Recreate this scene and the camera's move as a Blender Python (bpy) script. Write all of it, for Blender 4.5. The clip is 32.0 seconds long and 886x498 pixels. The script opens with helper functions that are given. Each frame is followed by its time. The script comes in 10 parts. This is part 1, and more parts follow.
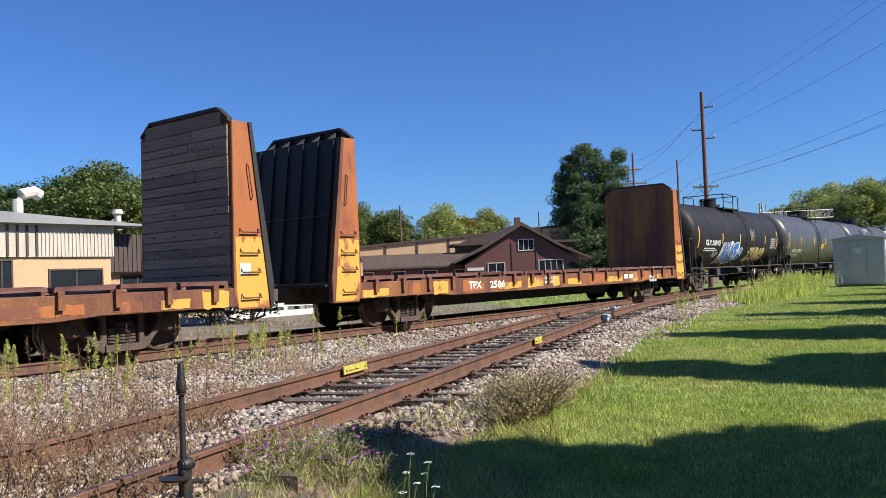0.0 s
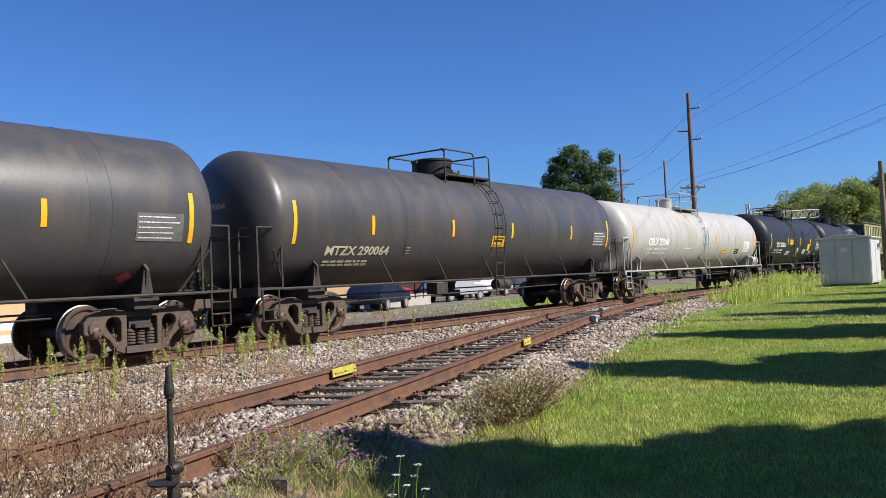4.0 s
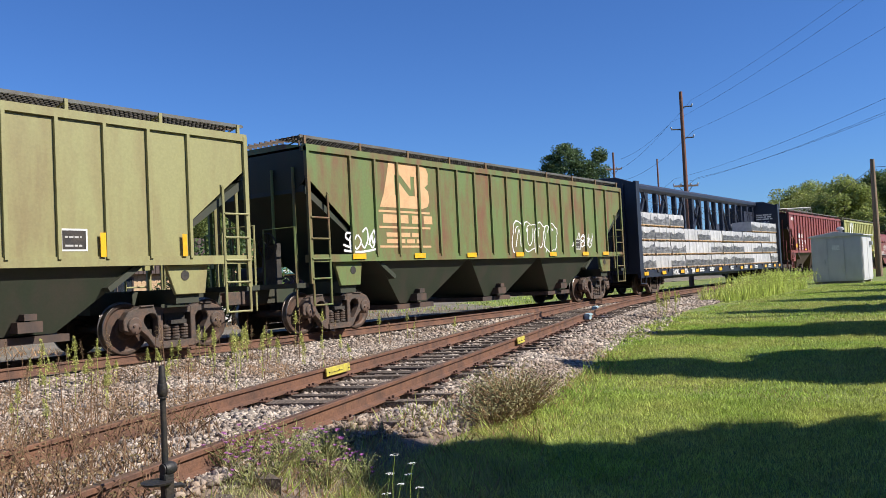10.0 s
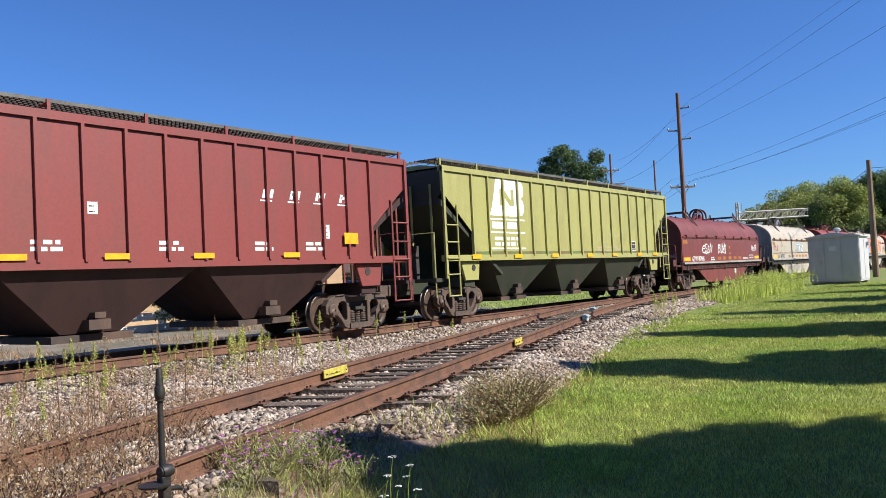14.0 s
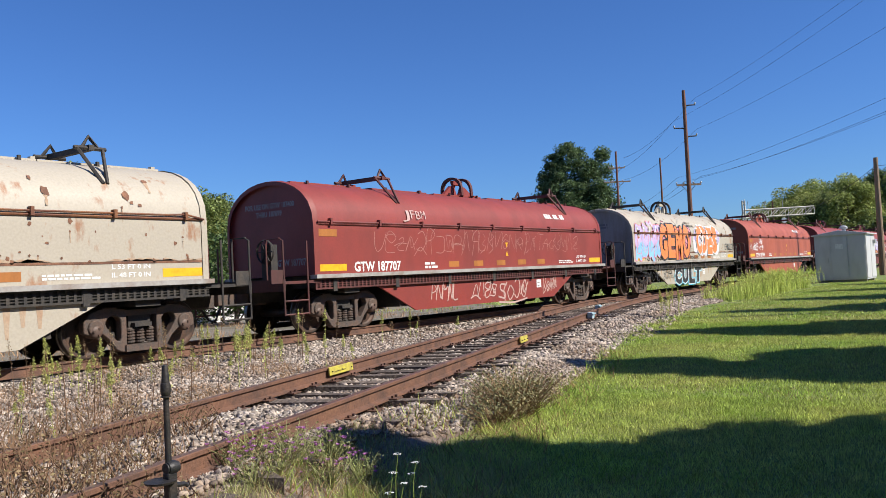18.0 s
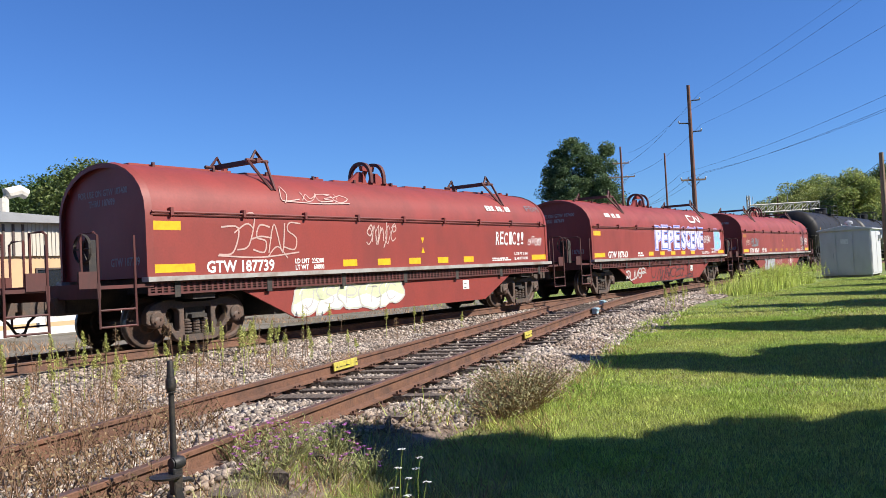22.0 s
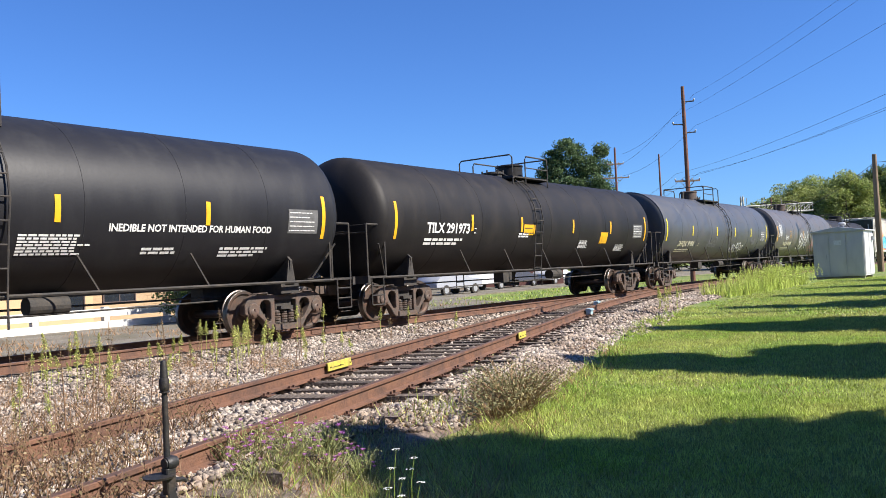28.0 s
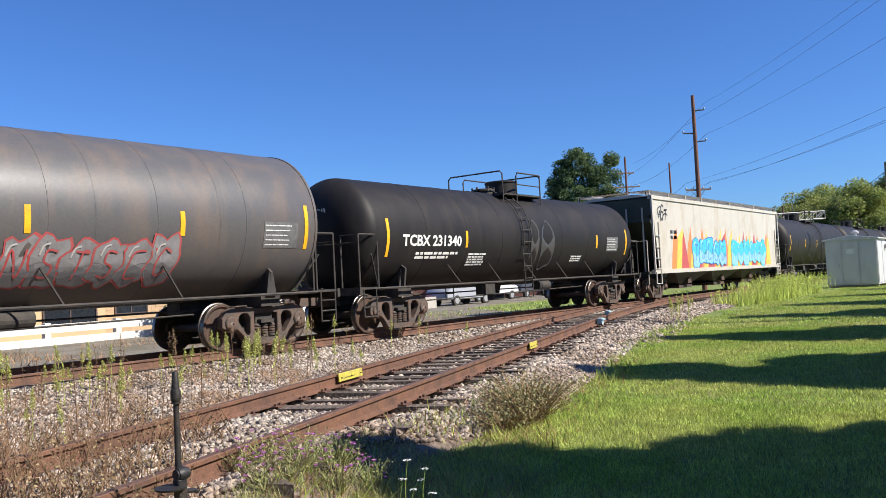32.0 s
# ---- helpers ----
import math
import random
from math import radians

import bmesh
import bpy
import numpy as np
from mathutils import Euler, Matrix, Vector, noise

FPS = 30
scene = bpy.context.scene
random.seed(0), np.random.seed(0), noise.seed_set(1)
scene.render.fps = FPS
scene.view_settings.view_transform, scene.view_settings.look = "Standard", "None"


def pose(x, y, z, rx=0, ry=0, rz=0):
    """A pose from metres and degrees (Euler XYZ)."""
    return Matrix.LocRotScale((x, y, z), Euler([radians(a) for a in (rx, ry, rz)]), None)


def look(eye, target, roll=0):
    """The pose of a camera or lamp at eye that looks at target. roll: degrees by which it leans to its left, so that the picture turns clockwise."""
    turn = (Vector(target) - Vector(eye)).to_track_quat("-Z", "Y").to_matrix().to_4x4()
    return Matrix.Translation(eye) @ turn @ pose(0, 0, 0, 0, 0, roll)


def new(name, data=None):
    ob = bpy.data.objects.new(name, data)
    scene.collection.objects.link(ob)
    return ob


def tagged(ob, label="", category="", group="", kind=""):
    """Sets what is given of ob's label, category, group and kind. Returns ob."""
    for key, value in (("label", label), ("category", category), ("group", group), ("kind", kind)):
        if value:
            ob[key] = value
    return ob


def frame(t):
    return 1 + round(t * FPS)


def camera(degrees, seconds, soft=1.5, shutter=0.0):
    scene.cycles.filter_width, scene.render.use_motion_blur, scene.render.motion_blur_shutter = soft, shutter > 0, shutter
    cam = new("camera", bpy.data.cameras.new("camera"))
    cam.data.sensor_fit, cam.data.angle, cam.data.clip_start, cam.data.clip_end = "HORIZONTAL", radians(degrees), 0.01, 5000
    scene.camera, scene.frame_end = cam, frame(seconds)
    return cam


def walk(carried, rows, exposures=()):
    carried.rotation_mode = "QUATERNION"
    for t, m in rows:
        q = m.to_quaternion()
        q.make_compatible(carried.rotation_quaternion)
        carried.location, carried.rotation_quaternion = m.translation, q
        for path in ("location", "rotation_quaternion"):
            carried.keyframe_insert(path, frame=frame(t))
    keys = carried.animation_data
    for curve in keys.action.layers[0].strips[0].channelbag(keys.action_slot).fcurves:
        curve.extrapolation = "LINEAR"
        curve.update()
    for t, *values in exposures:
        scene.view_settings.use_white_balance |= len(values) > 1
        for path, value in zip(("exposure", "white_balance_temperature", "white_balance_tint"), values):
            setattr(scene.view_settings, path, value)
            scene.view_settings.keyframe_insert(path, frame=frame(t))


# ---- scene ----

def aim(az, up, lean):
    """The hand-held camera: azimuth from +y towards +x, tilt and lean, in degrees."""
    return pose(0, 0, 1.105, 90 + up, 0, -az) @ pose(0, 0, 0, 0, 0, lean)


cam = camera(55.96, 32.0, soft=0.85)
walk(cam, [
    (0, aim(53.16, 1.94, -2.30)), (0.5, aim(53.16, 1.75, -2.35)), (1, aim(53.28, 1.65, -2.49)), (1.5, aim(53.49, 1.57, -2.65)),
    (2, aim(53.58, 1.70, -2.56)), (2.5, aim(53.61, 1.87, -2.52)), (3, aim(53.69, 2.01, -2.56)), (3.5, aim(53.85, 2.06, -2.62)),
    (5.5, aim(54.08, 1.96, -2.59)), (6, aim(53.97, 2.00, -2.60)), (6.5, aim(54.04, 2.10, -2.63)), (7, aim(54.09, 2.15, -2.66)),
    (7.5, aim(54.08, 2.15, -2.67)), (8, aim(54.09, 2.22, -2.67)), (8.5, aim(54.15, 2.16, -2.74)), (9, aim(54.25, 1.88, -2.77)),
    (9.5, aim(54.38, 1.88, -2.78)), (10, aim(54.39, 1.92, -2.78)), (10.5, aim(54.31, 1.88, -2.77)), (11, aim(54.31, 1.93, -2.80)),
    (11.5, aim(54.38, 2.00, -2.87)), (12, aim(54.43, 1.99, -2.92)), (12.5, aim(54.47, 2.02, -2.97)), (13, aim(54.50, 2.02, -2.92)),
    (13.5, aim(54.58, 1.99, -2.94)), (14, aim(54.58, 2.03, -2.92)), (14.5, aim(54.44, 2.18, -2.75)), (16.5, aim(54.57, 1.85, -2.83)),
    (17, aim(54.53, 1.80, -2.79)), (17.5, aim(54.44, 1.78, -2.78)), (18, aim(54.20, 1.87, -2.84)), (18.5, aim(53.96, 1.87, -2.83)),
    (19, aim(53.70, 1.80, -2.78)), (19.5, aim(53.41, 1.77, -2.69)), (20, aim(53.36, 1.80, -2.67)), (20.5, aim(53.37, 1.86, -2.68)),
    (21, aim(53.49, 1.92, -2.80)), (21.5, aim(53.70, 1.78, -2.79)), (22, aim(53.89, 1.58, -2.88)), (22.5, aim(54.00, 1.53, -2.93)),
    (23, aim(53.99, 1.52, -2.87)), (23.5, aim(53.92, 1.36, -2.85)), (24, aim(53.90, 1.34, -2.73)), (24.5, aim(53.96, 1.41, -2.81)),
    (25, aim(54.05, 1.44, -2.82)), (25.5, aim(54.09, 1.52, -2.77)), (27.5, aim(54.23, 1.59, -2.80)), (28, aim(54.28, 1.58, -2.75)),
    (28.5, aim(54.33, 1.62, -2.78)), (29, aim(54.28, 1.68, -2.79)), (29.5, aim(54.18, 1.66, -2.80)), (30, aim(54.18, 1.63, -2.87)),
    (30.5, aim(54.16, 1.63, -2.91)), (31, aim(54.10, 1.71, -2.99)), (31.5, aim(53.92, 1.95, -3.02)), (32, aim(53.60, 2.31, -2.97)),
], [(0, 0.64), (1, 0.69), (3, 0.69), (5.5, 0.35), (6, 0.35), (7, 0.73), (8, 0.89), (9, 0.63), (12, 0.55), (13, 0.53), (14, 0.69), (17, 0.51), (18, 0.55), (19, 0.63), (20, 0.49), (21, 0.53), (22, 0.71), (23, 0.67), (25, 0.79), (28, 0.96), (32, 0.77)])


def run(t):
    """Metres that the train has gone at t seconds."""
    u = max(-1.0, min(1.0, (t - 16) / 16))
    q = (-0.05286, 0.02618, 0.00276, -0.00650, -0.00016, 0.00614)
    return 13.5 * (t + sum(q[k] * math.cos((k + 2) * math.acos(u)) for k in range(6)))


TRACK_Y = 14.08

# ---- light ----
SUN_AZ, SUN_EL = radians(163.0), radians(41.0)
world = bpy.data.worlds.new("sky")
scene.world = world
world.use_nodes = True
_nt = world.node_tree
_sky = _nt.nodes.new("ShaderNodeTexSky")
_sky.sky_type = "NISHITA"
_sky.sun_disc = False
_sky.sun_elevation = SUN_EL
_sky.sun_rotation = SUN_AZ
_sky.air_density, _sky.dust_density, _sky.ozone_density = 1.0, 0.15, 2.0
_bg = _nt.nodes["Background"]
_bg.inputs["Strength"].default_value = 0.05
_tint = _nt.nodes.new("ShaderNodeMixRGB")
_tint.blend_type = "MULTIPLY"
_tint.inputs["Fac"].default_value = 1.0
_tint.inputs["Color2"].default_value = (0.57, 0.98, 1.72, 1)
_nt.links.new(_sky.outputs["Color"], _tint.inputs["Color1"])
_nt.links.new(_tint.outputs["Color"], _bg.inputs["Color"])
sun = new("sun", bpy.data.lights.new("sun", "SUN"))
sun.data.energy, sun.data.angle, sun.data.color = 5.0, radians(0.53), (1.0, 0.935, 0.84)
_to_sun = Vector((math.sin(SUN_AZ) * math.cos(SUN_EL), math.cos(SUN_AZ) * math.cos(SUN_EL), math.sin(SUN_EL)))
sun.matrix_world = look(_to_sun * 60, (0, 0, 0))


# ---- materials ----
def material(name, col, col2=None, rough=0.6, metal=0.0, amount=0.35, scale=4.0, stretch=(1, 1, 1), fine=40.0, vary=0.12,
             bump=0.2, bump_scale=60.0, sharp=0.12, per_object=0.0, per_island=0.0, spec=0.5):
    """Base colour with a second one in uneven patches, fine grain and fine relief; sizes in 1/metres."""
    m = bpy.data.materials.new(name)
    m.use_nodes = True
    nt = m.node_tree
    n, ln = nt.nodes, nt.links.new
    b = n["Principled BSDF"]
    b.inputs["Metallic"].default_value = metal
    b.inputs["Specular IOR Level"].default_value = spec
    tc = n.new("ShaderNodeTexCoord")
    mp = n.new("ShaderNodeMapping")
    mp.inputs["Scale"].default_value = stretch
    ln(tc.outputs["Object"], mp.inputs["Vector"])
    big = n.new("ShaderNodeTexNoise")
    big.inputs["Scale"].default_value, big.inputs["Detail"].default_value, big.inputs["Roughness"].default_value = scale, 6, 0.62
    ln(mp.outputs["Vector"], big.inputs["Vector"])
    ramp = n.new("ShaderNodeValToRGB")
    mid = 0.68 - 0.36 * amount
    ramp.color_ramp.elements[0].position = max(0.0, mid - sharp)
    ramp.color_ramp.elements[1].position = min(1.0, mid + sharp)
    ln(big.outputs["Fac"], ramp.inputs["Fac"])
    mix = n.new("ShaderNodeMixRGB")
    mix.inputs["Color1"].default_value = (*col, 1)
    mix.inputs["Color2"].default_value = (*(col2 or tuple(c * 0.7 for c in col)), 1)
    ln(ramp.outputs["Color"], mix.inputs["Fac"])
    grain = n.new("ShaderNodeTexNoise")
    grain.inputs["Scale"].default_value, grain.inputs["Detail"].default_value = fine, 3
    ln(tc.outputs["Object"], grain.inputs["Vector"])
    rng = n.new("ShaderNodeMapRange")
    rng.inputs["To Min"].default_value, rng.inputs["To Max"].default_value = 1 - vary, 1 + vary
    rng.inputs["From Min"].default_value, rng.inputs["From Max"].default_value = 0.3, 0.7
    ln(grain.outputs["Fac"], rng.inputs["Value"])
    value = rng.outputs["Result"]
    for kind, amt in (("o", per_object), ("i", per_island)):
        if amt:
            src = n.new("ShaderNodeObjectInfo") if kind == "o" else n.new("ShaderNodeNewGeometry")
            r2 = n.new("ShaderNodeMapRange")
            r2.inputs["To Min"].default_value, r2.inputs["To Max"].default_value = 1 - amt, 1 + amt
            ln(src.outputs["Random" if kind == "o" else "Random Per Island"], r2.inputs["Value"])
            mul = n.new("ShaderNodeMath")
            mul.operation = "MULTIPLY"
            ln(value, mul.inputs[0])
            ln(r2.outputs["Result"], mul.inputs[1])
            value = mul.outputs["Value"]
    hsv = n.new("ShaderNodeHueSaturation")
    ln(mix.outputs["Color"], hsv.inputs["Color"])
    ln(value, hsv.inputs["Value"])
    ln(hsv.outputs["Color"], b.inputs["Base Color"])
    rr = n.new("ShaderNodeMapRange")
    rr.inputs["To Min"].default_value, rr.inputs["To Max"].default_value = max(0.05, rough - 0.12), min(1, rough + 0.12)
    ln(big.outputs["Fac"], rr.inputs["Value"])
    ln(rr.outputs["Result"], b.inputs["Roughness"])
    if bump:
        bt = n.new("ShaderNodeTexNoise")
        bt.inputs["Scale"].default_value, bt.inputs["Detail"].default_value = bump_scale, 4
        ln(tc.outputs["Object"], bt.inputs["Vector"])
        bp = n.new("ShaderNodeBump")
        bp.inputs["Strength"].default_value, bp.inputs["Distance"].default_value = bump, 0.02
        ln(bt.outputs["Fac"], bp.inputs["Height"])
        ln(bp.outputs["Normal"], b.inputs["Normal"])
    return m


def leaf_material(name, col, col2, per_island=0.45):
    """Foliage that lets some light through."""
    m = material(name, col, col2, rough=0.55, amount=0.5, scale=0.5, fine=3, vary=0.2, bump=0, per_island=per_island, per_object=0.18, spec=0.3)
    nt = m.node_tree
    b, out = nt.nodes["Principled BSDF"], nt.nodes["Material Output"]
    tr = nt.nodes.new("ShaderNodeBsdfTranslucent")
    mx = nt.nodes.new("ShaderNodeMixShader")
    mx.inputs["Fac"].default_value = 0.3
    src = b.inputs["Base Color"].links[0].from_socket
    nt.links.new(src, tr.inputs["Color"])
    nt.links.new(b.outputs["BSDF"], mx.inputs[1])
    nt.links.new(tr.outputs["BSDF"], mx.inputs[2])
    nt.links.new(mx.outputs["Shader"], out.inputs["Surface"])
    return m


def paint(name, col, col2=None, rough=0.45, amount=0.3, streak=0.25, **kw):
    """Weathered vehicle paint: stains run downwards."""
    return material(name, col, col2, rough=rough, amount=amount, scale=kw.pop("scale", 2.2), stretch=(1, 1, streak), fine=kw.pop("fine", 25),
                    vary=kw.pop("vary", 0.07), bump=kw.pop("bump", 0.06), bump_scale=kw.pop("bump_scale", 14), **kw)


def plain(name, col, rough=0.5, **kw):
    return material(name, col, None, rough=rough, amount=0.25, scale=5, vary=0.06, bump=0.05, **kw)


M_LAWN = material("lawn_soil", (0.125, 0.19, 0.036), (0.2, 0.2, 0.056), rough=0.9, amount=0.45, scale=0.7, fine=26, vary=0.5, bump=0.6, bump_scale=40)
M_GRASS = leaf_material("grass_blade", (0.275, 0.395, 0.07), (0.42, 0.455, 0.125), per_island=0.55)
M_DRYLAWN = leaf_material("dry_lawn_blade", (0.36, 0.29, 0.12), (0.30, 0.28, 0.10))
M_VERGE = leaf_material("verge_leaf", (0.25, 0.30, 0.105), (0.38, 0.34, 0.17), per_island=0.5)
M_DRYGRASS = leaf_material("dry_grass", (0.44, 0.275, 0.155), (0.36, 0.215, 0.11))
M_BALLAST = material("ballast_bed", (0.2, 0.152, 0.118), (0.14, 0.098, 0.07), rough=0.95, amount=0.45, scale=2.5, fine=22, vary=0.45, bump=1.0, bump_scale=28)
M_FARBALLAST = material("gravel_lot", (0.2, 0.175, 0.14), (0.12, 0.105, 0.065), rough=0.95, amount=0.45, scale=0.9, fine=20, vary=0.4, bump=0.8, bump_scale=24)
M_STONE = material("ballast_stone", (0.36, 0.308, 0.262), (0.235, 0.178, 0.137), rough=0.9, amount=0.45, scale=1.3, fine=45, vary=0.25, bump=0.4, bump_scale=80, per_island=0.6)
M_TIE = material("old_tie_wood", (0.075, 0.056, 0.043), (0.17, 0.135, 0.11), rough=0.9, amount=0.4, scale=5, stretch=(1, 6, 6), fine=30, vary=0.3, bump=0.7, bump_scale=35, per_object=0.3)
M_RAIL = material("rusty_rail", (0.155, 0.075, 0.045), (0.085, 0.046, 0.033), rough=0.75, amount=0.4, scale=3, fine=40, vary=0.2, bump=0.25)
M_RAILTOP = material("worn_rail_head", (0.21, 0.125, 0.085), (0.15, 0.075, 0.045), rough=0.45, metal=0.5, amount=0.4, scale=4, stretch=(0.2, 4, 4), vary=0.12, bump=0.08)
M_STEEL = material("truck_steel", (0.068, 0.054, 0.046), (0.115, 0.07, 0.05), rough=0.75, amount=0.4, scale=6, vary=0.2, bump=0.3)
M_DARK = material("undercarriage", (0.028, 0.026, 0.025), (0.06, 0.05, 0.04), rough=0.8, amount=0.4, scale=5, vary=0.2, bump=0.25)
M_WHEEL = material("wheel_steel", (0.055, 0.04, 0.033), (0.1, 0.055, 0.037), rough=0.6, metal=0.3, amount=0.45, scale=7, vary=0.15, bump=0.15)
M_TREAD = material("wheel_tread", (0.22, 0.2, 0.185), (0.12, 0.095, 0.08), rough=0.35, metal=0.9, scale=8)
M_CAP = plain("bearing_cap", (0.1, 0.062, 0.046), rough=0.6)
M_BLACK = paint("tank_black", (0.016, 0.0148, 0.015), (0.026, 0.0225, 0.021), rough=0.55, amount=0.3, spec=0.22)
M_BLACK2 = paint("tank_black_new", (0.014, 0.014, 0.017), (0.022, 0.022, 0.024), rough=0.48, amount=0.25, spec=0.32)
M_GREYBLACK = paint("tank_faded", (0.055, 0.055, 0.059), (0.08, 0.07, 0.064), rough=0.4, amount=0.35)
M_MIDGREY = paint("tank_mid_grey", (0.062, 0.065, 0.072), (0.085, 0.082, 0.082), rough=0.42, amount=0.35)
M_BROWNGREY = paint("tank_brown_grey", (0.088, 0.085, 0.086), (0.125, 0.1, 0.085), rough=0.42, amount=0.3)
M_WHITETANK = paint("tank_white", (0.42, 0.41, 0.385), (0.34, 0.3, 0.255), rough=0.45, amount=0.25)
M_GREEN = paint("hopper_green", (0.27, 0.265, 0.118), (0.215, 0.18, 0.083), rough=0.55, amount=0.35, scale=1.6, streak=0.2)
M_GREEN2 = paint("hopper_green_rusty", (0.125, 0.175, 0.058), (0.165, 0.083, 0.042), rough=0.6, amount=0.38)
M_GREEN3 = paint("hopper_green_pale", (0.34, 0.335, 0.115), (0.285, 0.27, 0.1), rough=0.5, amount=0.3)
# near-black green: shade under and at the ends of hoppers, put into the colour
M_GREENSHADE = paint("hopper_green_shade", (0.03, 0.04, 0.024), (0.045, 0.042, 0.03), rough=0.65, amount=0.4)
M_RED = paint("hopper_red", (0.22, 0.052, 0.047), (0.18, 0.052, 0.045), rough=0.5, amount=0.3)
M_COIL = paint("coil_red", (0.25, 0.041, 0.031), (0.185, 0.034, 0.027), rough=0.55, amount=0.36, scale=1.2, streak=0.5, sharp=0.16)
M_COIL2 = paint("coil_orange_red", (0.35, 0.08, 0.04), (0.26, 0.06, 0.035), rough=0.55, amount=0.35, scale=1.2, streak=0.5, sharp=0.16)
M_COILDK = paint("coil_dark_red", (0.18, 0.04, 0.034), (0.13, 0.036, 0.031), rough=0.55, amount=0.4)
M_CREAM = paint("coil_cream", (0.4, 0.36, 0.29), (0.3, 0.165, 0.095), rough=0.55, amount=0.14, sharp=0.05, scale=3.0, streak=0.4)
M_WHITEHOP = paint("hopper_white", (0.48, 0.455, 0.4), (0.4, 0.345, 0.27), rough=0.5, amount=0.2)
M_NAVY = paint("beam_navy", (0.012, 0.017, 0.034), (0.022, 0.026, 0.042), rough=0.5, amount=0.3)
M_ORANGE = paint("flat_orange", (0.36, 0.13, 0.036), (0.18, 0.062, 0.033), rough=0.65, amount=0.5, streak=0.6, sharp=0.05)
M_YELLOWFLAT = paint("flat_yellow", (0.58, 0.34, 0.06), (0.32, 0.125, 0.045), rough=0.6, amount=0.3, streak=0.6, sharp=0.03)
M_RUST = paint("rusted_plate", (0.115, 0.042, 0.028), (0.27, 0.115, 0.04), rough=0.8, amount=0.36, streak=0.35, bump=0.3, scale=1.6, sharp=0.16, vary=0.25)
M_RUSTWALL = paint("rusted_wall", (0.125, 0.045, 0.028), (0.33, 0.15, 0.042), rough=0.8, amount=0.42, streak=0.22, bump=0.3, scale=1.1, sharp=0.16, vary=0.25)
M_PLANK = material("weathered_planks", (0.215, 0.145, 0.105), (0.31, 0.22, 0.16), rough=0.85, amount=0.4, scale=3, stretch=(4, 0.5, 6), fine=30, vary=0.25, bump=0.5, per_object=0.25)
M_YELLOW = plain("reflective_yellow", (0.80, 0.42, 0.02), rough=0.4)
M_LEMON = material("derail_yellow", (0.50, 0.44, 0.06), (0.30, 0.25, 0.07), rough=0.6, amount=0.45, scale=9, sharp=0.1)
M_WHITE = material("white_lettering", (0.72, 0.72, 0.70), (0.55, 0.55, 0.53), rough=0.6, amount=0.25, scale=12)
M_FADEWHITE = material("faded_lettering", (0.55, 0.52, 0.38), (0.44, 0.42, 0.28), rough=0.7, amount=0.35, scale=4, sharp=0.2)
M_GREYSTEEL = plain("galvanised", (0.42, 0.43, 0.44), rough=0.45, metal=0.4)
M_WRAP = material("lumber_wrap", (0.49, 0.48, 0.47), (0.38, 0.375, 0.37), rough=0.4, amount=0.4, scale=2.5, fine=8, vary=0.08, bump=0.5, bump_scale=7, per_object=0.1)
M_WRAPDK = material("wrap_dark_band", (0.05, 0.05, 0.055), (0.24, 0.235, 0.235), rough=0.45, amount=0.4, scale=4, stretch=(1, 1, 3), vary=0.1, bump=0.4, bump_scale=8, per_object=0.2)
M_LUMBER = material("lumber_ends", (0.50, 0.33, 0.17), (0.36, 0.22, 0.11), rough=0.8, scale=9, vary=0.2)


# ---- mesh helpers ----
def part(name, bm, mats, parent=None, label="", m=None, smooth=False):
    """Link a bmesh as one mesh object, under a thing or a part."""
    me = bpy.data.meshes.new(name)
    bm.to_mesh(me)
    bm.free()
    for mat in (mats if isinstance(mats, (list, tuple)) else [mats]):
        me.materials.append(mat)
    if smooth:
        for p in me.polygons:
            p.use_smooth = True
        me.set_sharp_from_angle(angle=radians(38))
    return place(name, me, parent, label, m)


def place(name, me, parent=None, label="", m=None):
    ob = new(name, me)
    if parent is not None:
        ob.parent = parent
    if m is not None:
        ob.matrix_basis = m
    if label:
        ob["label"] = label
    return ob


def thing(name, label, category, m=None, group="", kind=""):
    e = new(name)
    e.empty_display_size = 0.2
    if m is not None:
        e.matrix_basis = m
    return tagged(e, label, category, group, kind)


def quad(bm, pts, mi=0):
    f = bm.faces.new([bm.verts.new(p) for p in pts])
    f.material_index = mi
    return f


def box(bm, x0, x1, y0, y1, z0, z1, mi=0):
    v = [bm.verts.new((x, y, z)) for z in (z0, z1) for y in (y0, y1) for x in (x0, x1)]
    for q in ((0, 2, 3, 1), (4, 5, 7, 6), (0, 1, 5, 4), (2, 6, 7, 3), (0, 4, 6, 2), (1, 3, 7, 5)):
        bm.faces.new([v[i] for i in q]).material_index = mi
    return v


def prism(bm, pts, a0, a1, axis="y", mi=0):
    """A polygon, given in the two other axes in order, drawn out along axis."""
    def at(p, a):
        return {"x": (a, p[0], p[1]), "y": (p[0], a, p[1]), "z": (p[0], p[1], a)}[axis]
    lo, hi = [bm.verts.new(at(p, a0)) for p in pts], [bm.verts.new(at(p, a1)) for p in pts]
    fs = [bm.faces.new(lo), bm.faces.new(hi[::-1])]
    for i in range(len(pts)):
        j = (i + 1) % len(pts)
        fs.append(bm.faces.new((lo[j], lo[i], hi[i], hi[j])))
    for f in fs:
        f.material_index = mi
    bmesh.ops.recalc_face_normals(bm, faces=fs)
    return fs


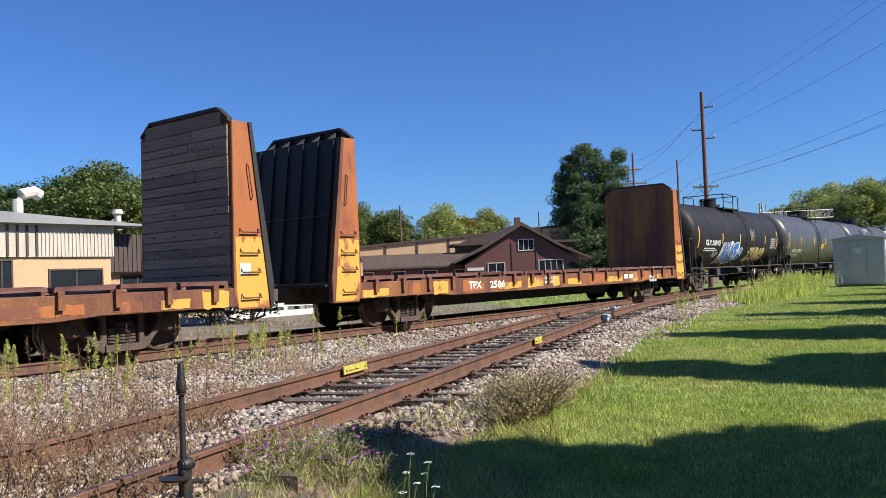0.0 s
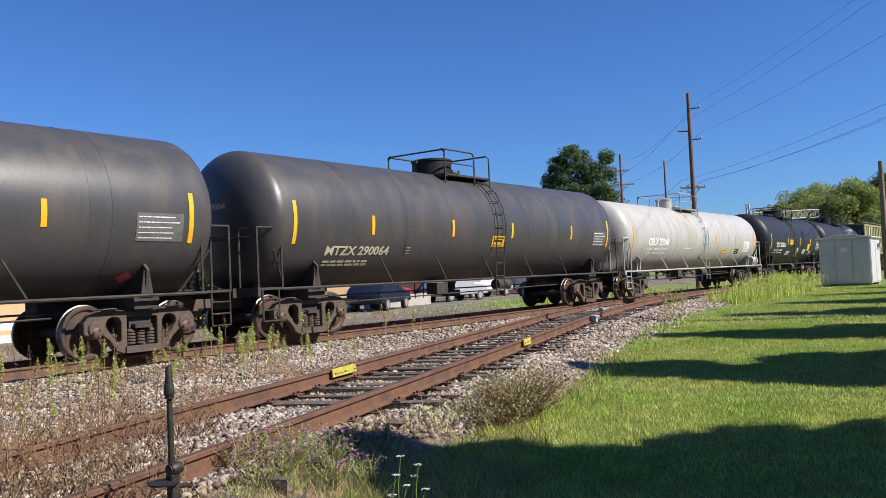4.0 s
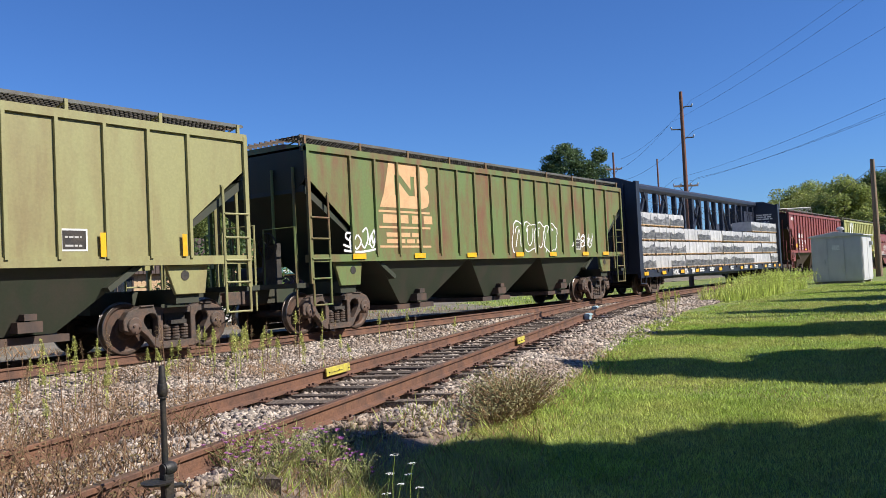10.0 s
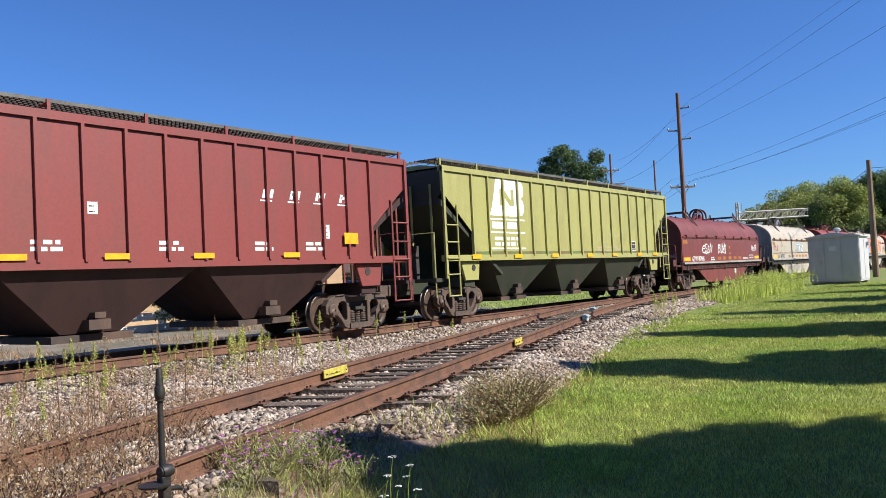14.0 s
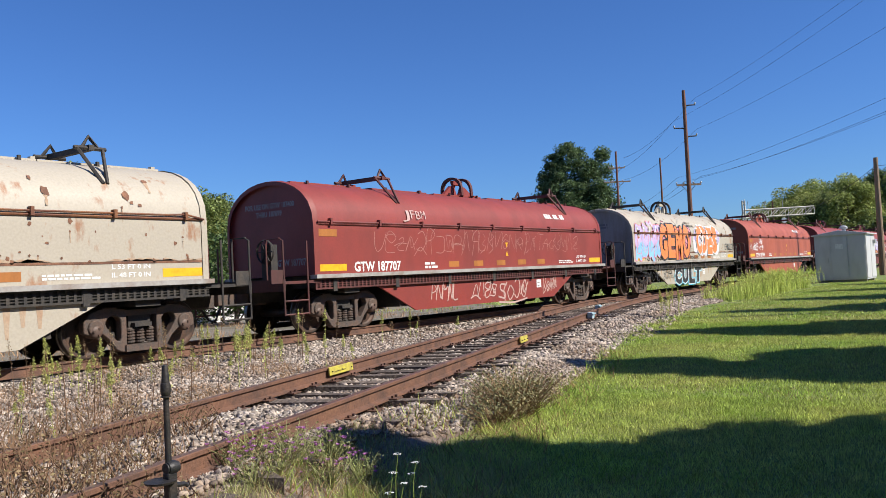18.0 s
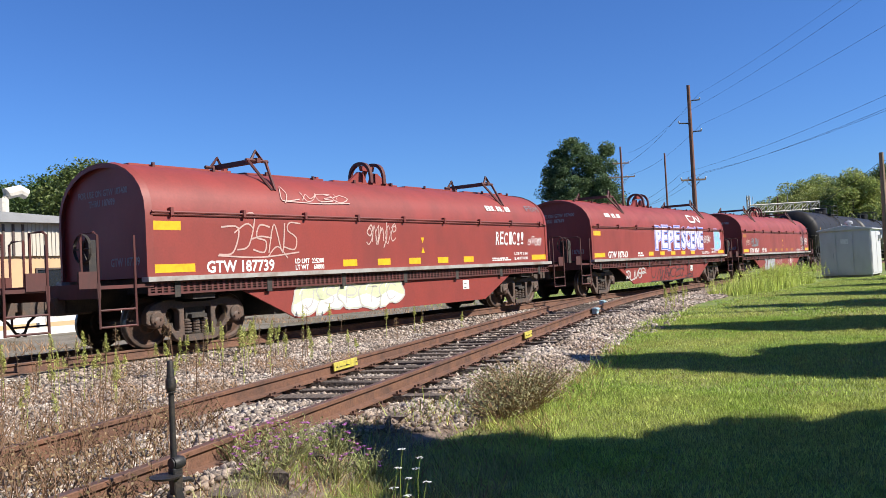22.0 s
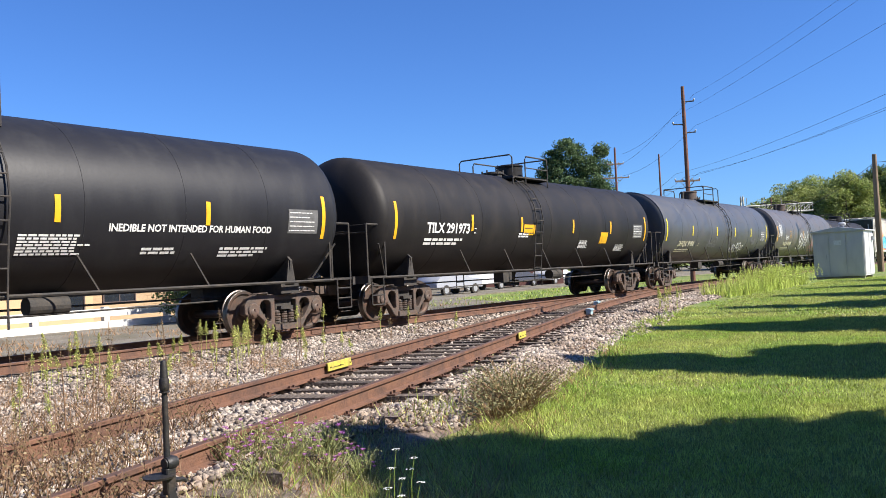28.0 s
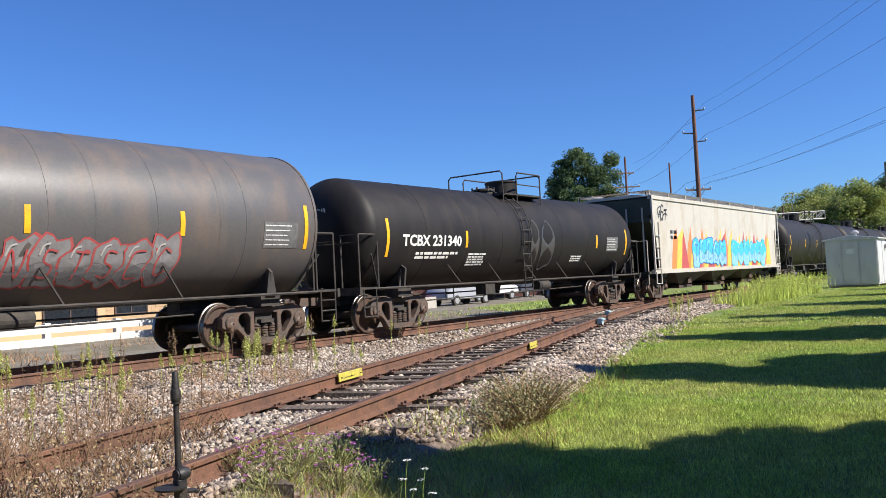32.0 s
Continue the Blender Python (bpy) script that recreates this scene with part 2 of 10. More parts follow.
def pipe(bm, pts, r, seg=6, mi=0, caps=True):
    """A tube along a polyline; r may be one radius or one for each point."""
    pts = [Vector(p) for p in pts]
    rs = r if isinstance(r, (list, tuple)) else [r] * len(pts)
    rings = []
    for i, p in enumerate(pts):
        d = (pts[min(i + 1, len(pts) - 1)] - pts[max(i - 1, 0)]).normalized()
        up = Vector((0, 0, 1)) if abs(d.z) < 0.9 else Vector((1, 0, 0))
        s = d.cross(up).normalized()
        u = s.cross(d)
        rings.append([bm.verts.new(p + (s * math.cos(a) + u * math.sin(a)) * rs[i]) for a in (2 * math.pi * k / seg for k in range(seg))])
    for a, b in zip(rings, rings[1:]):
        for k in range(seg):
            j = (k + 1) % seg
            bm.faces.new((a[k], a[j], b[j], b[k])).material_index = mi
    if caps:
        bm.faces.new(rings[0][::-1]).material_index = mi
        bm.faces.new(rings[-1]).material_index = mi


def lathe(bm, prof, axis="x", seg=32, mi=0, centre=(0, 0, 0), caps=True):
    """A profile of (along, radius) turned about an axis."""
    c = Vector(centre)
    rings = []
    for a, r in prof:
        ring = []
        for k in range(seg):
            t = 2 * math.pi * k / seg
            u, w = r * math.cos(t), r * math.sin(t)
            ring.append(bm.verts.new(c + Vector({"x": (a, u, w), "y": (w, a, u), "z": (u, w, a)}[axis])))
        rings.append(ring)
    for a, b in zip(rings, rings[1:]):
        for k in range(seg):
            j = (k + 1) % seg
            bm.faces.new((a[k], a[j], b[j], b[k])).material_index = mi
    if caps:
        bm.faces.new(rings[0][::-1]).material_index = mi
        bm.faces.new(rings[-1]).material_index = mi


def bevelled(bm, width=0.01):
    bmesh.ops.bevel(bm, geom=[e for e in bm.edges if e.is_manifold and e.calc_face_angle(0) > 0.6], offset=width, segments=1, affect="EDGES")
    return bm


def nb():
    return bmesh.new()


# ---- ground, tracks ----


def mesh_np(name, verts, tris, mats, idx=None):
    me = bpy.data.meshes.new(name)
    nv, nf = len(verts), len(tris)
    k = tris.shape[1]
    me.vertices.add(nv)
    me.vertices.foreach_set("co", np.ascontiguousarray(verts, dtype=np.float32).ravel())
    me.loops.add(nf * k)
    me.loops.foreach_set("vertex_index", np.ascontiguousarray(tris, dtype=np.int32).ravel())
    me.polygons.add(nf)
    me.polygons.foreach_set("loop_start", np.arange(nf, dtype=np.int32) * k)
    me.polygons.foreach_set("loop_total", np.full(nf, k, dtype=np.int32))
    for m in (mats if isinstance(mats, (list, tuple)) else [mats]):
        me.materials.append(m)
    if idx is not None:
        me.polygons.foreach_set("material_index", np.ascontiguousarray(idx, dtype=np.int32))
    me.update(calc_edges=True)
    me.validate()
    return me


def turns(n, rng, tilt=math.pi):
    """Random turns: any yaw, a tilt up to the given angle."""
    a, b, c = rng.uniform(0, 2 * math.pi, n), rng.uniform(-tilt, tilt, n), rng.uniform(0, 2 * math.pi, n)
    def rz(t):
        z, o = np.zeros(n), np.ones(n)
        return np.stack([np.cos(t), -np.sin(t), z, np.sin(t), np.cos(t), z, z, z, o], -1).reshape(n, 3, 3)
    z, o = np.zeros(n), np.ones(n)
    rx = np.stack([o, z, z, z, np.cos(b), -np.sin(b), z, np.sin(b), np.cos(b)], -1).reshape(n, 3, 3)
    return rz(a) @ rx @ rz(c)


def scatter(base, tris, pos, scale, rot):
    """Copies of a small mesh as one set of vertices and faces."""
    n, nv = len(pos), len(base)
    sc = scale if scale.ndim == 2 else scale[:, None]
    v = np.einsum("nij,nkj->nki", rot, base[None] * sc[:, None, :]) + pos[:, None, :]
    t = tris[None] + (np.arange(n) * nv)[:, None, None]
    return v.reshape(-1, 3), t.reshape(-1, tris.shape[1])


SID_X0, SID_K, SID_C = 20.0, 0.304, 4.47
SID_Y0 = SID_C + SID_K * SID_X0
SID_L = 2 * (TRACK_Y - SID_Y0) / SID_K


def siding(x):
    """Centre line of the side track."""
    u = x - SID_X0
    if u <= 0:
        return SID_C + SID_K * x
    if u >= SID_L:
        return TRACK_Y
    return SID_Y0 + SID_K * u - SID_K * u * u / (2 * SID_L)


def siding_slope(x):
    return SID_K * max(0.0, min(1.0, 1 - (x - SID_X0) / SID_L))


def soil(x, y):
    """Height of the grass under everything."""
    z = -0.40 + 0.0042 * max(0.0, min(x, 60.0))
    z += 0.03 * noise.noise((x * 0.25, y * 0.25, 0.3))
    if y > TRACK_Y + 3:
        z = -0.42 + 0.04 * noise.noise((x * 0.1, y * 0.1, 2.0))
    return z


def bed(x, y):
    """Height of the stone bed."""
    d_main = abs(y - TRACK_Y)
    d_side = abs(y - siding(x)) * math.cos(math.atan(siding_slope(x)))
    if y < siding(x):
        d_side += 0.25 + (0.55 + 0.5 * max(0.0, min(1.0, (5.8 - x) / 1.0))) * max(0.0, min(1.0, (8 - x) / 2)) * max(0.0, min(1.0, (d_side - 1.15) / 0.8)) - max(0.0, min(2.2, (x - 18) * 0.16))
    w = 0.25 * noise.noise((x * 0.7, y * 0.7, 5.0))
    def prof(d):
        return -0.215 - 0.24 * max(0.0, min(1.0, (d - 1.5 + w) / 1.5))
    # cribs filled over the ties at the near end, a little below them further on
    fill = (-0.025 + 0.07 * max(0.0, min(1.0, (6.6 - x) / 1.4))) if d_side < 1.3 else 0.0
    z = max(prof(d_main), prof(d_side) + fill)
    if siding(x) < y < TRACK_Y:
        z = max(z, -0.30 + 0.03 * noise.noise((x * 0.8, y * 0.8, 1.0)))
    return z + 0.012 * noise.noise((x * 5, y * 5, 0))


def spaced(a, b, near0, near1, fine, coarse):
    out, x = [], a
    while x < b:
        out.append(x)
        gap = max(near0 - x, x - near1, 0)
        x += min(coarse, fine + gap * 0.12)
    out.append(b)
    return out


def build_ground():
    xs, ys = spaced(-900, 3500, -2, 40, 0.8, 250), spaced(-900, 3500, -2, 30, 0.8, 250)
    v = np.array([(x, y, soil(x, y)) for y in ys for x in xs])
    nx = len(xs)
    f = np.array([(j * nx + i, j * nx + i + 1, (j + 1) * nx + i + 1, (j + 1) * nx + i) for j in range(len(ys) - 1) for i in range(nx - 1)])
    tagged(new("ground", mesh_np("ground", v, f, M_LAWN)), "mown green grass ground beside the railway tracks", "ground", kind="structure")
    # stone bed
    xs, ys = np.arange(-14, 60.1, 0.25), np.arange(-3, 18.6, 0.25)
    v = np.array([(x, y, bed(x, y)) for y in ys for x in xs])
    nx = len(xs)
    f = []
    for j in range(len(ys) - 1):
        for i in range(nx - 1):
            q = (j * nx + i, j * nx + i + 1, (j + 1) * nx + i + 1, (j + 1) * nx + i)
            if max(v[a][2] - soil(v[a][0], v[a][1]) for a in q) > -0.03:
                f.append(q)
    tagged(new("ballast_bed", mesh_np("ballast_bed", v, np.array(f), M_BALLAST)), "grey and tan crushed stone track bed", "ballast", kind="structure")
    bm = nb()
    for x0, x1 in ((-160, -14), (60, 600)):
        prism(bm, [(TRACK_Y - 3, -0.5), (TRACK_Y - 1.6, -0.21), (TRACK_Y + 1.6, -0.21), (TRACK_Y + 3, -0.5)], x0, x1, "x")
    tagged(part("ballast_bed_far", bm, M_BALLAST), "grey crushed stone track bed running into the distance", "ballast", kind="structure")
    # gravel strip and paved lot beyond the track
    bm = nb()
    prism(bm, [(-40, 17.4), (25, 17.4), (33, 21.0), (38, 26.5), (44, 28.5), (200, 28.5), (200, 75.0), (-40, 75.0)], -0.5, -0.36, "z")
    tagged(part("gravel_lot", bm, M_FARBALLAST), "pale gravel lot behind the railway line", "gravel", kind="structure")


RAIL_PROFILE = [(-0.07, -0.17), (0.07, -0.17), (0.07, -0.155), (0.015, -0.135), (0.012, -0.045), (0.036, -0.035), (0.036, -0.006), (0.03, 0.0),
                (-0.03, 0.0), (-0.036, -0.006), (-0.036, -0.035), (-0.012, -0.045), (-0.015, -0.135), (-0.07, -0.155)]


def rail(parent, line, off):
    """A rail swept along a centre line of (x, y, slope), off to one side."""
    bm = nb()
    rings = []
    for x, y, s in line:
        n = Vector((-s, 1, 0)).normalized()
        p = Vector((x, y, 0)) + n * off
        rings.append([bm.verts.new(p + n * a + Vector((0, 0, z))) for a, z in RAIL_PROFILE])
    k = len(RAIL_PROFILE)
    for a, b in zip(rings, rings[1:]):
        for i in range(k):
            j = (i + 1) % k
            bm.faces.new((a[j], a[i], b[i], b[j])).material_index = 1 if i == 7 else 0
    bm.faces.new(rings[0])
    bm.faces.new(rings[-1][::-1])
    return part("rail", bm, [M_RAIL, M_RAILTOP], parent)


def build_tracks():
    main = thing("main_track", "rust-brown steel rails on timber ties, main line", "railway track", kind="structure")
    side = thing("side_track", "rusty disused side track with weathered timber ties", "railway track", kind="structure")
    lm = [(x, TRACK_Y, 0) for x in (-160, -40, 0, 40, 200, 600)]
    ls = [(x, siding(x), siding_slope(x)) for x in [-14, -6, 2, 10, 16] + [20 + SID_L * k / 14 for k in range(14)]]
    for off in (-0.7525, 0.7525):
        rail(main, lm, off)
        rail(side, ls if off > 0 else ls + [(41.0, siding(41.0), siding_slope(41.0))], off)
    rng = random.Random(3)
    ties = []
    for k in range(4):
        bm = nb()
        box(bm, -0.095, 0.095, -1.3, 1.3, -0.16, 0)
        for v in bm.verts:
            v.co += Vector((rng.uniform(-0.022, 0.022), rng.uniform(-0.1, 0.1), rng.uniform(-0.015, 0.006)))
        bevelled(bm, 0.012)
        me = bpy.data.meshes.new("tie")
        bm.to_mesh(me)
        bm.free()
        me.materials.append(M_TIE)
        ties.append(me)
    bm = nb()
    box(bm, -0.09, 0.09, -0.16, 0.16, 0, 0.014)
    for a, b in ((-0.05, -0.1), (0.05, -0.1), (-0.05, 0.1), (0.05, 0.1)):
        box(bm, a - 0.012, a + 0.012, b - 0.012, b + 0.012, 0.014, 0.04)
    plate = bpy.data.meshes.new("tie_plate")
    bm.to_mesh(plate)
    bm.free()
    plate.materials.append(M_RAIL)
    x = -3.0
    while x < 36:
        s = siding_slope(x)
        m = Matrix.Translation((x, siding(x), -0.176 + rng.uniform(-0.016, 0.004))) @ Matrix.Rotation(math.atan(s) + rng.uniform(-0.05, 0.05), 4, "Z") @ Matrix.Rotation(rng.uniform(-0.012, 0.012), 4, "X")
        tie = place("tie", rng.choice(ties), side, m=m)
        if x < 22:
            for o in (-0.7525, 0.7525):
                place("tie_plate", plate, tie, m=Matrix.Translation((0, o, 0)))
        x += 0.53 * math.cos(math.atan(s)) + rng.uniform(-0.03, 0.03)
    x = -8.0
    while x < 44:
        place("tie", rng.choice(ties), main, m=Matrix.Translation((x, TRACK_Y, -0.20)) @ Matrix.Rotation(rng.uniform(-0.02, 0.02), 4, "Z"))
        x += 0.55


build_ground()
build_tracks()


# ---- the train ----
CARS = []          # (car, x at the start of the run, truck positions)
WHEELSETS = []     # (wheelset, x of its axle on the car's start line, pose on its truck)
WHEEL_R = 0.457
TRUCK_MESH = {}


def keep(key, bm, mats, smooth=False):
    me = bpy.data.meshes.new(key)
    bm.to_mesh(me)
    bm.free()
    for mat in (mats if isinstance(mats, (list, tuple)) else [mats]):
        me.materials.append(mat)
    if smooth:
        for p in me.polygons:
            p.use_smooth = True
        me.set_sharp_from_angle(angle=radians(38))
    TRUCK_MESH[key] = me
    return me


def truck_meshes():
    # wheelset: axle, two wheels with flange, hub and web, and the bearing caps with their bolts
    bm = nb()
    lathe(bm, [(-1.02, 0.075), (-0.6, 0.085), (0.6, 0.085), (1.02, 0.075)], "y", 12)
    for s in (-1, 1):
        prof = [(0.835, 0.10), (0.835, 0.17), (0.80, 0.20), (0.79, 0.36), (0.825, 0.40), (0.825, WHEEL_R - 0.012), (0.815, WHEEL_R), (0.72, WHEEL_R + 0.006), (0.71, WHEEL_R + 0.026),
                (0.69, WHEEL_R + 0.026), (0.685, 0.40), (0.72, 0.36), (0.73, 0.20), (0.70, 0.17), (0.70, 0.10)]
        lathe(bm, [(a * s, r) for a, r in prof], "y", 40)
        lathe(bm, [(0.90 * s, 0.11), (1.12 * s, 0.11), (1.14 * s, 0.095), (1.155 * s, 0.05)], "y", 18, mi=2)
        for k in range(3):
            a = k * 2 * math.pi / 3
            lathe(bm, [(1.14 * s, 0.022), (1.17 * s, 0.022)], "y", 6, mi=0, centre=(0.066 * math.cos(a), 0, 0.066 * math.sin(a)))
    bmesh.ops.recalc_face_normals(bm, faces=bm.faces)
    for f in bm.faces:
        c = f.calc_center_median()
        if f.material_index == 0 and abs(math.hypot(c.x, c.z) - WHEEL_R) < 0.02 and 0.7 < abs(c.y) < 0.83:
            f.material_index = 1
    keep("wheelset", bm, [M_WHEEL, M_TREAD, M_CAP], smooth=True)
    # side frame: two cast wings, each with a rounded triangular opening, tied over and under the spring nest
    bm = nb()
    outer = [(0.30, 0.80), (0.55, 0.845), (0.80, 0.83), (1.0, 0.76), (1.10, 0.62), (1.10, 0.44), (1.03, 0.41), (0.76, 0.41), (0.62, 0.29), (0.50, 0.12), (0.40, 0.07), (0.30, 0.07)]
    inner = [(0.41, 0.62), (0.47, 0.69), (0.58, 0.705), (0.66, 0.67), (0.695, 0.61), (0.70, 0.57), (0.68, 0.52), (0.64, 0.46), (0.57, 0.36), (0.50, 0.28), (0.44, 0.26), (0.41, 0.31)]
    for s in (-1, 1):
        rings = [[bm.verts.new((s * x, y, z)) for x, z in pts] for y in (-0.085, 0.085) for pts in (outer, inner)]
        n = len(outer)
        for a, b in ((0, 1), (1, 3), (3, 2), (2, 0)):
            for i in range(n):
                j = (i + 1) % n
                bm.faces.new((rings[a][i], rings[a][j], rings[b][j], rings[b][i]))
        lathe(bm, [(-0.125, 0.12), (-0.11, 0.145), (0.11, 0.145), (0.125, 0.12)], "y", 16, centre=(s * 0.889, 0, 0.52))
        prism(bm, [(s * 0.50, 0.86), (s * 0.78, 0.85), (s * 0.78, 0.82), (s * 0.50, 0.83)], -0.12, 0.12)
    bmesh.ops.recalc_face_normals(bm, faces=bm.faces)
    box(bm, -0.32, 0.32, -0.075, 0.075, 0.69, 0.79)
    box(bm, -0.34, 0.34, -0.12, 0.12, 0.07, 0.19)
    bevelled(bm, 0.012)
    keep("side_frame", bm, M_STEEL)
    bm = nb()
    prof = []
    for k in range(5):
        prof += [(0.205 + k * 0.052, 0.055), (0.22 + k * 0.052, 0.085), (0.245 + k * 0.052, 0.085)]
    lathe(bm, prof + [(0.48, 0.055)], "z", 12)
    keep("spring", bm, M_STEEL)
    bm = nb()
    box(bm, -0.22, 0.22, -1.02, 1.02, 0.46, 0.74)
    box(bm, -0.17, 0.17, -1.14, 1.14, 0.49, 0.56)
    lathe(bm, [(0.74, 0.2), (0.80, 0.2)], "z", 16)
    for s in (-1, 1):
        box(bm, s * 0.5 - 0.05, s * 0.5 + 0.05, -0.95, 0.95, 0.28, 0.42)
        for w in (-1, 1):
            box(bm, s * 0.43 - 0.04, s * 0.43 + 0.04, w * 0.77 - 0.06, w * 0.77 + 0.06, 0.30, 0.62)
    bevelled(bm, 0.012)
    keep("truck", bm, M_DARK)


def add_trucks(car, xs, x0):
    for x in xs:
        t = place("truck", TRUCK_MESH["truck"], car, m=Matrix.Translation((x, 0, 0)))
        for s in (-1, 1):
            place("side_frame", TRUCK_MESH["side_frame"], t, m=Matrix.Translation((0, s * 1.01, 0)))
            for dx in (-0.19, 0.0, 0.19):
                place("spring", TRUCK_MESH["spring"], t, m=Matrix.Translation((dx, s * 1.01, 0)))
            w = place("wheelset", TRUCK_MESH["wheelset"], t, m=Matrix.Translation((s * 0.889, 0, WHEEL_R)))
            WHEELSETS.append((w, x0 + x + s * 0.889, Vector((s * 0.889, 0, WHEEL_R))))


def couplers(car, half, reach):
    """Draft sills and knuckle couplers at both ends, with an air hose each."""
    for s in (-1, 1):
        bm = nb()
        box(bm, min(s * (half - 0.6), s * (half + 0.1)), max(s * (half - 0.6), s * (half + 0.1)), -0.22, 0.22, 0.68, 1.0)
        box(bm, min(s * half, s * (reach - 0.25)), max(s * half, s * (reach - 0.25)), -0.08, 0.08, 0.78, 0.94)
        prism(bm, [(s * (reach - 0.28), -0.18), (s * (reach - 0.28), 0.16), (s * reach, 0.2), (s * (reach + 0.03), 0.05), (s * (reach - 0.1), 0.0), (s * (reach + 0.0), -0.16)], 0.72, 1.0, "z")
        part("coupler", bevelled(bm, 0.012), M_STEEL, car)
        bm = nb()
        pipe(bm, [(s * (half + 0.1), 0.35, 0.72), (s * (half + 0.25), 0.35, 0.6), (s * (half + 0.35), 0.3, 0.42), (s * (reach), 0.25, 0.36)], 0.025)
        part("air_hose", bm, M_DARK, car)


def car_base(label, category, x0, group=""):
    car = thing("freight_car", label, category, Matrix.Translation((x0, TRACK_Y, 0)), group)
    CARS.append((car, x0))
    return car


truck_meshes()


# ---- lettering and paint on sides ----
GLYPHS = {}


def glyphs(body, fat=0.012):
    """Flat mesh of a text of height 1, its foot at the origin."""
    key = (body, fat)
    if key not in GLYPHS:
        cu = bpy.data.curves.new("text", "FONT")
        cu.body, cu.size, cu.resolution_u, cu.offset = body, 1.0, 2, fat
        ob = bpy.data.objects.new("text", cu)
        me = bpy.data.meshes.new_from_object(ob)
        vs = [tuple(v.co[:2]) for v in me.vertices]
        fs = [tuple(p.vertices) for p in me.polygons]
        bpy.data.objects.remove(ob)
        bpy.data.curves.remove(cu)
        bpy.data.meshes.remove(me)
        x1 = max((v[0] for v in vs), default=1.0)
        GLYPHS[key] = ([(x / 0.72, y / 0.72) for x, y in vs], fs, x1 / 0.72)
    return GLYPHS[key]


def flat_side(y, proud=0.006):
    return lambda u, v, d=0.0: (u, y - proud - d, v)


def tank_side(radius, zc, proud=0.008):
    def f(u, v, d=0.0):
        r = radius + proud + d
        a = (v - zc) / radius
        return (u, -r * math.cos(a), zc + r * math.sin(a))
    return f


def tank_end(x, zc):
    """The flat of a head that looks towards -x; u runs to the right as seen from outside."""
    return lambda u, v, d=0.0: (x - d, -u, v)


def lettering(parent, body, u, v, size, side, mat, width=None, bold=0.0, name="lettering"):
    vs, fs, w = glyphs(body, 0.028)
    k = (width / w / size) if width else 1.0
    bm = nb()
    vv = [bm.verts.new(side(u + x * size * k, v + y * size)) for x, y in vs]
    for f in fs:
        try:
            bm.faces.new([vv[i] for i in f])
        except ValueError:
            pass
    return part(name, bm, mat, parent, "lettering " + ("in white" if mat == M_WHITE else "in faded paint"))


def word(parent, body, u, v, w, h, side, fill, outline=None, halo=None, lean=0.0, fat=0.035, label="spray-painted graffiti letters", d0=0.0):
    """Graffiti letters one by one: cloud, outline and fill."""
    first = None
    cw = w / len(body)
    for i, ch in enumerate(body):
        if ch == " ":
            continue
        bm = nb()
        _, _, gw = glyphs(ch, fat)
        for k, (mat, f) in enumerate(((halo, fat + 0.075), (outline, fat + 0.035), (fill, fat))):
            if mat is None:
                continue
            vs, fs, _ = glyphs(ch, f)
            up = 0.04 * math.sin(i * 2.3)
            vv = [bm.verts.new((u + cw * (i + 0.04 + 0.92 * x / gw) + lean * y * h, v + (y + up) * h, d0 + 0.002 + 0.0025 * k + 0.0006 * i)) for x, y in vs]
            for q in fs:
                try:
                    bm.faces.new([vv[j] for j in q]).material_index = k
                except ValueError:
                    pass
        # cut fine enough to follow a curved side
        bmesh.ops.triangulate(bm, faces=bm.faces)
        for _ in range(3):
            long = [e for e in bm.edges if abs(e.verts[0].co.y - e.verts[1].co.y) > 0.16]
            if long:
                bmesh.ops.subdivide_edges(bm, edges=long, cuts=1)
        for q in bm.verts:
            q.co = side(*q.co)
        mats = [m or fill for m in (halo, outline, fill)]
        if first is None:
            first = part("graffiti", bm, mats, parent, label)
        else:
            part("graffiti_letter", bm, mats, first)
    return first


def patch(bm, side, u0, u1, v0, v1, nu=1, nv=2, mi=0, d=0.0, slant=0.0):
    """A rectangle laid on a side, cut so that it follows the curve."""
    g = [[bm.verts.new(side(u0 + (u1 - u0) * i / nu + slant * j / nv, v0 + (v1 - v0) * j / nv, d)) for i in range(nu + 1)] for j in range(nv + 1)]
    for j in range(nv):
        for i in range(nu):
            bm.faces.new((g[j][i], g[j][i + 1], g[j + 1][i + 1], g[j + 1][i])).material_index = mi


def bars(parent, u, v, w, rows, h, side, mat, seed=0, name="small_print", gap=1.55):
    """Small writing that cannot be read: plain bars."""
    rng = random.Random(seed)
    bm = nb()
    for r in range(rows):
        x, z = 0.0, v - r * h * gap
        end = w * rng.uniform(0.7, 1.0)
        while x < end:
            ww = min(rng.uniform(1.5, 5.0) * h, end - x)
            patch(bm, side, u + x, u + x + ww, z, z + h, 1, 1)
            x += ww + h * 0.7
    return part(name, bm, mat, parent, "small stencilled print")


def blob(rng, cx, cy, w, h, n=22, rough=0.22, lean=0.0):
    """A bulging letter shape."""
    k = [rng.uniform(-rough, rough) for _ in range(5)]
    ph = [rng.uniform(0, 6.3) for _ in range(5)]
    out = []
    for i in range(n):
        a = 2 * math.pi * i / n
        r = 1 + sum(k[j] * 0.5 * math.sin((j + 2) * a + ph[j]) for j in range(5))
        c, s = math.cos(a), math.sin(a)
        sq = (abs(c) ** 4 + abs(s) ** 4) ** -0.25
        x, y = c * sq * r * w / 2, s * sq * r * h / 2
        out.append((cx + x + lean * y, cy + y))
    return out


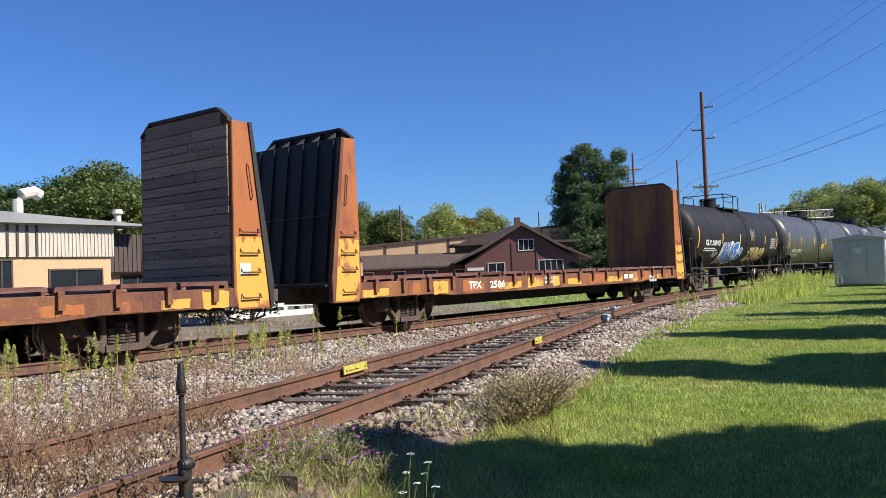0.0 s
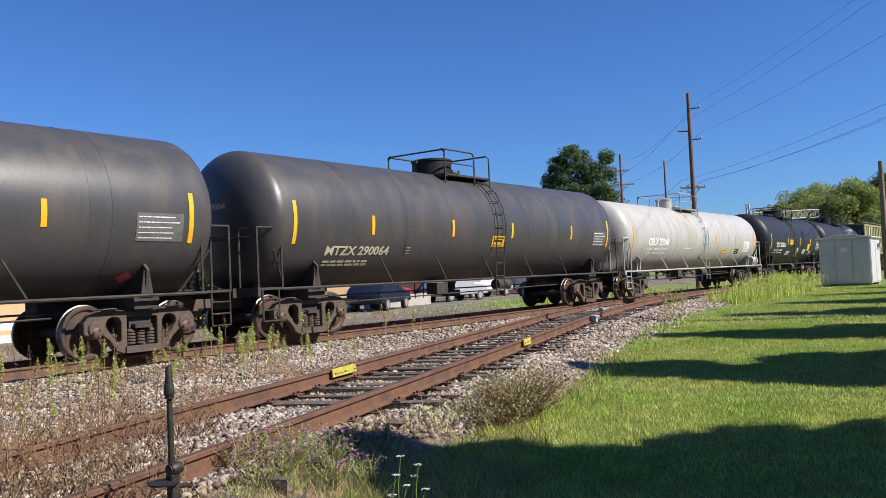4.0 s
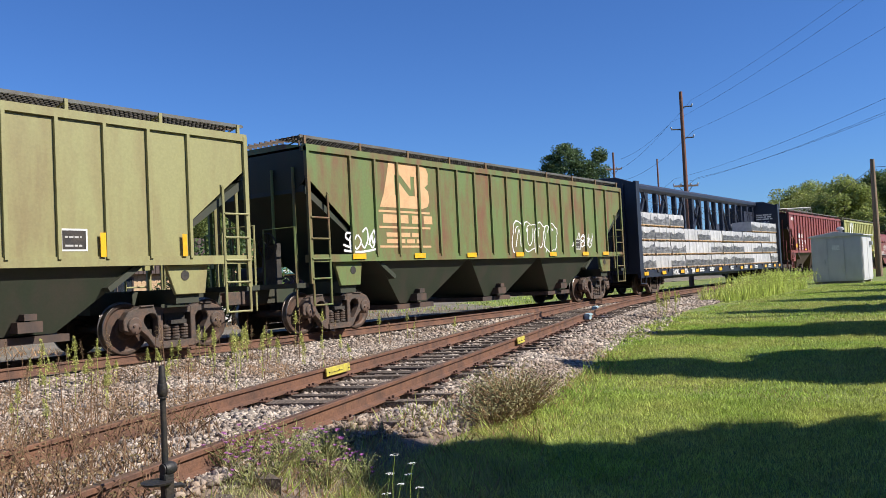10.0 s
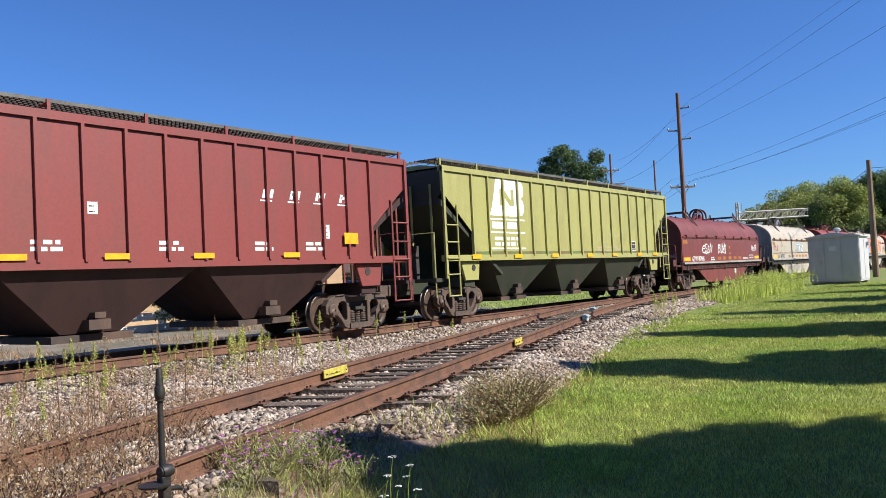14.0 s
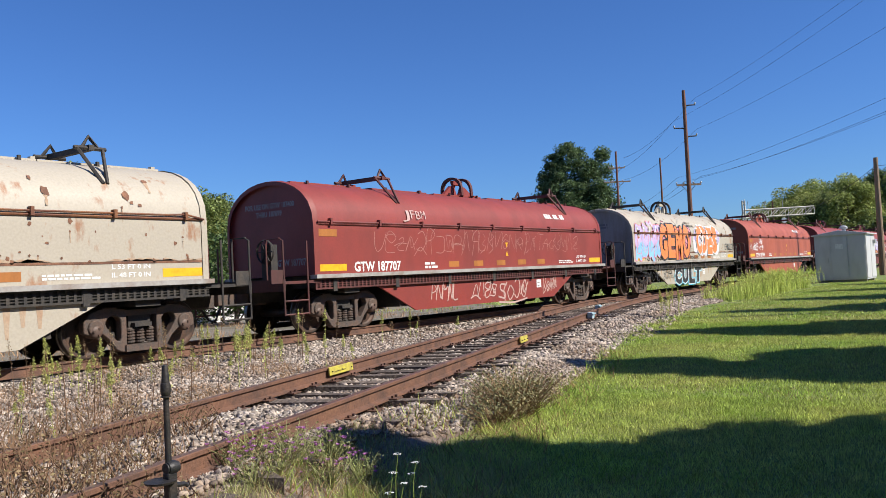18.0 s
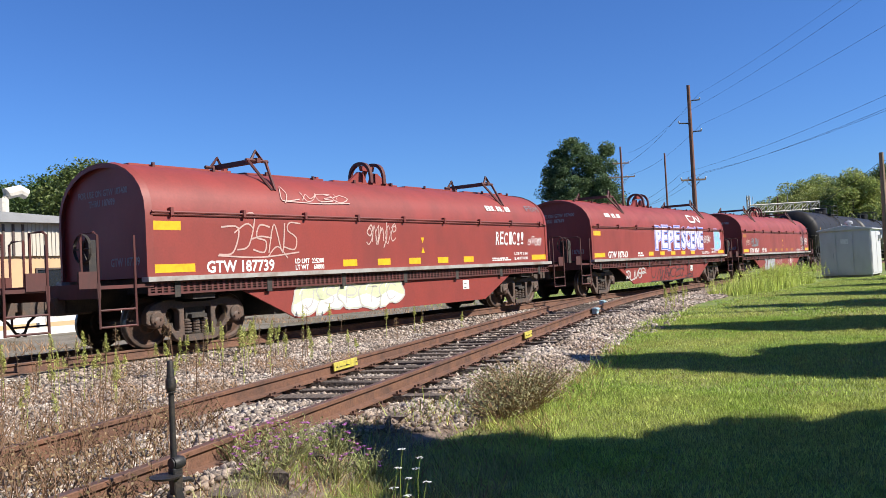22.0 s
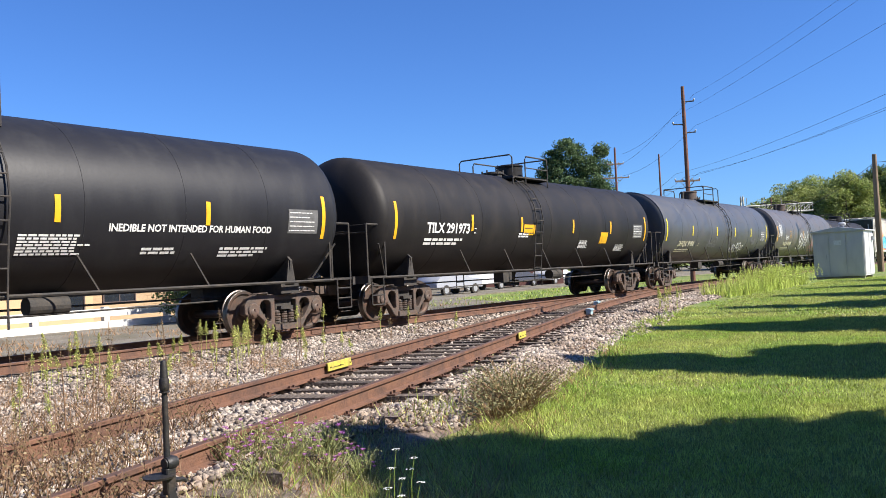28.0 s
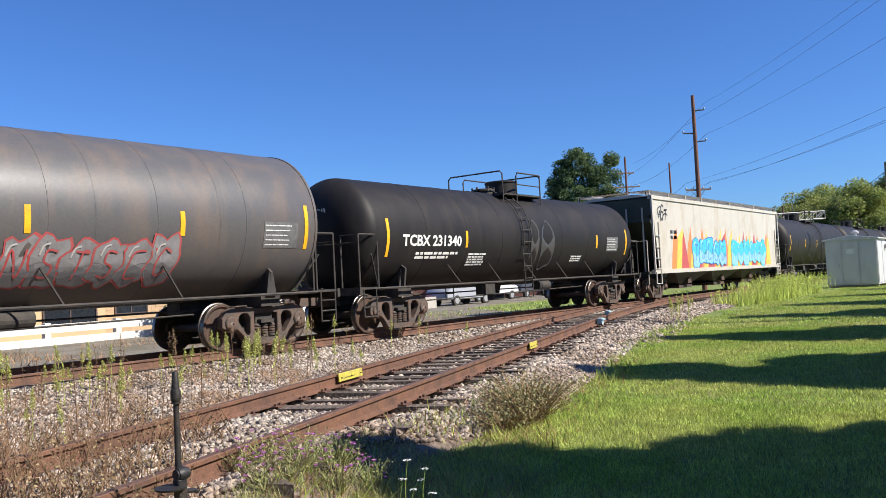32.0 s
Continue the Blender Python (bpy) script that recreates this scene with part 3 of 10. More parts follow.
def fan(bm, side, pts, mi, d):
    c = (sum(p[0] for p in pts) / len(pts), sum(p[1] for p in pts) / len(pts))
    vs = [bm.verts.new(side(p[0], p[1], d)) for p in pts]
    vc = bm.verts.new(side(c[0], c[1], d))
    for i in range(len(vs)):
        bm.faces.new((vs[i], vs[(i + 1) % len(vs)], vc)).material_index = mi


def stroke(bm, side, pts, w, mi, d):
    """A flat ribbon along a line of points."""
    ls = []
    for i, p in enumerate(pts):
        a, b = pts[max(0, i - 1)], pts[min(len(pts) - 1, i + 1)]
        dx, dy = b[0] - a[0], b[1] - a[1]
        n = math.hypot(dx, dy) or 1
        ls.append((bm.verts.new(side(p[0] - dy / n * w / 2, p[1] + dx / n * w / 2, d)), bm.verts.new(side(p[0] + dy / n * w / 2, p[1] - dx / n * w / 2, d))))
    for a, b in zip(ls, ls[1:]):
        bm.faces.new((a[1], b[1], b[0], a[0])).material_index = mi


def smooth_line(pts, n=5):
    out = []
    for i in range(len(pts) - 1):
        p0, p1, p2, p3 = pts[max(0, i - 1)], pts[i], pts[i + 1], pts[min(len(pts) - 1, i + 2)]
        for k in range(n):
            t = k / n
            out.append(tuple(0.5 * (2 * p1[a] + (p2[a] - p0[a]) * t + (2 * p0[a] - 5 * p1[a] + 4 * p2[a] - p3[a]) * t * t + (3 * p1[a] - p0[a] - 3 * p2[a] + p3[a]) * t ** 3) for a in (0, 1)))
    return out + [pts[-1]]


LETTER_LINES = [
    [(0.1, 0.0), (0.15, 1.0), (0.8, 0.85), (0.7, 0.5), (0.15, 0.48)], [(0.85, 0.85), (0.4, 1.0), (0.1, 0.5), (0.4, 0.0), (0.9, 0.2)],
    [(0.1, 0.0), (0.45, 1.0), (0.85, 0.0)], [(0.1, 1.0), (0.12, 0.0), (0.85, 0.05)], [(0.8, 0.9), (0.3, 0.95), (0.25, 0.6), (0.75, 0.4), (0.65, 0.02), (0.1, 0.1)],
    [(0.1, 1.0), (0.85, 0.95), (0.5, 0.97), (0.45, 0.0)], [(0.1, 0.0), (0.12, 1.0), (0.8, 0.05), (0.85, 1.0)], [(0.5, 1.0), (0.1, 0.5), (0.5, 0.0), (0.9, 0.5), (0.5, 1.0)],
    [(0.1, 1.0), (0.15, 0.3), (0.5, 0.0), (0.85, 0.3), (0.9, 1.0)], [(0.85, 1.0), (0.15, 0.9), (0.15, 0.05), (0.9, 0.0)],
]
# quick crossing strokes that a spray can adds to a letter
FLOURISHES = [
    [(0.0, 0.5), (0.5, 0.62), (1.05, 0.45)], [(0.2, 1.15), (0.3, 0.4), (0.1, -0.2)], [(0.9, 1.1), (0.55, 0.6), (0.75, -0.15)], [(0.0, 0.1), (0.4, 0.75), (0.55, 0.25), (1.0, 0.9)],
    [(0.1, 0.85), (0.45, 1.15), (0.9, 0.8), (0.5, 0.55), (0.2, 0.75)], [(-0.1, -0.1), (0.5, 0.2), (1.2, -0.15)], [(0.5, 0.95), (0.8, 0.7), (0.4, 0.4), (0.85, 0.15), (0.3, -0.1)],
]


def tag(parent, u, v, w, h, letters, side, mat, width=0.03, seed=0, label="scrawled tag in spray paint"):
    """Hand-written spray lines: overlapping letters of uneven height, each crossed by a quick stroke."""
    rng = random.Random(seed)
    cw = w / letters
    first = None
    for i in range(letters):
        bm = nb()
        hh = h * rng.uniform(0.65, 1.15)
        base = v + rng.uniform(-0.08, 0.12) * h
        mirror = rng.random() < 0.35
        spread = rng.uniform(0.95, 1.35)
        lines = [LETTER_LINES[rng.randrange(len(LETTER_LINES))]]
        if rng.random() < 0.75:
            lines.append(FLOURISHES[rng.randrange(len(FLOURISHES))])
        for j, ln in enumerate(lines):
            pts = []
            for x, y in ln:
                x = (1 - x) if mirror else x
                pts.append((u + cw * (i + 0.5 + (x - 0.5) * spread + rng.uniform(-0.09, 0.09)) + 0.2 * y * hh, base + (y + rng.uniform(-0.07, 0.07)) * hh))
            stroke(bm, side, smooth_line(pts), width * rng.uniform(0.7, 1.15), 0, 0.002 + 0.001 * (i % 2) + 0.0005 * j)
        if first is None:
            first = part("graffiti_tag", bm, mat, parent, label)
        else:
            part("tag_letter", bm, mat, first)
    if rng.random() < 0.2:
        bm = nb()
        stroke(bm, side, smooth_line([(u, v - 0.12 * h), (u + w * 0.5, v - 0.2 * h), (u + w, v - 0.05 * h)]), width, 0, 0.005)
        part("underline", bm, mat, first)
    return first


def mural(parent, u, v, w, h, letters, side, mats, seed=0, label="bubble-letter graffiti", halo=0.0):
    """Bubble letters: cloud, outline, fill, second tone, inner lines, shine. mats: outline, fill, tone, shine."""
    rng = random.Random(seed)
    cw = w / letters
    first = None
    for i in range(letters):
        bm = nb()
        cx, cy = u + cw * (i + 0.5), v + h / 2 + rng.uniform(-0.05, 0.05) * h
        pts = blob(rng, cx, cy, cw * 1.12, h * rng.uniform(0.88, 1.08), lean=0.12)
        def grown(g):
            return [(cx + (x - cx) * (1 + g / cw * 2), cy + (y - cy) * (1 + g / h * 2)) for x, y in pts]
        d = 0.003 * i
        if halo:
            fan(bm, side, grown(halo), 3, 0.0005 + 0.0002 * i)
        fan(bm, side, grown(0.035), 0, 0.004 + d)
        fan(bm, side, pts, 1, 0.0055 + d)
        low = [(x, min(y, cy - 0.05 * h + 0.1 * h * math.sin(7 * x + seed))) for x, y in [(cx + (a - cx) * 0.96, cy + (b - cy) * 0.96) for a, b in pts]]
        fan(bm, side, low, 2, 0.0062 + d)
        ln = LETTER_LINES[rng.randrange(len(LETTER_LINES))]
        pl = [(cx + (x - 0.5) * cw * 0.62 + (y - 0.5) * 0.1 * h, cy + (y - 0.5) * h * 0.62) for x, y in ln]
        stroke(bm, side, smooth_line(pl), 0.035, 0, 0.007 + d)
        stroke(bm, side, smooth_line([(cx - cw * 0.32, cy + h * 0.18), (cx - cw * 0.22, cy + h * 0.36), (cx - cw * 0.02, cy + h * 0.41)]), 0.03, 3, 0.0075 + d)
        bmesh.ops.recalc_face_normals(bm, faces=bm.faces)
        if first is None:
            first = part("graffiti", bm, mats, parent, label)
        else:
            part("graffiti_letter", bm, mats, first)
    return first


def spray(name, col, col2=None):
    return material(name, col, col2 or tuple(c * 0.75 + 0.03 for c in col), rough=0.5, amount=0.35, scale=4, vary=0.1, bump=0.04)


S_WHITE, S_BLUE, S_LBLUE, S_BLACK = spray("spray_white", (0.75, 0.75, 0.75)), spray("spray_blue", (0.05, 0.13, 0.5)), spray("spray_light_blue", (0.25, 0.5, 0.75)), spray("spray_black", (0.02, 0.02, 0.022))
S_ORANGE, S_RED, S_CYAN, S_LILAC = spray("spray_orange", (0.75, 0.22, 0.06)), spray("spray_red", (0.45, 0.08, 0.08)), spray("spray_cyan", (0.05, 0.45, 0.6)), spray("spray_lilac", (0.5, 0.42, 0.7))
S_SILVER, S_PINK, S_YELLOW, S_GREEN = spray("spray_silver", (0.45, 0.44, 0.42)), spray("spray_pink", (0.65, 0.25, 0.3)), spray("spray_yellow", (0.75, 0.5, 0.08)), spray("spray_pale_green", (0.55, 0.6, 0.38))
S_TAN, S_GHOST = spray("spray_tan", (0.42, 0.36, 0.22)), spray("spray_thin_grey", (0.16, 0.16, 0.17))


# ---- tank cars ----


def tank_shell(half, R, zc, mat, flat_ends=False):
    """Cylinder with dished heads and weld beads."""
    bm = nb()
    depth = 0.14 if flat_ends else 0.60
    prof = []
    for k in range(13):
        a = math.pi / 2 * k / 12
        prof.append((-half - depth * math.cos(a), max(0.02, R * math.sin(a) ** (0.45 if flat_ends else 0.82))))
    nseg = 10
    for k in range(nseg + 1):
        x = -half + 2 * half * k / nseg
        if 0 < k < nseg:
            prof.append((x, R))
    prof += [(-a, r) for a, r in prof[12::-1]]
    lathe(bm, prof, "x", 56, centre=(0, 0, zc))
    bmesh.ops.recalc_face_normals(bm, faces=bm.faces)
    return bm


def ladder_bm(pts, gap, r=0.018, step=0.36, across=Vector((1, 0, 0))):
    """Rails along a line of points, rungs between them."""
    bm = nb()
    for s in (-0.5, 0.5):
        pipe(bm, [Vector(p) + across * gap * s for p in pts], r)
    acc = 0.2
    for a, b in zip(pts, pts[1:]):
        a, b = Vector(a), Vector(b)
        d = (b - a).length
        while acc < d:
            p = a.lerp(b, acc / d)
            pipe(bm, [p - across * gap / 2, p + across * gap / 2], r * 0.85, 5)
            acc += step
        acc -= d
    return bm


def tank_car(x0, a, R, zc, mat, label, ladder=0.0, steel=None, white=False, flat_ends=False, bands=(), way=-1, drum=0.45):
    """a: half the distance between the two end strips; ladder: its place from the middle; way: the side of it on which the top platform lies; drum: radius of the valve housing."""
    steel = steel or M_DARK
    car = car_base(label, "tank car", x0, "tank cars of the train")
    half = a + 0.28
    end = a + 0.98
    part("tank", tank_shell(half, R, zc, mat, flat_ends), mat, car, smooth=True)
    for k in range(1, 8):
        bm = nb()
        x = -half + 2 * half * k / 8 + 0.1
        lathe(bm, [(x - 0.012, R - 0.002), (x - 0.006, R + 0.005), (x + 0.006, R + 0.005), (x + 0.012, R - 0.002)], "x", 56, centre=(0, 0, zc), caps=False)
        part("weld_seam", bm, mat, car)
    if flat_ends:
        for x in (-half, half):
            bm = nb()
            lathe(bm, [(x - 0.03, R - 0.02), (x - 0.03, R + 0.014), (x + 0.03, R + 0.014), (x + 0.03, R - 0.02)], "x", 56, centre=(0, 0, zc), caps=False)
            part("head_rim", bm, mat, car, smooth=True)
    for b in bands:
        bm = nb()
        lathe(bm, [(b - 0.05, R + 0.004), (b + 0.05, R + 0.004)], "x", 56, centre=(0, 0, zc), caps=False)
        part("jacket_band", bm, mat, car, smooth=True)
    add_trucks(car, (-(a - 0.8), a - 0.8), x0)
    couplers(car, end, a + 1.32)
    zb = zc - R
    for s in (-1, 1):
        # stub sill, bolster saddle and shear plates
        bm = nb()
        lo, hi = sorted((s * (a - 2.2), s * end))
        box(bm, lo, hi, -0.2, 0.2, 0.72, 1.12)
        box(bm, s * (a - 0.8) - 0.25, s * (a - 0.8) + 0.25, -1.25, 1.25, 0.82, 1.02)
        part("stub_sill", bevelled(bm, 0.015), M_DARK, car)
        for w in (-1, 1):
            bm = nb()
            xc = s * (a - 0.8)
            prism(bm, [(xc - 0.13, 1.02), (xc + 0.13, 1.02), (xc + 0.05, 1.5), (xc - 0.05, 1.5)], w * (R * 0.80), w * (R * 0.835))
            prism(bm, [(w * 0.5, 1.02), (w * 1.25, 1.02), (w * 1.32, 1.5), (w * 1.05, zb + 0.75), (w * 0.5, zb + 0.2)], xc - 0.03, xc + 0.03, "x")
            part("saddle", bm, steel, car)
        # end platform with its rails
        bm = nb()
        lo, hi = sorted((s * (a + 0.35), s * end))
        box(bm, lo, hi, -1.42, 1.42, 1.04, 1.09)
        box(bm, s * end - 0.04, s * end + 0.04, -1.45, 1.45, 0.92, 1.1)
        part("end_platform", bm, steel, car)
        bm = nb()
        for w in (-1, 1):
            y = w * 1.38
            pipe(bm, [(s * (a + 0.30), y, 1.05), (s * (a + 0.30), y, 2.2), (s * (a + 0.36), y, 2.3), (s * (a + 0.94), y, 2.3)], 0.024)
            pipe(bm, [(s * (a + 0.94), y, 1.05), (s * (a + 0.94), y, 2.3), (s * (a + 0.94), y - w * 0.55, 2.3), (s * (a + 0.94), y - w * 0.55, 1.05)], 0.024)
        pipe(bm, [(s * (a + 0.94), -1.38, 2.12), (s * (a + 0.94), 1.38, 2.12)], 0.02)
        part("end_railing", bm, steel, car)
        for w in (-1, 1):
            bm = nb()
            for k in range(3):
                z = 0.42 + 0.22 * k
                pipe(bm, [(s * (a + 0.45), w * 1.43, z), (s * (a + 0.88), w * 1.43, z)], 0.016, 5)
            for dx in (0.45, 0.88):
                pipe(bm, [(s * (a + dx), w * 1.43, 1.05), (s * (a + dx), w * 1.43, 0.42)], 0.018, 5)
            part("corner_step", bm, steel, car)
        bm = nb()
        pipe(bm, [(s * (a + 0.02), -1.1, 1.12), (s * (a + 0.5), -1.36, 1.85)], 0.022)
        part("brace", bm, steel, car)
    # side sill pipe with braces up to the shell
    for w in (-1, 1):
        bm = nb()
        pipe(bm, [(-(a + 0.35), w * 1.40, 1.05), (a + 0.35, w * 1.40, 1.05)], 0.032)
        n = 5
        for k in range(n):
            x = (-0.7 + 1.4 * k / (n - 1)) * (a - 1.2)
            pipe(bm, [(x + 0.12, w * 1.40, 1.05), (x - 0.22, w * R * 0.86, zc - R * 0.55)], 0.022, 5)
        part("side_pipe", bm, steel, car)
    # brake gear under the belly
    bm = nb()
    lathe(bm, [(-0.35, 0.16), (0.35, 0.16)], "x", 16, centre=(1.9, -0.55, 0.86))
    box(bm, -1.6, -1.1, -0.7, -0.35, 0.7, 1.0)
    pipe(bm, [(-a + 1.5, -0.35, 0.82), (a - 1.5, -0.35, 0.82)], 0.02, 5)
    pipe(bm, [(-a + 2.2, -0.62, 0.66), (a - 2.2, -0.62, 0.74)], 0.018, 5)
    part("brake_gear", bm, M_DARK, car)
    bm = nb()
    lathe(bm, [(zb - 0.28, 0.11), (zb - 0.1, 0.14), (zb + 0.1, 0.2)], "z", 16)
    box(bm, -0.3, 0.3, -0.12, 0.12, zb - 0.42, zb - 0.24)
    part("bottom_valve", bevelled(bm, 0.01), M_DARK, car)
    # ladder over the shell
    for w in (-1, 1):
        pts = [(ladder, w * 1.46, 0.55), (ladder, w * 1.46, 1.1)] + [(ladder, w * (R + 0.09) * math.cos(t), zc + (R + 0.09) * math.sin(t)) for t in [radians(d) for d in (-18, 0, 18, 36, 54, 72)]]
        part("ladder", ladder_bm(pts, 0.42), steel if not white else M_GREYSTEEL, car)
    # top platform with its railing, valve housing, manway and valves
    zt = zc + R
    top = steel if not white else M_GREYSTEEL
    g = 0.36
    px0, px1 = sorted((ladder + way * 1.78, ladder - way * 0.44))
    bm = nb()
    for w in (-1, 1):
        box(bm, px0, px1, w * 0.80 - 0.2, w * 0.80 + 0.2, zt - 0.14, zt - 0.10)
        k = px0
        while k < px1:
            box(bm, k, k + 0.02, w * 0.80 - 0.19, w * 0.80 + 0.19, zt - 0.10, zt - 0.085)
            k += 0.12
    for xx in (px0 + 0.05, px1 - 0.05):
        box(bm, xx - 0.04, xx + 0.04, -1.0, 1.0, zt - 0.17, zt - 0.12)
    part("top_platform", bm, top, car)
    hh = zt + 0.56
    for w in (-1, 1):
        y = w * 0.98
        xa, xb = ladder + way * g, ladder + way * 1.78
        bm = nb()
        pipe(bm, [(xa, y, zt - 0.35), (xa, y, hh - 0.1), (xa + way * 0.08, y, hh), (xb - way * 0.04, y, hh), (xb, y * 0.96, hh), (xb, y * 0.9, hh + 0.02)], 0.024)
        pipe(bm, [(xb, y, zt - 0.35), (xb, y, hh)], 0.024)
        pipe(bm, [(xa, y, zt + 0.2), (xb, y, zt + 0.2)], 0.018)
        part("top_railing", bm, top, car)
    for xx in (ladder + way * 1.78, ladder - way * 0.42):
        bm = nb()
        pipe(bm, [(xx, -0.98, zt - 0.35), (xx, -0.98, hh - 0.08), (xx, -0.9, hh), (xx, 0.9, hh), (xx, 0.98, hh - 0.08), (xx, 0.98, zt - 0.35)], 0.024)
        part("top_railing", bm, top, car)
    bm = nb()
    cx = ladder + way * 1.05
    lathe(bm, [(zt - 0.16, drum + 0.05), (zt - 0.06, drum + 0.05), (zt - 0.05, drum), (zt + 0.36, drum), (zt + 0.36, drum + 0.025), (zt + 0.40, drum + 0.025), (zt + 0.43, drum - 0.05)], "z", 28, centre=(cx, 0, 0))
    part("valve_housing", bm, M_WHITETANK if white else (M_STEEL if flat_ends else M_BLACK), car, smooth=True)
    bm = nb()
    mx = ladder + way * 0.15
    lathe(bm, [(zt - 0.12, 0.30), (zt + 0.08, 0.30), (zt + 0.08, 0.35), (zt + 0.13, 0.35), (zt + 0.16, 0.2)], "z", 20, centre=(mx, 0.1, 0))
    for k in range(6):
        t = k * math.pi / 3
        lathe(bm, [(zt + 0.06, 0.03), (zt + 0.2, 0.03)], "z", 6, centre=(mx + 0.33 * math.cos(t), 0.1 + 0.33 * math.sin(t), 0))
    part("manway", bm, top, car, smooth=True)
    for dx, r, h in ((1.62, 0.07, 0.38), (0.5, 0.09, 0.2)):
        bm = nb()
        lathe(bm, [(zt - 0.1, r), (zt + h - 0.1, r), (zt + h - 0.08, r * 1.4), (zt + h, r * 1.4)], "z", 14, centre=(ladder + way * dx, 0.12, 0))
        part("valve", bm, M_GREYSTEEL if white else M_DARK, car, smooth=True)
    return car


def end_strips(car, a, R, zc, xs=(), tall=0.92, mat=None):
    """Reflective strips: tall ones at the ends, short ones between."""
    side = tank_side(R, zc)
    for i, (x, h) in enumerate([(-a, tall), (a, tall)] + [(v, 0.44) for v in xs]):
        bm = nb()
        patch(bm, side, x - 0.05, x + 0.05, zc - 0.12 - h / 2, zc - 0.12 + h / 2, 1, 6)
        part("reflective_strip", bm, mat or M_YELLOW, car, "yellow reflective strip")


def panel(car, u, v, w, h, side, mat, rows=5, ink=None, name="placard"):
    bm = nb()
    patch(bm, side, u, u + w, v, v + h, 1, 3)
    p = part(name, bm, mat, car, "printed panel")
    if rows:
        bars(p, u + 0.04, v + h - h / rows * 0.8, w - 0.08, rows, h / rows * 0.2, (lambda uu, vv, d=0.0: side(uu, vv, 0.003)), ink or (M_WHITE if mat is M_TABLE else M_DARK), seed=int(u * 10), gap=4.6)
    return p


def diamond(car, u, v, s, side, mat):
    bm = nb()
    fan(bm, side, [(u, v - s), (u + s, v), (u, v + s), (u - s, v)], 0, 0.004)
    part("placard", bm, mat, car, "diamond hazard placard")


M_TABLE = material("printed_table", (0.13, 0.13, 0.13), (0.09, 0.09, 0.09), rough=0.6, amount=0.35, scale=6)
M_LEMONSTRIP = plain("lemon_strip", (0.80, 0.66, 0.02), rough=0.4)
S_BRIGHTBLUE = spray("spray_bright_blue", (0.03, 0.17, 0.52), (0.05, 0.22, 0.56))
S_CREAMINK = spray("spray_cream", (0.52, 0.48, 0.40), (0.42, 0.33, 0.16))
S_DULLSILVER = spray("spray_weathered_silver", (0.25, 0.245, 0.25), (0.19, 0.18, 0.18))
S_GOLDINK = spray("spray_gold", (0.50, 0.36, 0.12), (0.40, 0.27, 0.10))
M_PUREWHITE = plain("bright_white_lettering", (0.85, 0.85, 0.85), rough=0.6)
M_WHITERUST = material("pale_rust_run", (0.40, 0.30, 0.22), (0.34, 0.20, 0.12), rough=0.7, amount=0.4, scale=5, vary=0.12)


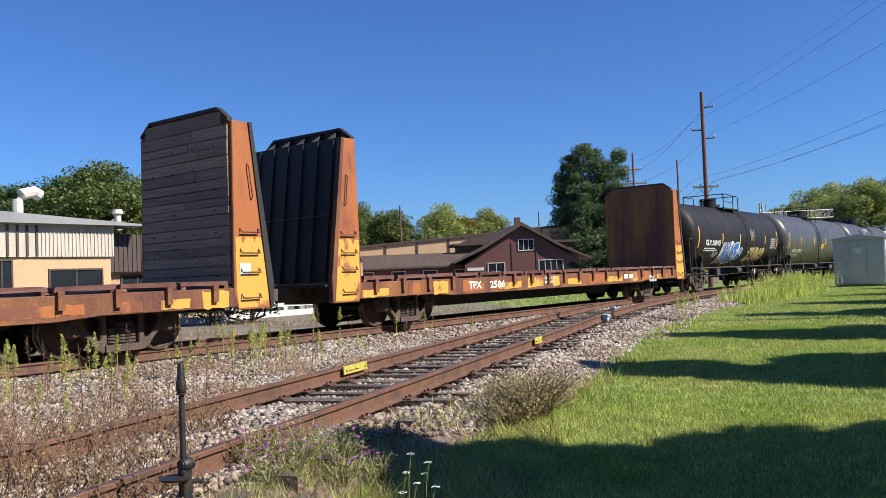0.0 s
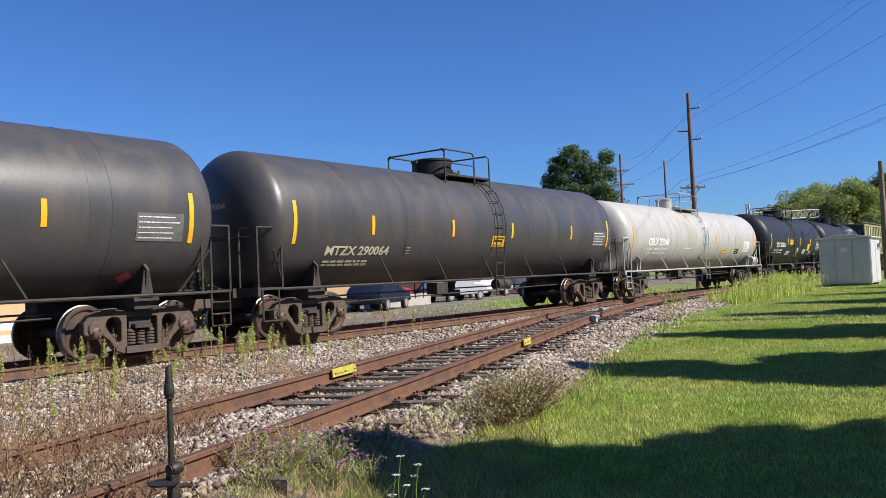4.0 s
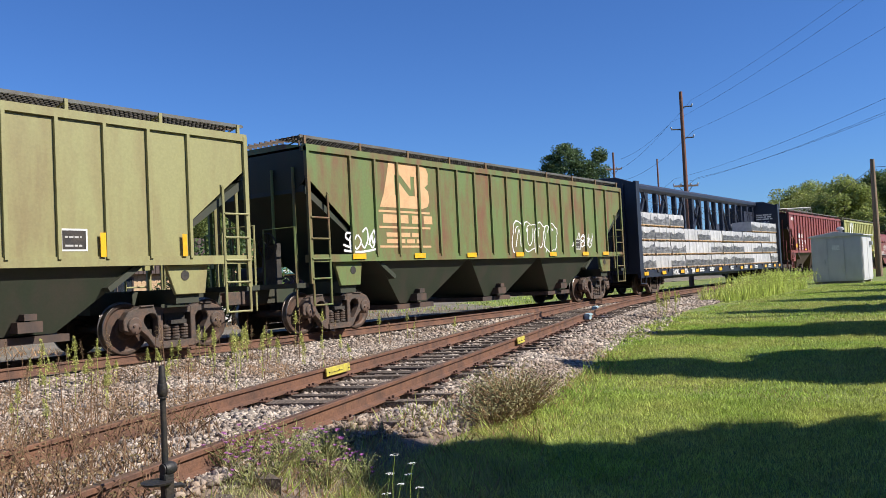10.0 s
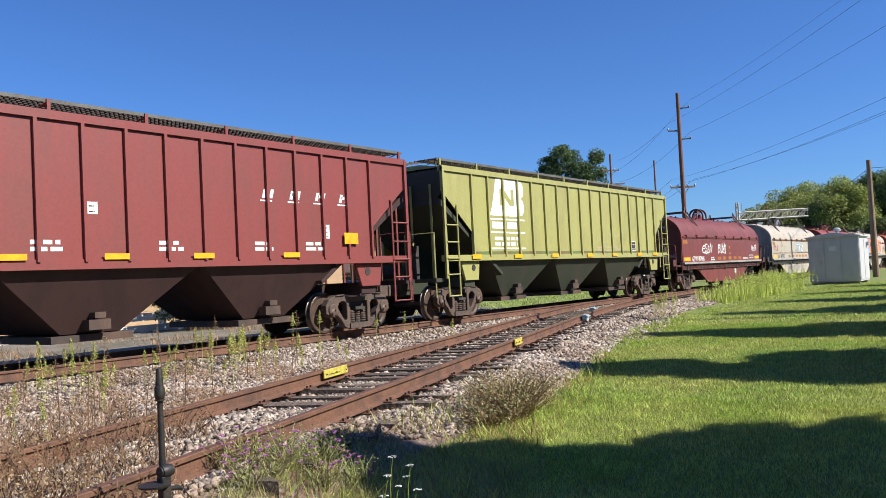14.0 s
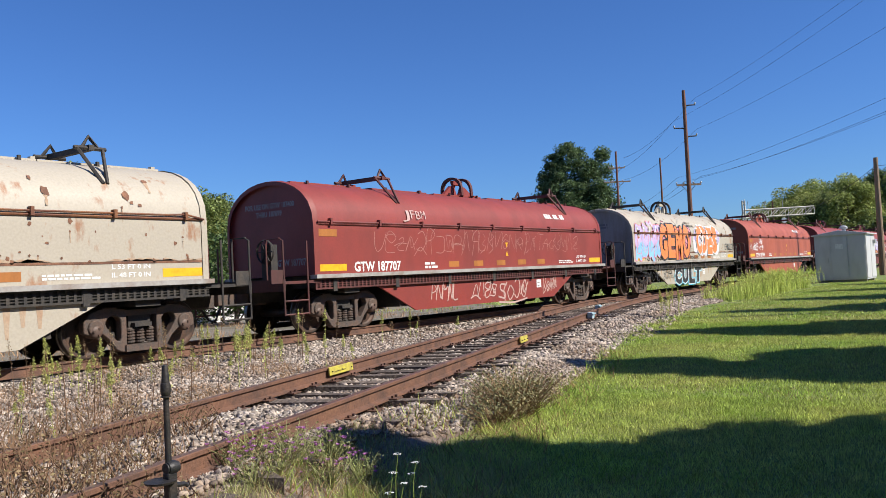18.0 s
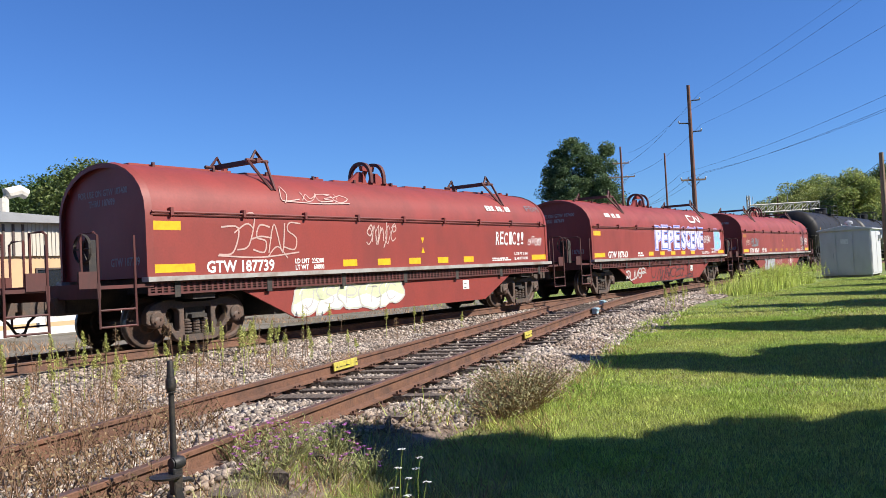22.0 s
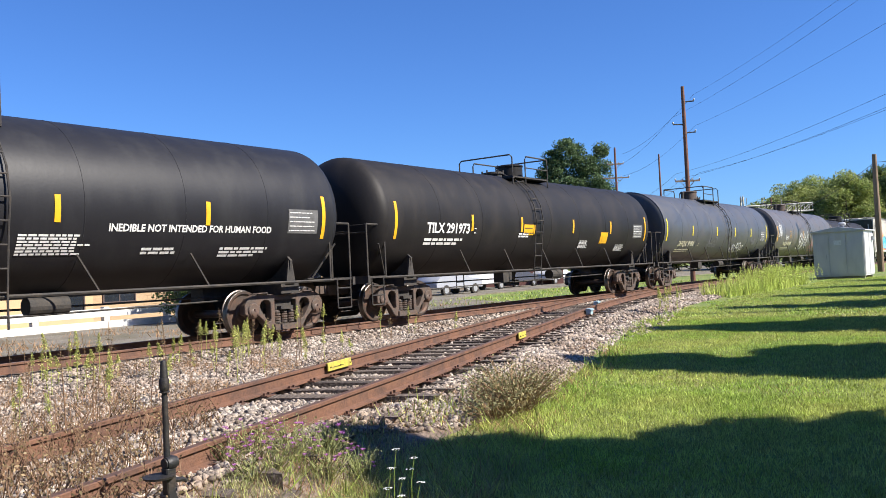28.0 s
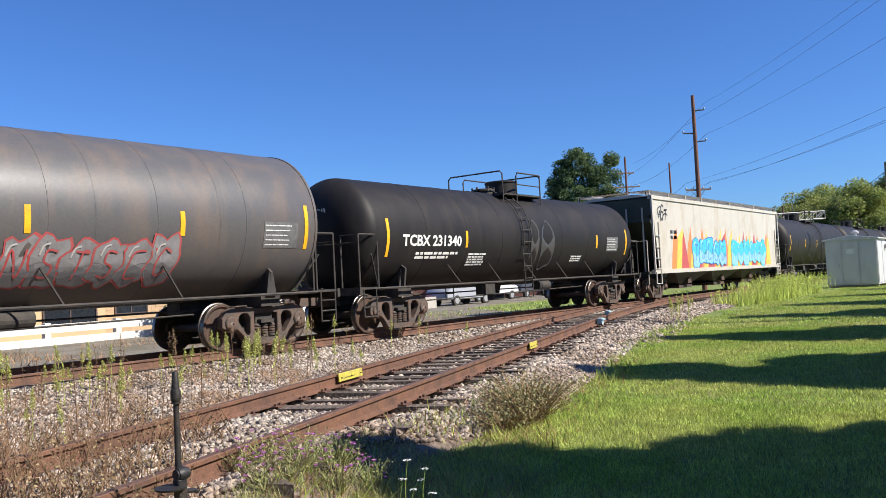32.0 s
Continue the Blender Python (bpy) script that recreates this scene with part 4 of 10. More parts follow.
def build_tanks():
    def mat_of(sd):
        return M_BLACK if sd != 2 else M_BLACK2

    W, Y = M_WHITE, M_YELLOW
    # black tank with blue bubble graffiti and a pale smear
    c = tank_car(40.0, 5.9, 1.5, 2.5, M_BLACK, "weathered black tank car with blue and white graffiti", ladder=0.77, drum=0.36)
    s = tank_side(1.5, 2.5)
    end_strips(c, 5.92, 1.5, 2.5, (-2.88, -0.36, 3.73))
    lettering(c, "TILX 200193", -5.08, 2.04, 0.24, s, W, 1.95)
    bars(c, -5.1, 1.86, 1.9, 2, 0.06, s, W, 1)
    mural(c, -2.72, 1.14, 2.3, 1.0, 4, s, [S_WHITE, S_WHITE, S_WHITE, S_WHITE], 4, "white cloud behind blue graffiti", halo=0.08)
    word(c, "HAME", -2.58, 1.2, 2.05, 0.9, tank_side(1.5, 2.5, 0.026), S_BRIGHTBLUE, S_WHITE, None, 0.04, 0.075, "bold blue graffiti letters edged in white")
    bm = nb()
    for mi, g in ((0, 1.0), (1, 0.86)):
        fan(bm, tank_side(1.5, 2.5, 0.03), [(-0.09 + 0.36 * g * math.cos(a) + 0.08 * math.sin(a), 1.62 + 0.36 * g * math.sin(a)) for a in [2 * math.pi * k / 24 for k in range(24)]], mi, 0.004 * mi)
    oval = part("graffiti_oval", bm, [S_WHITE, S_BRIGHTBLUE], c, "blue oval with thin white scrawl")
    bars(oval, -0.3, 1.74, 0.42, 3, 0.05, tank_side(1.5, 2.5, 0.04), S_WHITE, 3)
    word(c, "ZUNO", 1.15, 1.24, 2.75, 0.66, tank_side(1.5, 2.5, 0.014), S_GOLDINK, S_CREAMINK, None, 0.18, 0.07, "faded gold and cream graffiti letters")
    panel(c, 4.75, 1.9, 0.9, 0.58, s, M_TABLE)
    tag(c, 1.15, 2.3, 0.7, 0.5, 4, s, S_TAN, 0.03, 2)
    tag(c, -3.9, 1.5, 0.75, 0.25, 4, s, S_WHITE, 0.03, 61)
    # two faded tanks
    for x0, a, num, sd in ((56.0, 7.52, "MTZX 290012", 1), (73.6, 7.5, "MTZX 290064", 2)):
        c = tank_car(x0, a, 1.52, 2.53, M_GREYBLACK, "faded charcoal tank car with yellow reflective strips", ladder=-0.68 if sd == 1 else 0.4, bands=(-3.4, -1.9, 1.9, 3.4, -5.6, 5.6, 0.9, -0.2), way=1 if sd == 1 else -1, drum=0.56)
        s = tank_side(1.52, 2.53)
        end_strips(c, a, 1.52, 2.53, (-5.04, -1.85, 1.1, 4.77))
        lettering(c, num, -6.5, 1.7, 0.22, s, M_FADEWHITE, 2.15)
        bars(c, -6.45, 1.5, 1.9, 2, 0.06, s, M_FADEWHITE, 3)
        panel(c, 0.07, 1.93, 0.64, 0.31, s, Y, 3)
        panel(c, -3.75, 1.7, 0.26, 0.24, s, M_GREYBLACK, 3, M_FADEWHITE)
        panel(c, 6.4, 1.98, 0.95, 0.5, s, M_TABLE)
        diamond(c, 6.44, 1.23, 0.16, s, S_RED)
        lettering(c, num, -0.6, 2.75, 0.13, tank_end(-a - 0.90, 2.5), M_FADEWHITE, 1.0)
    # white tank
    c = tank_car(91.55, 7.92, 1.42, 2.42, M_WHITETANK, "dirty white tank car with rust streaks at the manway", ladder=0.14, white=True, steel=M_WHITETANK, drum=0.3)
    s = tank_side(1.42, 2.42)
    end_strips(c, 7.92, 1.42, 2.42, (-1.45, 1.68, 4.65))
    lettering(c, "CELX 23048", -6.45, 2.05, 0.28, s, M_PUREWHITE, 2.15)
    lettering(c, "LD LMT  193500 LB  87 750 KG", -6.5, 1.84, 0.09, s, M_PUREWHITE, 2.1)
    lettering(c, "LT WT     69500 LB  31 520 KG", -6.5, 1.68, 0.09, s, M_PUREWHITE, 2.0)
    bars(c, -2.4, 1.9, 0.9, 1, 0.05, s, S_WHITE, 5)
    panel(c, 2.76, 1.66, 0.75, 0.26, s, S_YELLOW, 2)
    panel(c, 4.7, 1.66, 0.62, 0.26, s, M_BLACK, 2, W)
    panel(c, 6.0, 1.75, 1.0, 0.55, s, S_WHITE, 6, S_SILVER)
    bm = nb()
    for k, (u0, w0, top, low) in enumerate(((-1.45, 0.10, 3.9, 3.05), (-1.25, 0.16, 3.9, 3.35), (-0.7, 0.07, 3.9, 3.4), (0.5, 0.09, 3.9, 3.5), (0.3, 0.03, 3.5, 2.2))):
        n = 6
        pts = [(u0 + w0 * 0.5 * (1 - 0.7 * j / n) * sg + w0 / 2, top + (low - top) * j / n) for sg, js in ((-1, range(n + 1)), (1, range(n, -1, -1))) for j in js]
        for j in range(n):
            a, b = pts[j], pts[j + 1]
            e, f = pts[2 * n + 1 - j], pts[2 * n - j]
            bm.faces.new([bm.verts.new(s(p[0], p[1], 0.001)) for p in (a, b, f, e)])
    part("rust_runs", bm, M_WHITERUST, c, "orange-brown rust runs below the manway")
    diamond(c, 7.55, 1.15, 0.21, flat_side(-1.4), M_PUREWHITE)
    diamond(c, 7.55, 1.15, 0.19, flat_side(-1.4, 0.009), S_RED)
    panel(c, 7.44, 1.10, 0.22, 0.10, flat_side(-1.4, 0.012), M_PUREWHITE, 0)
    lettering(c, "1301", 7.455, 1.12, 0.075, flat_side(-1.4, 0.018), M_DARK, 0.19)
    bm = nb()
    lathe(bm, [(-0.4, 0.19), (-0.36, 0.22), (0.36, 0.22), (0.4, 0.19)], "x", 18, centre=(8.35, -1.1, 1.32))
    part("air_reservoir", bm, M_WHITETANK, c, smooth=True)
    # two newer black tanks
    for x0, a, num, sd in ((108.5, 5.92, "TILX 203331", 1), (123.33, 5.88, "TILX 203293", 2)):
        c = tank_car(x0, a, 1.5, 2.5, M_BLACK2, "clean black tank car with white lettering and yellow panels", ladder=-0.76 if sd == 1 else 0.98, way=1 if sd == 1 else -1, drum=0.56)
        s = tank_side(1.5, 2.5)
        end_strips(c, a, 1.5, 2.5, (-2.32, 0.73, 3.34) if sd == 1 else (-2.5, -0.26, 2.61))
        lettering(c, num, -4.85, 2.05, 0.25, s, W, 2.05)
        lettering(c, "LD LMT 212 300   96300 KG", -5.05, 1.81, 0.085, s, W, 1.75)
        lettering(c, "LT WT    73 700   33400 KG", -5.1, 1.66, 0.085, s, W, 1.75)
        if sd == 1:
            panel(c, -1.8, 2.16, 0.7, 0.33, s, Y, 2)
            bm = nb()
            patch(bm, s, 0.1, 0.42, 1.39, 1.77, 1, 3, slant=0.12)
            part("placard", bm, Y, c, "slanted yellow panel")
            panel(c, 2.66, 1.82, 0.62, 0.43, s, Y, 0)
            bars(c, -2.3, 1.74, 1.15, 4, 0.045, s, W, 7)
            bars(c, 0.02, 1.95, 0.63, 4, 0.04, s, W, 8)
            bars(c, 1.64, 1.86, 0.9, 6, 0.04, s, W, 9)
            bars(c, 3.42, 1.74, 0.55, 5, 0.04, s, W, 10)
        else:
            panel(c, 1.78, 2.11, 0.64, 0.34, s, Y, 0)
            panel(c, 2.82, 1.82, 0.57, 0.43, s, Y, 0)
            for k, (txt, w) in enumerate((("AMMONIUM", 0.55), ("NITRATE SOLUTION", 0.85))):
                lettering(c, txt, -2.15 + 0.15 * (1 - k), 2.06 - 0.15 * k, 0.1, s, Y, w)
            bars(c, -2.9, 1.82, 1.6, 5, 0.045, s, W, 7)
            bars(c, 1.6, 1.95, 0.85, 6, 0.04, s, W, 9)
            bars(c, 3.1, 1.74, 0.8, 5, 0.04, s, W, 10)
        panel(c, 4.95, 1.87, 0.85, 0.55, s, M_TABLE, 5)
        diamond(c, 5.35, 1.45, 0.2, s, S_WHITE)
        diamond(c, 5.5, 1.1, 0.2, s, Y)
        lettering(c, num, -0.9, 2.85, 0.17, tank_end(-a - 0.90, 2.5), W, 1.2)
    # tallow tanks
    for x0, a, num, sd in ((365.3, 7.74, "TILX 291740", 1), (383.3, 7.58, "TILX 294902", 2), (401.07, 7.7, "TILX 291973", 3)):
        c = tank_car(x0, a, 1.54, 2.52, M_BLACK if sd != 2 else M_BLACK2, "black tank car with white warning lettering and yellow panels", ladder=0.6 if sd == 2 else -0.8, way=-1 if sd == 2 else 1, drum=0.42)
        s = tank_side(1.54, 2.52)
        e = tank_end(-a - 0.90, 2.52)
        end_strips(c, a, 1.54, 2.52, (-4.4, -1.75, 1.6, 4.52))
        lettering(c, num, -6.45, 2.12, 0.26, s, W, 1.92)
        bars(c, -6.5, 1.9, 1.8, 2, 0.07, s, W, 6)
        panel(c, -4.35, 2.08, 0.22, 0.26, s, mat_of(sd), 2, W)
        lettering(c, num, -0.75, 3.1, 0.16, e, W, 0.8)
        bars(c, -1.9, 2.1, 0.7, 2, 0.05, s, W, 12)
        panel(c, -2.43 if sd == 1 else -1.62, 2.09, 0.66, 0.32, s, Y, 2)
        panel(c, 6.55, 2.05, 0.85, 0.5, s, M_TABLE, 5)
        if sd == 2:
            lettering(c, "INEDIBLE NOT INTENDED FOR HUMAN FOOD", 2.5, 2.05, 0.13, s, W, 3.6)
            bars(c, 1.0, 1.95, 1.3, 7, 0.035, s, W, 13)
            bars(c, 3.2, 1.7, 0.9, 2, 0.05, s, W, 14)
            bars(c, 4.9, 1.7, 1.2, 3, 0.05, s, W, 15)
        else:
            panel(c, 3.74, 2.0 if sd == 1 else 1.83, 0.58, 0.4, s, Y, 0)
            bars(c, 2.2, 1.9, 0.7, 6, 0.032, s, W, 16)
            bars(c, 5.2, 1.75, 0.8, 6, 0.03, s, W, 17)
        if sd == 1:
            for k, (txt, w) in enumerate((("INEDIBLE - NOT", 1.25), ("INTENDED FOR", 1.2), ("HUMAN FOOD", 1.15))):
                lettering(c, txt, -0.35, 2.68 - 0.26 * k, 0.14, e, W, w)
            tag(c, -4.25, 1.25, 1.6, 0.85, 5, s, S_SILVER, 0.03, 3)
            tag(c, -6.1, 1.28, 1.15, 0.35, 6, s, S_SILVER, 0.03, 5)
            tag(c, -0.2, 2.35, 0.8, 0.65, 4, s, S_WHITE, 0.07, 6)
            tag(c, 4.9, 1.6, 1.3, 0.6, 6, s, S_WHITE, 0.04, 8)
            tag(c, 0.1, 1.4, 0.6, 0.35, 4, s, S_SILVER, 0.03, 10)
            tag(c, -1.6, 1.35, 1.3, 0.3, 5, s, S_GHOST, 0.04, 9)
    # grey tanks with white tags
    for x0, a, num, sd in ((418.74, 7.6, "SHQX 9986", 1), (436.37, 7.56, "SHQX 9980", 2)):
        shell = M_MIDGREY if sd == 1 else M_BROWNGREY
        c = tank_car(x0, a, 1.55, 2.52, shell, "faded mid grey tank car with white graffiti tags" if sd == 1 else "brownish grey tank car with white graffiti tags", ladder=0.68 if sd == 1 else 0.5, drum=0.38, flat_ends=True, bands=(-5.0, -2.2, 2.9, 5.4))
        s = tank_side(1.55, 2.52)
        end_strips(c, a, 1.55, 2.52, (-4.5, -1.1, 1.73, 4.52), mat=M_LEMONSTRIP if sd == 1 else None)
        lettering(c, num, -6.05, 1.7, 0.24, s, M_FADEWHITE, 1.97)
        bars(c, -6.15, 1.5, 1.8, 2, 0.06, s, M_FADEWHITE, 20)
        panel(c, -3.62, 1.68, 0.22, 0.24, s, shell, 2, M_FADEWHITE)
        panel(c, 6.42, 1.97, 0.9, 0.52, s, M_TABLE, 5)
        lettering(c, num, -0.85, 2.95, 0.16, tank_end(-a - 0.53, 2.5), M_FADEWHITE, 0.95)
        if sd == 1:
            tag(c, 1.4, 1.32, 2.1, 0.45, 8, s, S_WHITE, 0.04, 31)
            tag(c, -2.4, 1.65, 1.35, 0.4, 5, s, S_GHOST, 0.05, 33)
            tag(c, 4.75, 1.75, 0.7, 0.35, 3, s, S_GHOST, 0.05, 34)
        else:
            tag(c, -7.4, 2.3, 0.75, 0.7, 4, s, S_WHITE, 0.035, 41)
            tag(c, -5.6, 2.12, 0.6, 0.22, 4, s, S_WHITE, 0.018, 46)
            tag(c, -2.4, 1.5, 2.7, 0.9, 4, s, S_WHITE, 0.05, 42)
            mural(c, 1.35, 1.25, 3.1, 0.85, 6, s, [S_RED, S_DULLSILVER, S_GHOST, S_SILVER], 44, "faded red and silver graffiti")
    # last ones
    c = tank_car(453.4, 6.78, 1.42, 2.35, M_BLACK, "black tank car with brown dirt patches round the ladder", ladder=-0.41, way=1, drum=0.5)
    s = tank_side(1.42, 2.35)
    end_strips(c, 6.7, 1.42, 2.35, (-3.45, 4.32))
    lettering(c, "TCBX 231340", -6.15, 2.05, 0.27, s, W, 2.45)
    bars(c, -5.6, 1.82, 1.8, 2, 0.07, s, W, 22)
    bars(c, -3.3, 1.8, 0.9, 5, 0.05, s, W, 23)
    bars(c, 2.6, 1.7, 0.8, 3, 0.05, s, W, 24)
    panel(c, 5.1, 1.9, 0.9, 0.5, s, M_TABLE, 5)
    for k, (u0, w0) in enumerate(((-0.1, 0.5), (0.55, 0.8))):
        bm = nb()
        fan(bm, s, blob(random.Random(60 + k), u0 + w0 / 2, 2.05, w0, 1.5), 0, 0.003)
        part("dirt_patch", bm, M_GREYBLACK, c, "patch of brown dirt")
    lettering(c, "TCBX 231340", -0.7, 2.85, 0.15, tank_end(-7.62, 2.3), W, 1.0)
    for x0 in (490.6, 508.2, 525.8):
        c = tank_car(x0, 7.5, 1.5, 2.5, M_BLACK, "black tank car at the tail of the visible train", ladder=0.3)
        end_strips(c, 7.5, 1.5, 2.5, (-4, -1, 2, 5))


# ---- covered hoppers ----
M_BOARDEDGE = material("board_edge_steel", (0.11, 0.115, 0.105), (0.08, 0.065, 0.055), rough=0.6, amount=0.4, scale=3)
M_SOOTGATE = paint("outlet_steel", (0.045, 0.034, 0.03), (0.10, 0.06, 0.042), rough=0.75, amount=0.4)


def hopper_car(x0, half, mat, under, label, panels=16, bays=3, smooth_side=False):
    car = car_base(label, "hopper car", x0, "hopper cars of the train")
    Y, zs, zt = 1.58, 1.02 if smooth_side else 1.55, 4.02
    add_trucks(car, (-(half - 1.36), half - 1.36), x0)
    couplers(car, half + 0.25, half + 0.82)
    cut = 1.36
    for w in (-1, 1):
        # side sheet with its slanted lower corners
        bm = nb()
        pts = [(-half, zt), (-half, 3.4), (-half + cut, 2.33), (-half + cut, zs + 0.1), (half - cut, zs + 0.1), (half - cut, 2.33), (half, 3.4), (half, zt)]
        if smooth_side:
            pts = [(-half + 0.1, zt), (-half + 0.55, zs + 0.1), (half - 0.55, zs + 0.1), (half - 0.1, zt)]
        prism(bm, pts, w * Y, w * (Y - 0.03))
        part("side_sheet", bm, mat, car)
        bm = nb()
        box(bm, -half, half, min(w * (Y + 0.03), w * (Y - 0.1)), max(w * (Y + 0.03), w * (Y - 0.1)), zs, zs + 0.16)
        part("side_sill", bevelled(bm, 0.01), mat, car)
        bm = nb()
        box(bm, -half, half, min(w * (Y + 0.05), w * (Y - 0.1)), max(w * (Y + 0.05), w * (Y - 0.1)), zt - 0.1, zt + 0.04)
        part("top_rail", bevelled(bm, 0.012), mat, car)
        if smooth_side:
            n = 0
        else:
            n = panels
        x_a, x_b = -half + cut + 0.02, half - cut - 0.02
        if n:
            bm = nb()
            box(bm, -0.03, 0.03, -0.03, 0.03, zs + 0.12, zt - 0.1)
            bevelled(bm, 0.012)
            post = bpy.data.meshes.new("side_post")
            bm.to_mesh(post)
            bm.free()
            post.materials.append(mat)
            for k in range(n + 1):
                place("side_post", post, car, m=Matrix.Translation((x_a + (x_b - x_a) * k / n, w * (Y + 0.03), 0)))
    # corner posts, ladders, end sheets
    for s in (-1, 1):
        for w in (-1, 1):
            bm = nb()
            lo, hi = sorted((s * half, s * (half - 0.09)))
            box(bm, lo, hi, min(w * Y, w * (Y + 0.06)), max(w * Y, w * (Y + 0.06)), 1.1, zt)
            part("corner_post", bevelled(bm, 0.01), mat, car)
            bm = nb()
            xi = s * (half - 0.62)
            pipe(bm, [(xi, w * (Y + 0.03), 0.62), (xi, w * (Y + 0.03), 3.0), (xi - s * 0.02, w * Y, 3.05)], 0.028)
            pipe(bm, [(s * (half - 0.06), w * (Y + 0.06), 0.62), (s * (half - 0.06), w * (Y + 0.06), 1.1)], 0.028)
            for z in (0.64, 1.2, 1.62, 2.05, 2.5):
                pipe(bm, [(s * (half - 0.05), w * (Y + 0.07), z), (xi, w * (Y + 0.05), z)], 0.02)
            part("ladder", bm, mat, car)
            bm = nb()
            xb = s * (half - 1.36)
            prism(bm, [(xb - 0.5, 1.55), (xb + 0.42, 1.55), (xb + 0.34, 1.02), (xb - 0.3, 1.02)], w * (Y - 0.16), w * (Y - 0.08))
            part("bolster_plate", bevelled(bm, 0.01), mat, car)
            # dark disc on the plate for the shade inside the jacking hole
            bm = nb()
            lathe(bm, [(w * (Y - 0.09), 0.09), (w * (Y - 0.07), 0.09)], "y", 14, centre=(xb - 0.1 * s, 0, 1.36))
            part("jacking_hole_disc", bm, M_DARK, car)
            for k in (0.35, 1.0):
                bm = nb()
                pipe(bm, [(s * (half + 0.02), w * (Y - k), 1.1), (s * (half + 0.02), w * (Y - k), 3.6)], 0.035)
                part("end_post", bm, mat, car)
        # end sheets, slopes and sills, also in the shade-darkened under colour
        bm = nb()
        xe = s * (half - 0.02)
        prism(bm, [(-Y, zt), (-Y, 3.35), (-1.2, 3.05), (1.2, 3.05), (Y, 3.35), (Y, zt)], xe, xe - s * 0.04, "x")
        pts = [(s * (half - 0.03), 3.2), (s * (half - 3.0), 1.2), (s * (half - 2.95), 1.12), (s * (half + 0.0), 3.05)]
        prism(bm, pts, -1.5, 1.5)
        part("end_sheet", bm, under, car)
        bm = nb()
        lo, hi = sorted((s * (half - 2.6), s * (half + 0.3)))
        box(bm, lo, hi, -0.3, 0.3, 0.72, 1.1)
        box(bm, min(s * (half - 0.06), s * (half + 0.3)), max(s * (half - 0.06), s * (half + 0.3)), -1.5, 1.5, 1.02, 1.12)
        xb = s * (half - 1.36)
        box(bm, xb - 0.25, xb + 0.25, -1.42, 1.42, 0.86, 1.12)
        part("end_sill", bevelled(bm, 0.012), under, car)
        for w in (-1, 1):
            bm = nb()
            pipe(bm, [(s * (half + 0.25), w * 1.45, 0.62), (s * (half + 0.25), w * 1.45, 2.3), (s * (half + 0.25), w * 0.5, 2.3), (s * (half + 0.25), w * 0.5, 1.1)], 0.022)
            part("grab_iron", bm, mat, car)
        if s < 0:
            bm = nb()
            c0 = (s * (half + 0.2), -0.55, 1.95)
            lathe(bm, [(-0.03, 0.27), (0.0, 0.29), (0.03, 0.27)], "x", 20, centre=c0, caps=False)
            for k in range(4):
                t = k * math.pi / 4
                pipe(bm, [(c0[0], c0[1] - 0.27 * math.cos(t), c0[2] - 0.27 * math.sin(t)), (c0[0], c0[1] + 0.27 * math.cos(t), c0[2] + 0.27 * math.sin(t))], 0.014, 5)
            part("brake_wheel", bm, M_DARK, car)
            bm = nb()
            box(bm, c0[0] + 0.02, c0[0] + 0.2, -0.75, -0.35, 1.1, 2.0)
            lathe(bm, [(-0.45, 0.17), (0.45, 0.17)], "y", 14, centre=(s * (half - 0.35), 0.5, 1.35))
            part("brake_gear", bm, M_DARK, car)
    # bays, in the under colour that has the shade below the body painted in
    pitch = (2 * half - 4.6) / bays
    for k in range(bays):
        xc = (k - (bays - 1) / 2) * pitch
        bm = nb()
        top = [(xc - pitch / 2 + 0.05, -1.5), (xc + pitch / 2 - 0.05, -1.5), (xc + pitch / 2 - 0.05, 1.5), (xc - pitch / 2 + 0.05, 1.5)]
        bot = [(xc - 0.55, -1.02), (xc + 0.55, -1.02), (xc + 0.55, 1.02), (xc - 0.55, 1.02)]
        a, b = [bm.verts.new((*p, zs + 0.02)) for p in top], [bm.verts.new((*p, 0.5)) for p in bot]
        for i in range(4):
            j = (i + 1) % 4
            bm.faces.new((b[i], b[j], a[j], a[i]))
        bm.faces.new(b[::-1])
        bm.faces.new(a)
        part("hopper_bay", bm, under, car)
        bm = nb()
        box(bm, xc - 0.75, xc + 0.75, -1.1, 1.1, 0.36, 0.48)
        box(bm, xc - 0.2, xc + 0.2, -1.3, -1.05, 0.55, 0.72)
        box(bm, xc - 0.1, xc + 0.1, -1.32, -1.0, 0.74, 0.84)
        part("outlet_gate", bevelled(bm, 0.012), M_SOOTGATE, car)
    # roof with hatches, running board of grating
    bm = nb()
    prism(bm, [(-Y, zt), (-0.9, zt + 0.12), (0.9, zt + 0.12), (Y, zt), (Y, zt - 0.05), (-Y, zt - 0.05)], -half + 0.02, half - 0.02, "x")
    part("roof", bm, mat, car)
    bm = nb()
    box(bm, -half + 1.0, half - 1.0, -0.3, 0.3, zt + 0.12, zt + 0.24)
    part("hatch_cover", bevelled(bm, 0.03), mat, car)
    for w in (-1, 1):
        bm = nb()
        y0, y1 = w * 0.86, w * 1.48
        z = zt + 0.22
        for q in range(5):
            y = y0 + (y1 - y0) * q / 5
            box(bm, -half - 0.02, half + 0.02, y - 0.012, y + 0.012, z - 0.02, z + 0.02)
        k = -half - 0.02
        while k < half:
            box(bm, k, k + 0.022, min(y0, y1), max(y0, y1), z - 0.012, z + 0.012)
            k += 0.09
        tagged(part("running_board", bm, M_GREYSTEEL if mat == M_WHITEHOP else M_DARK, car), kind="stuff")
        bm = nb()
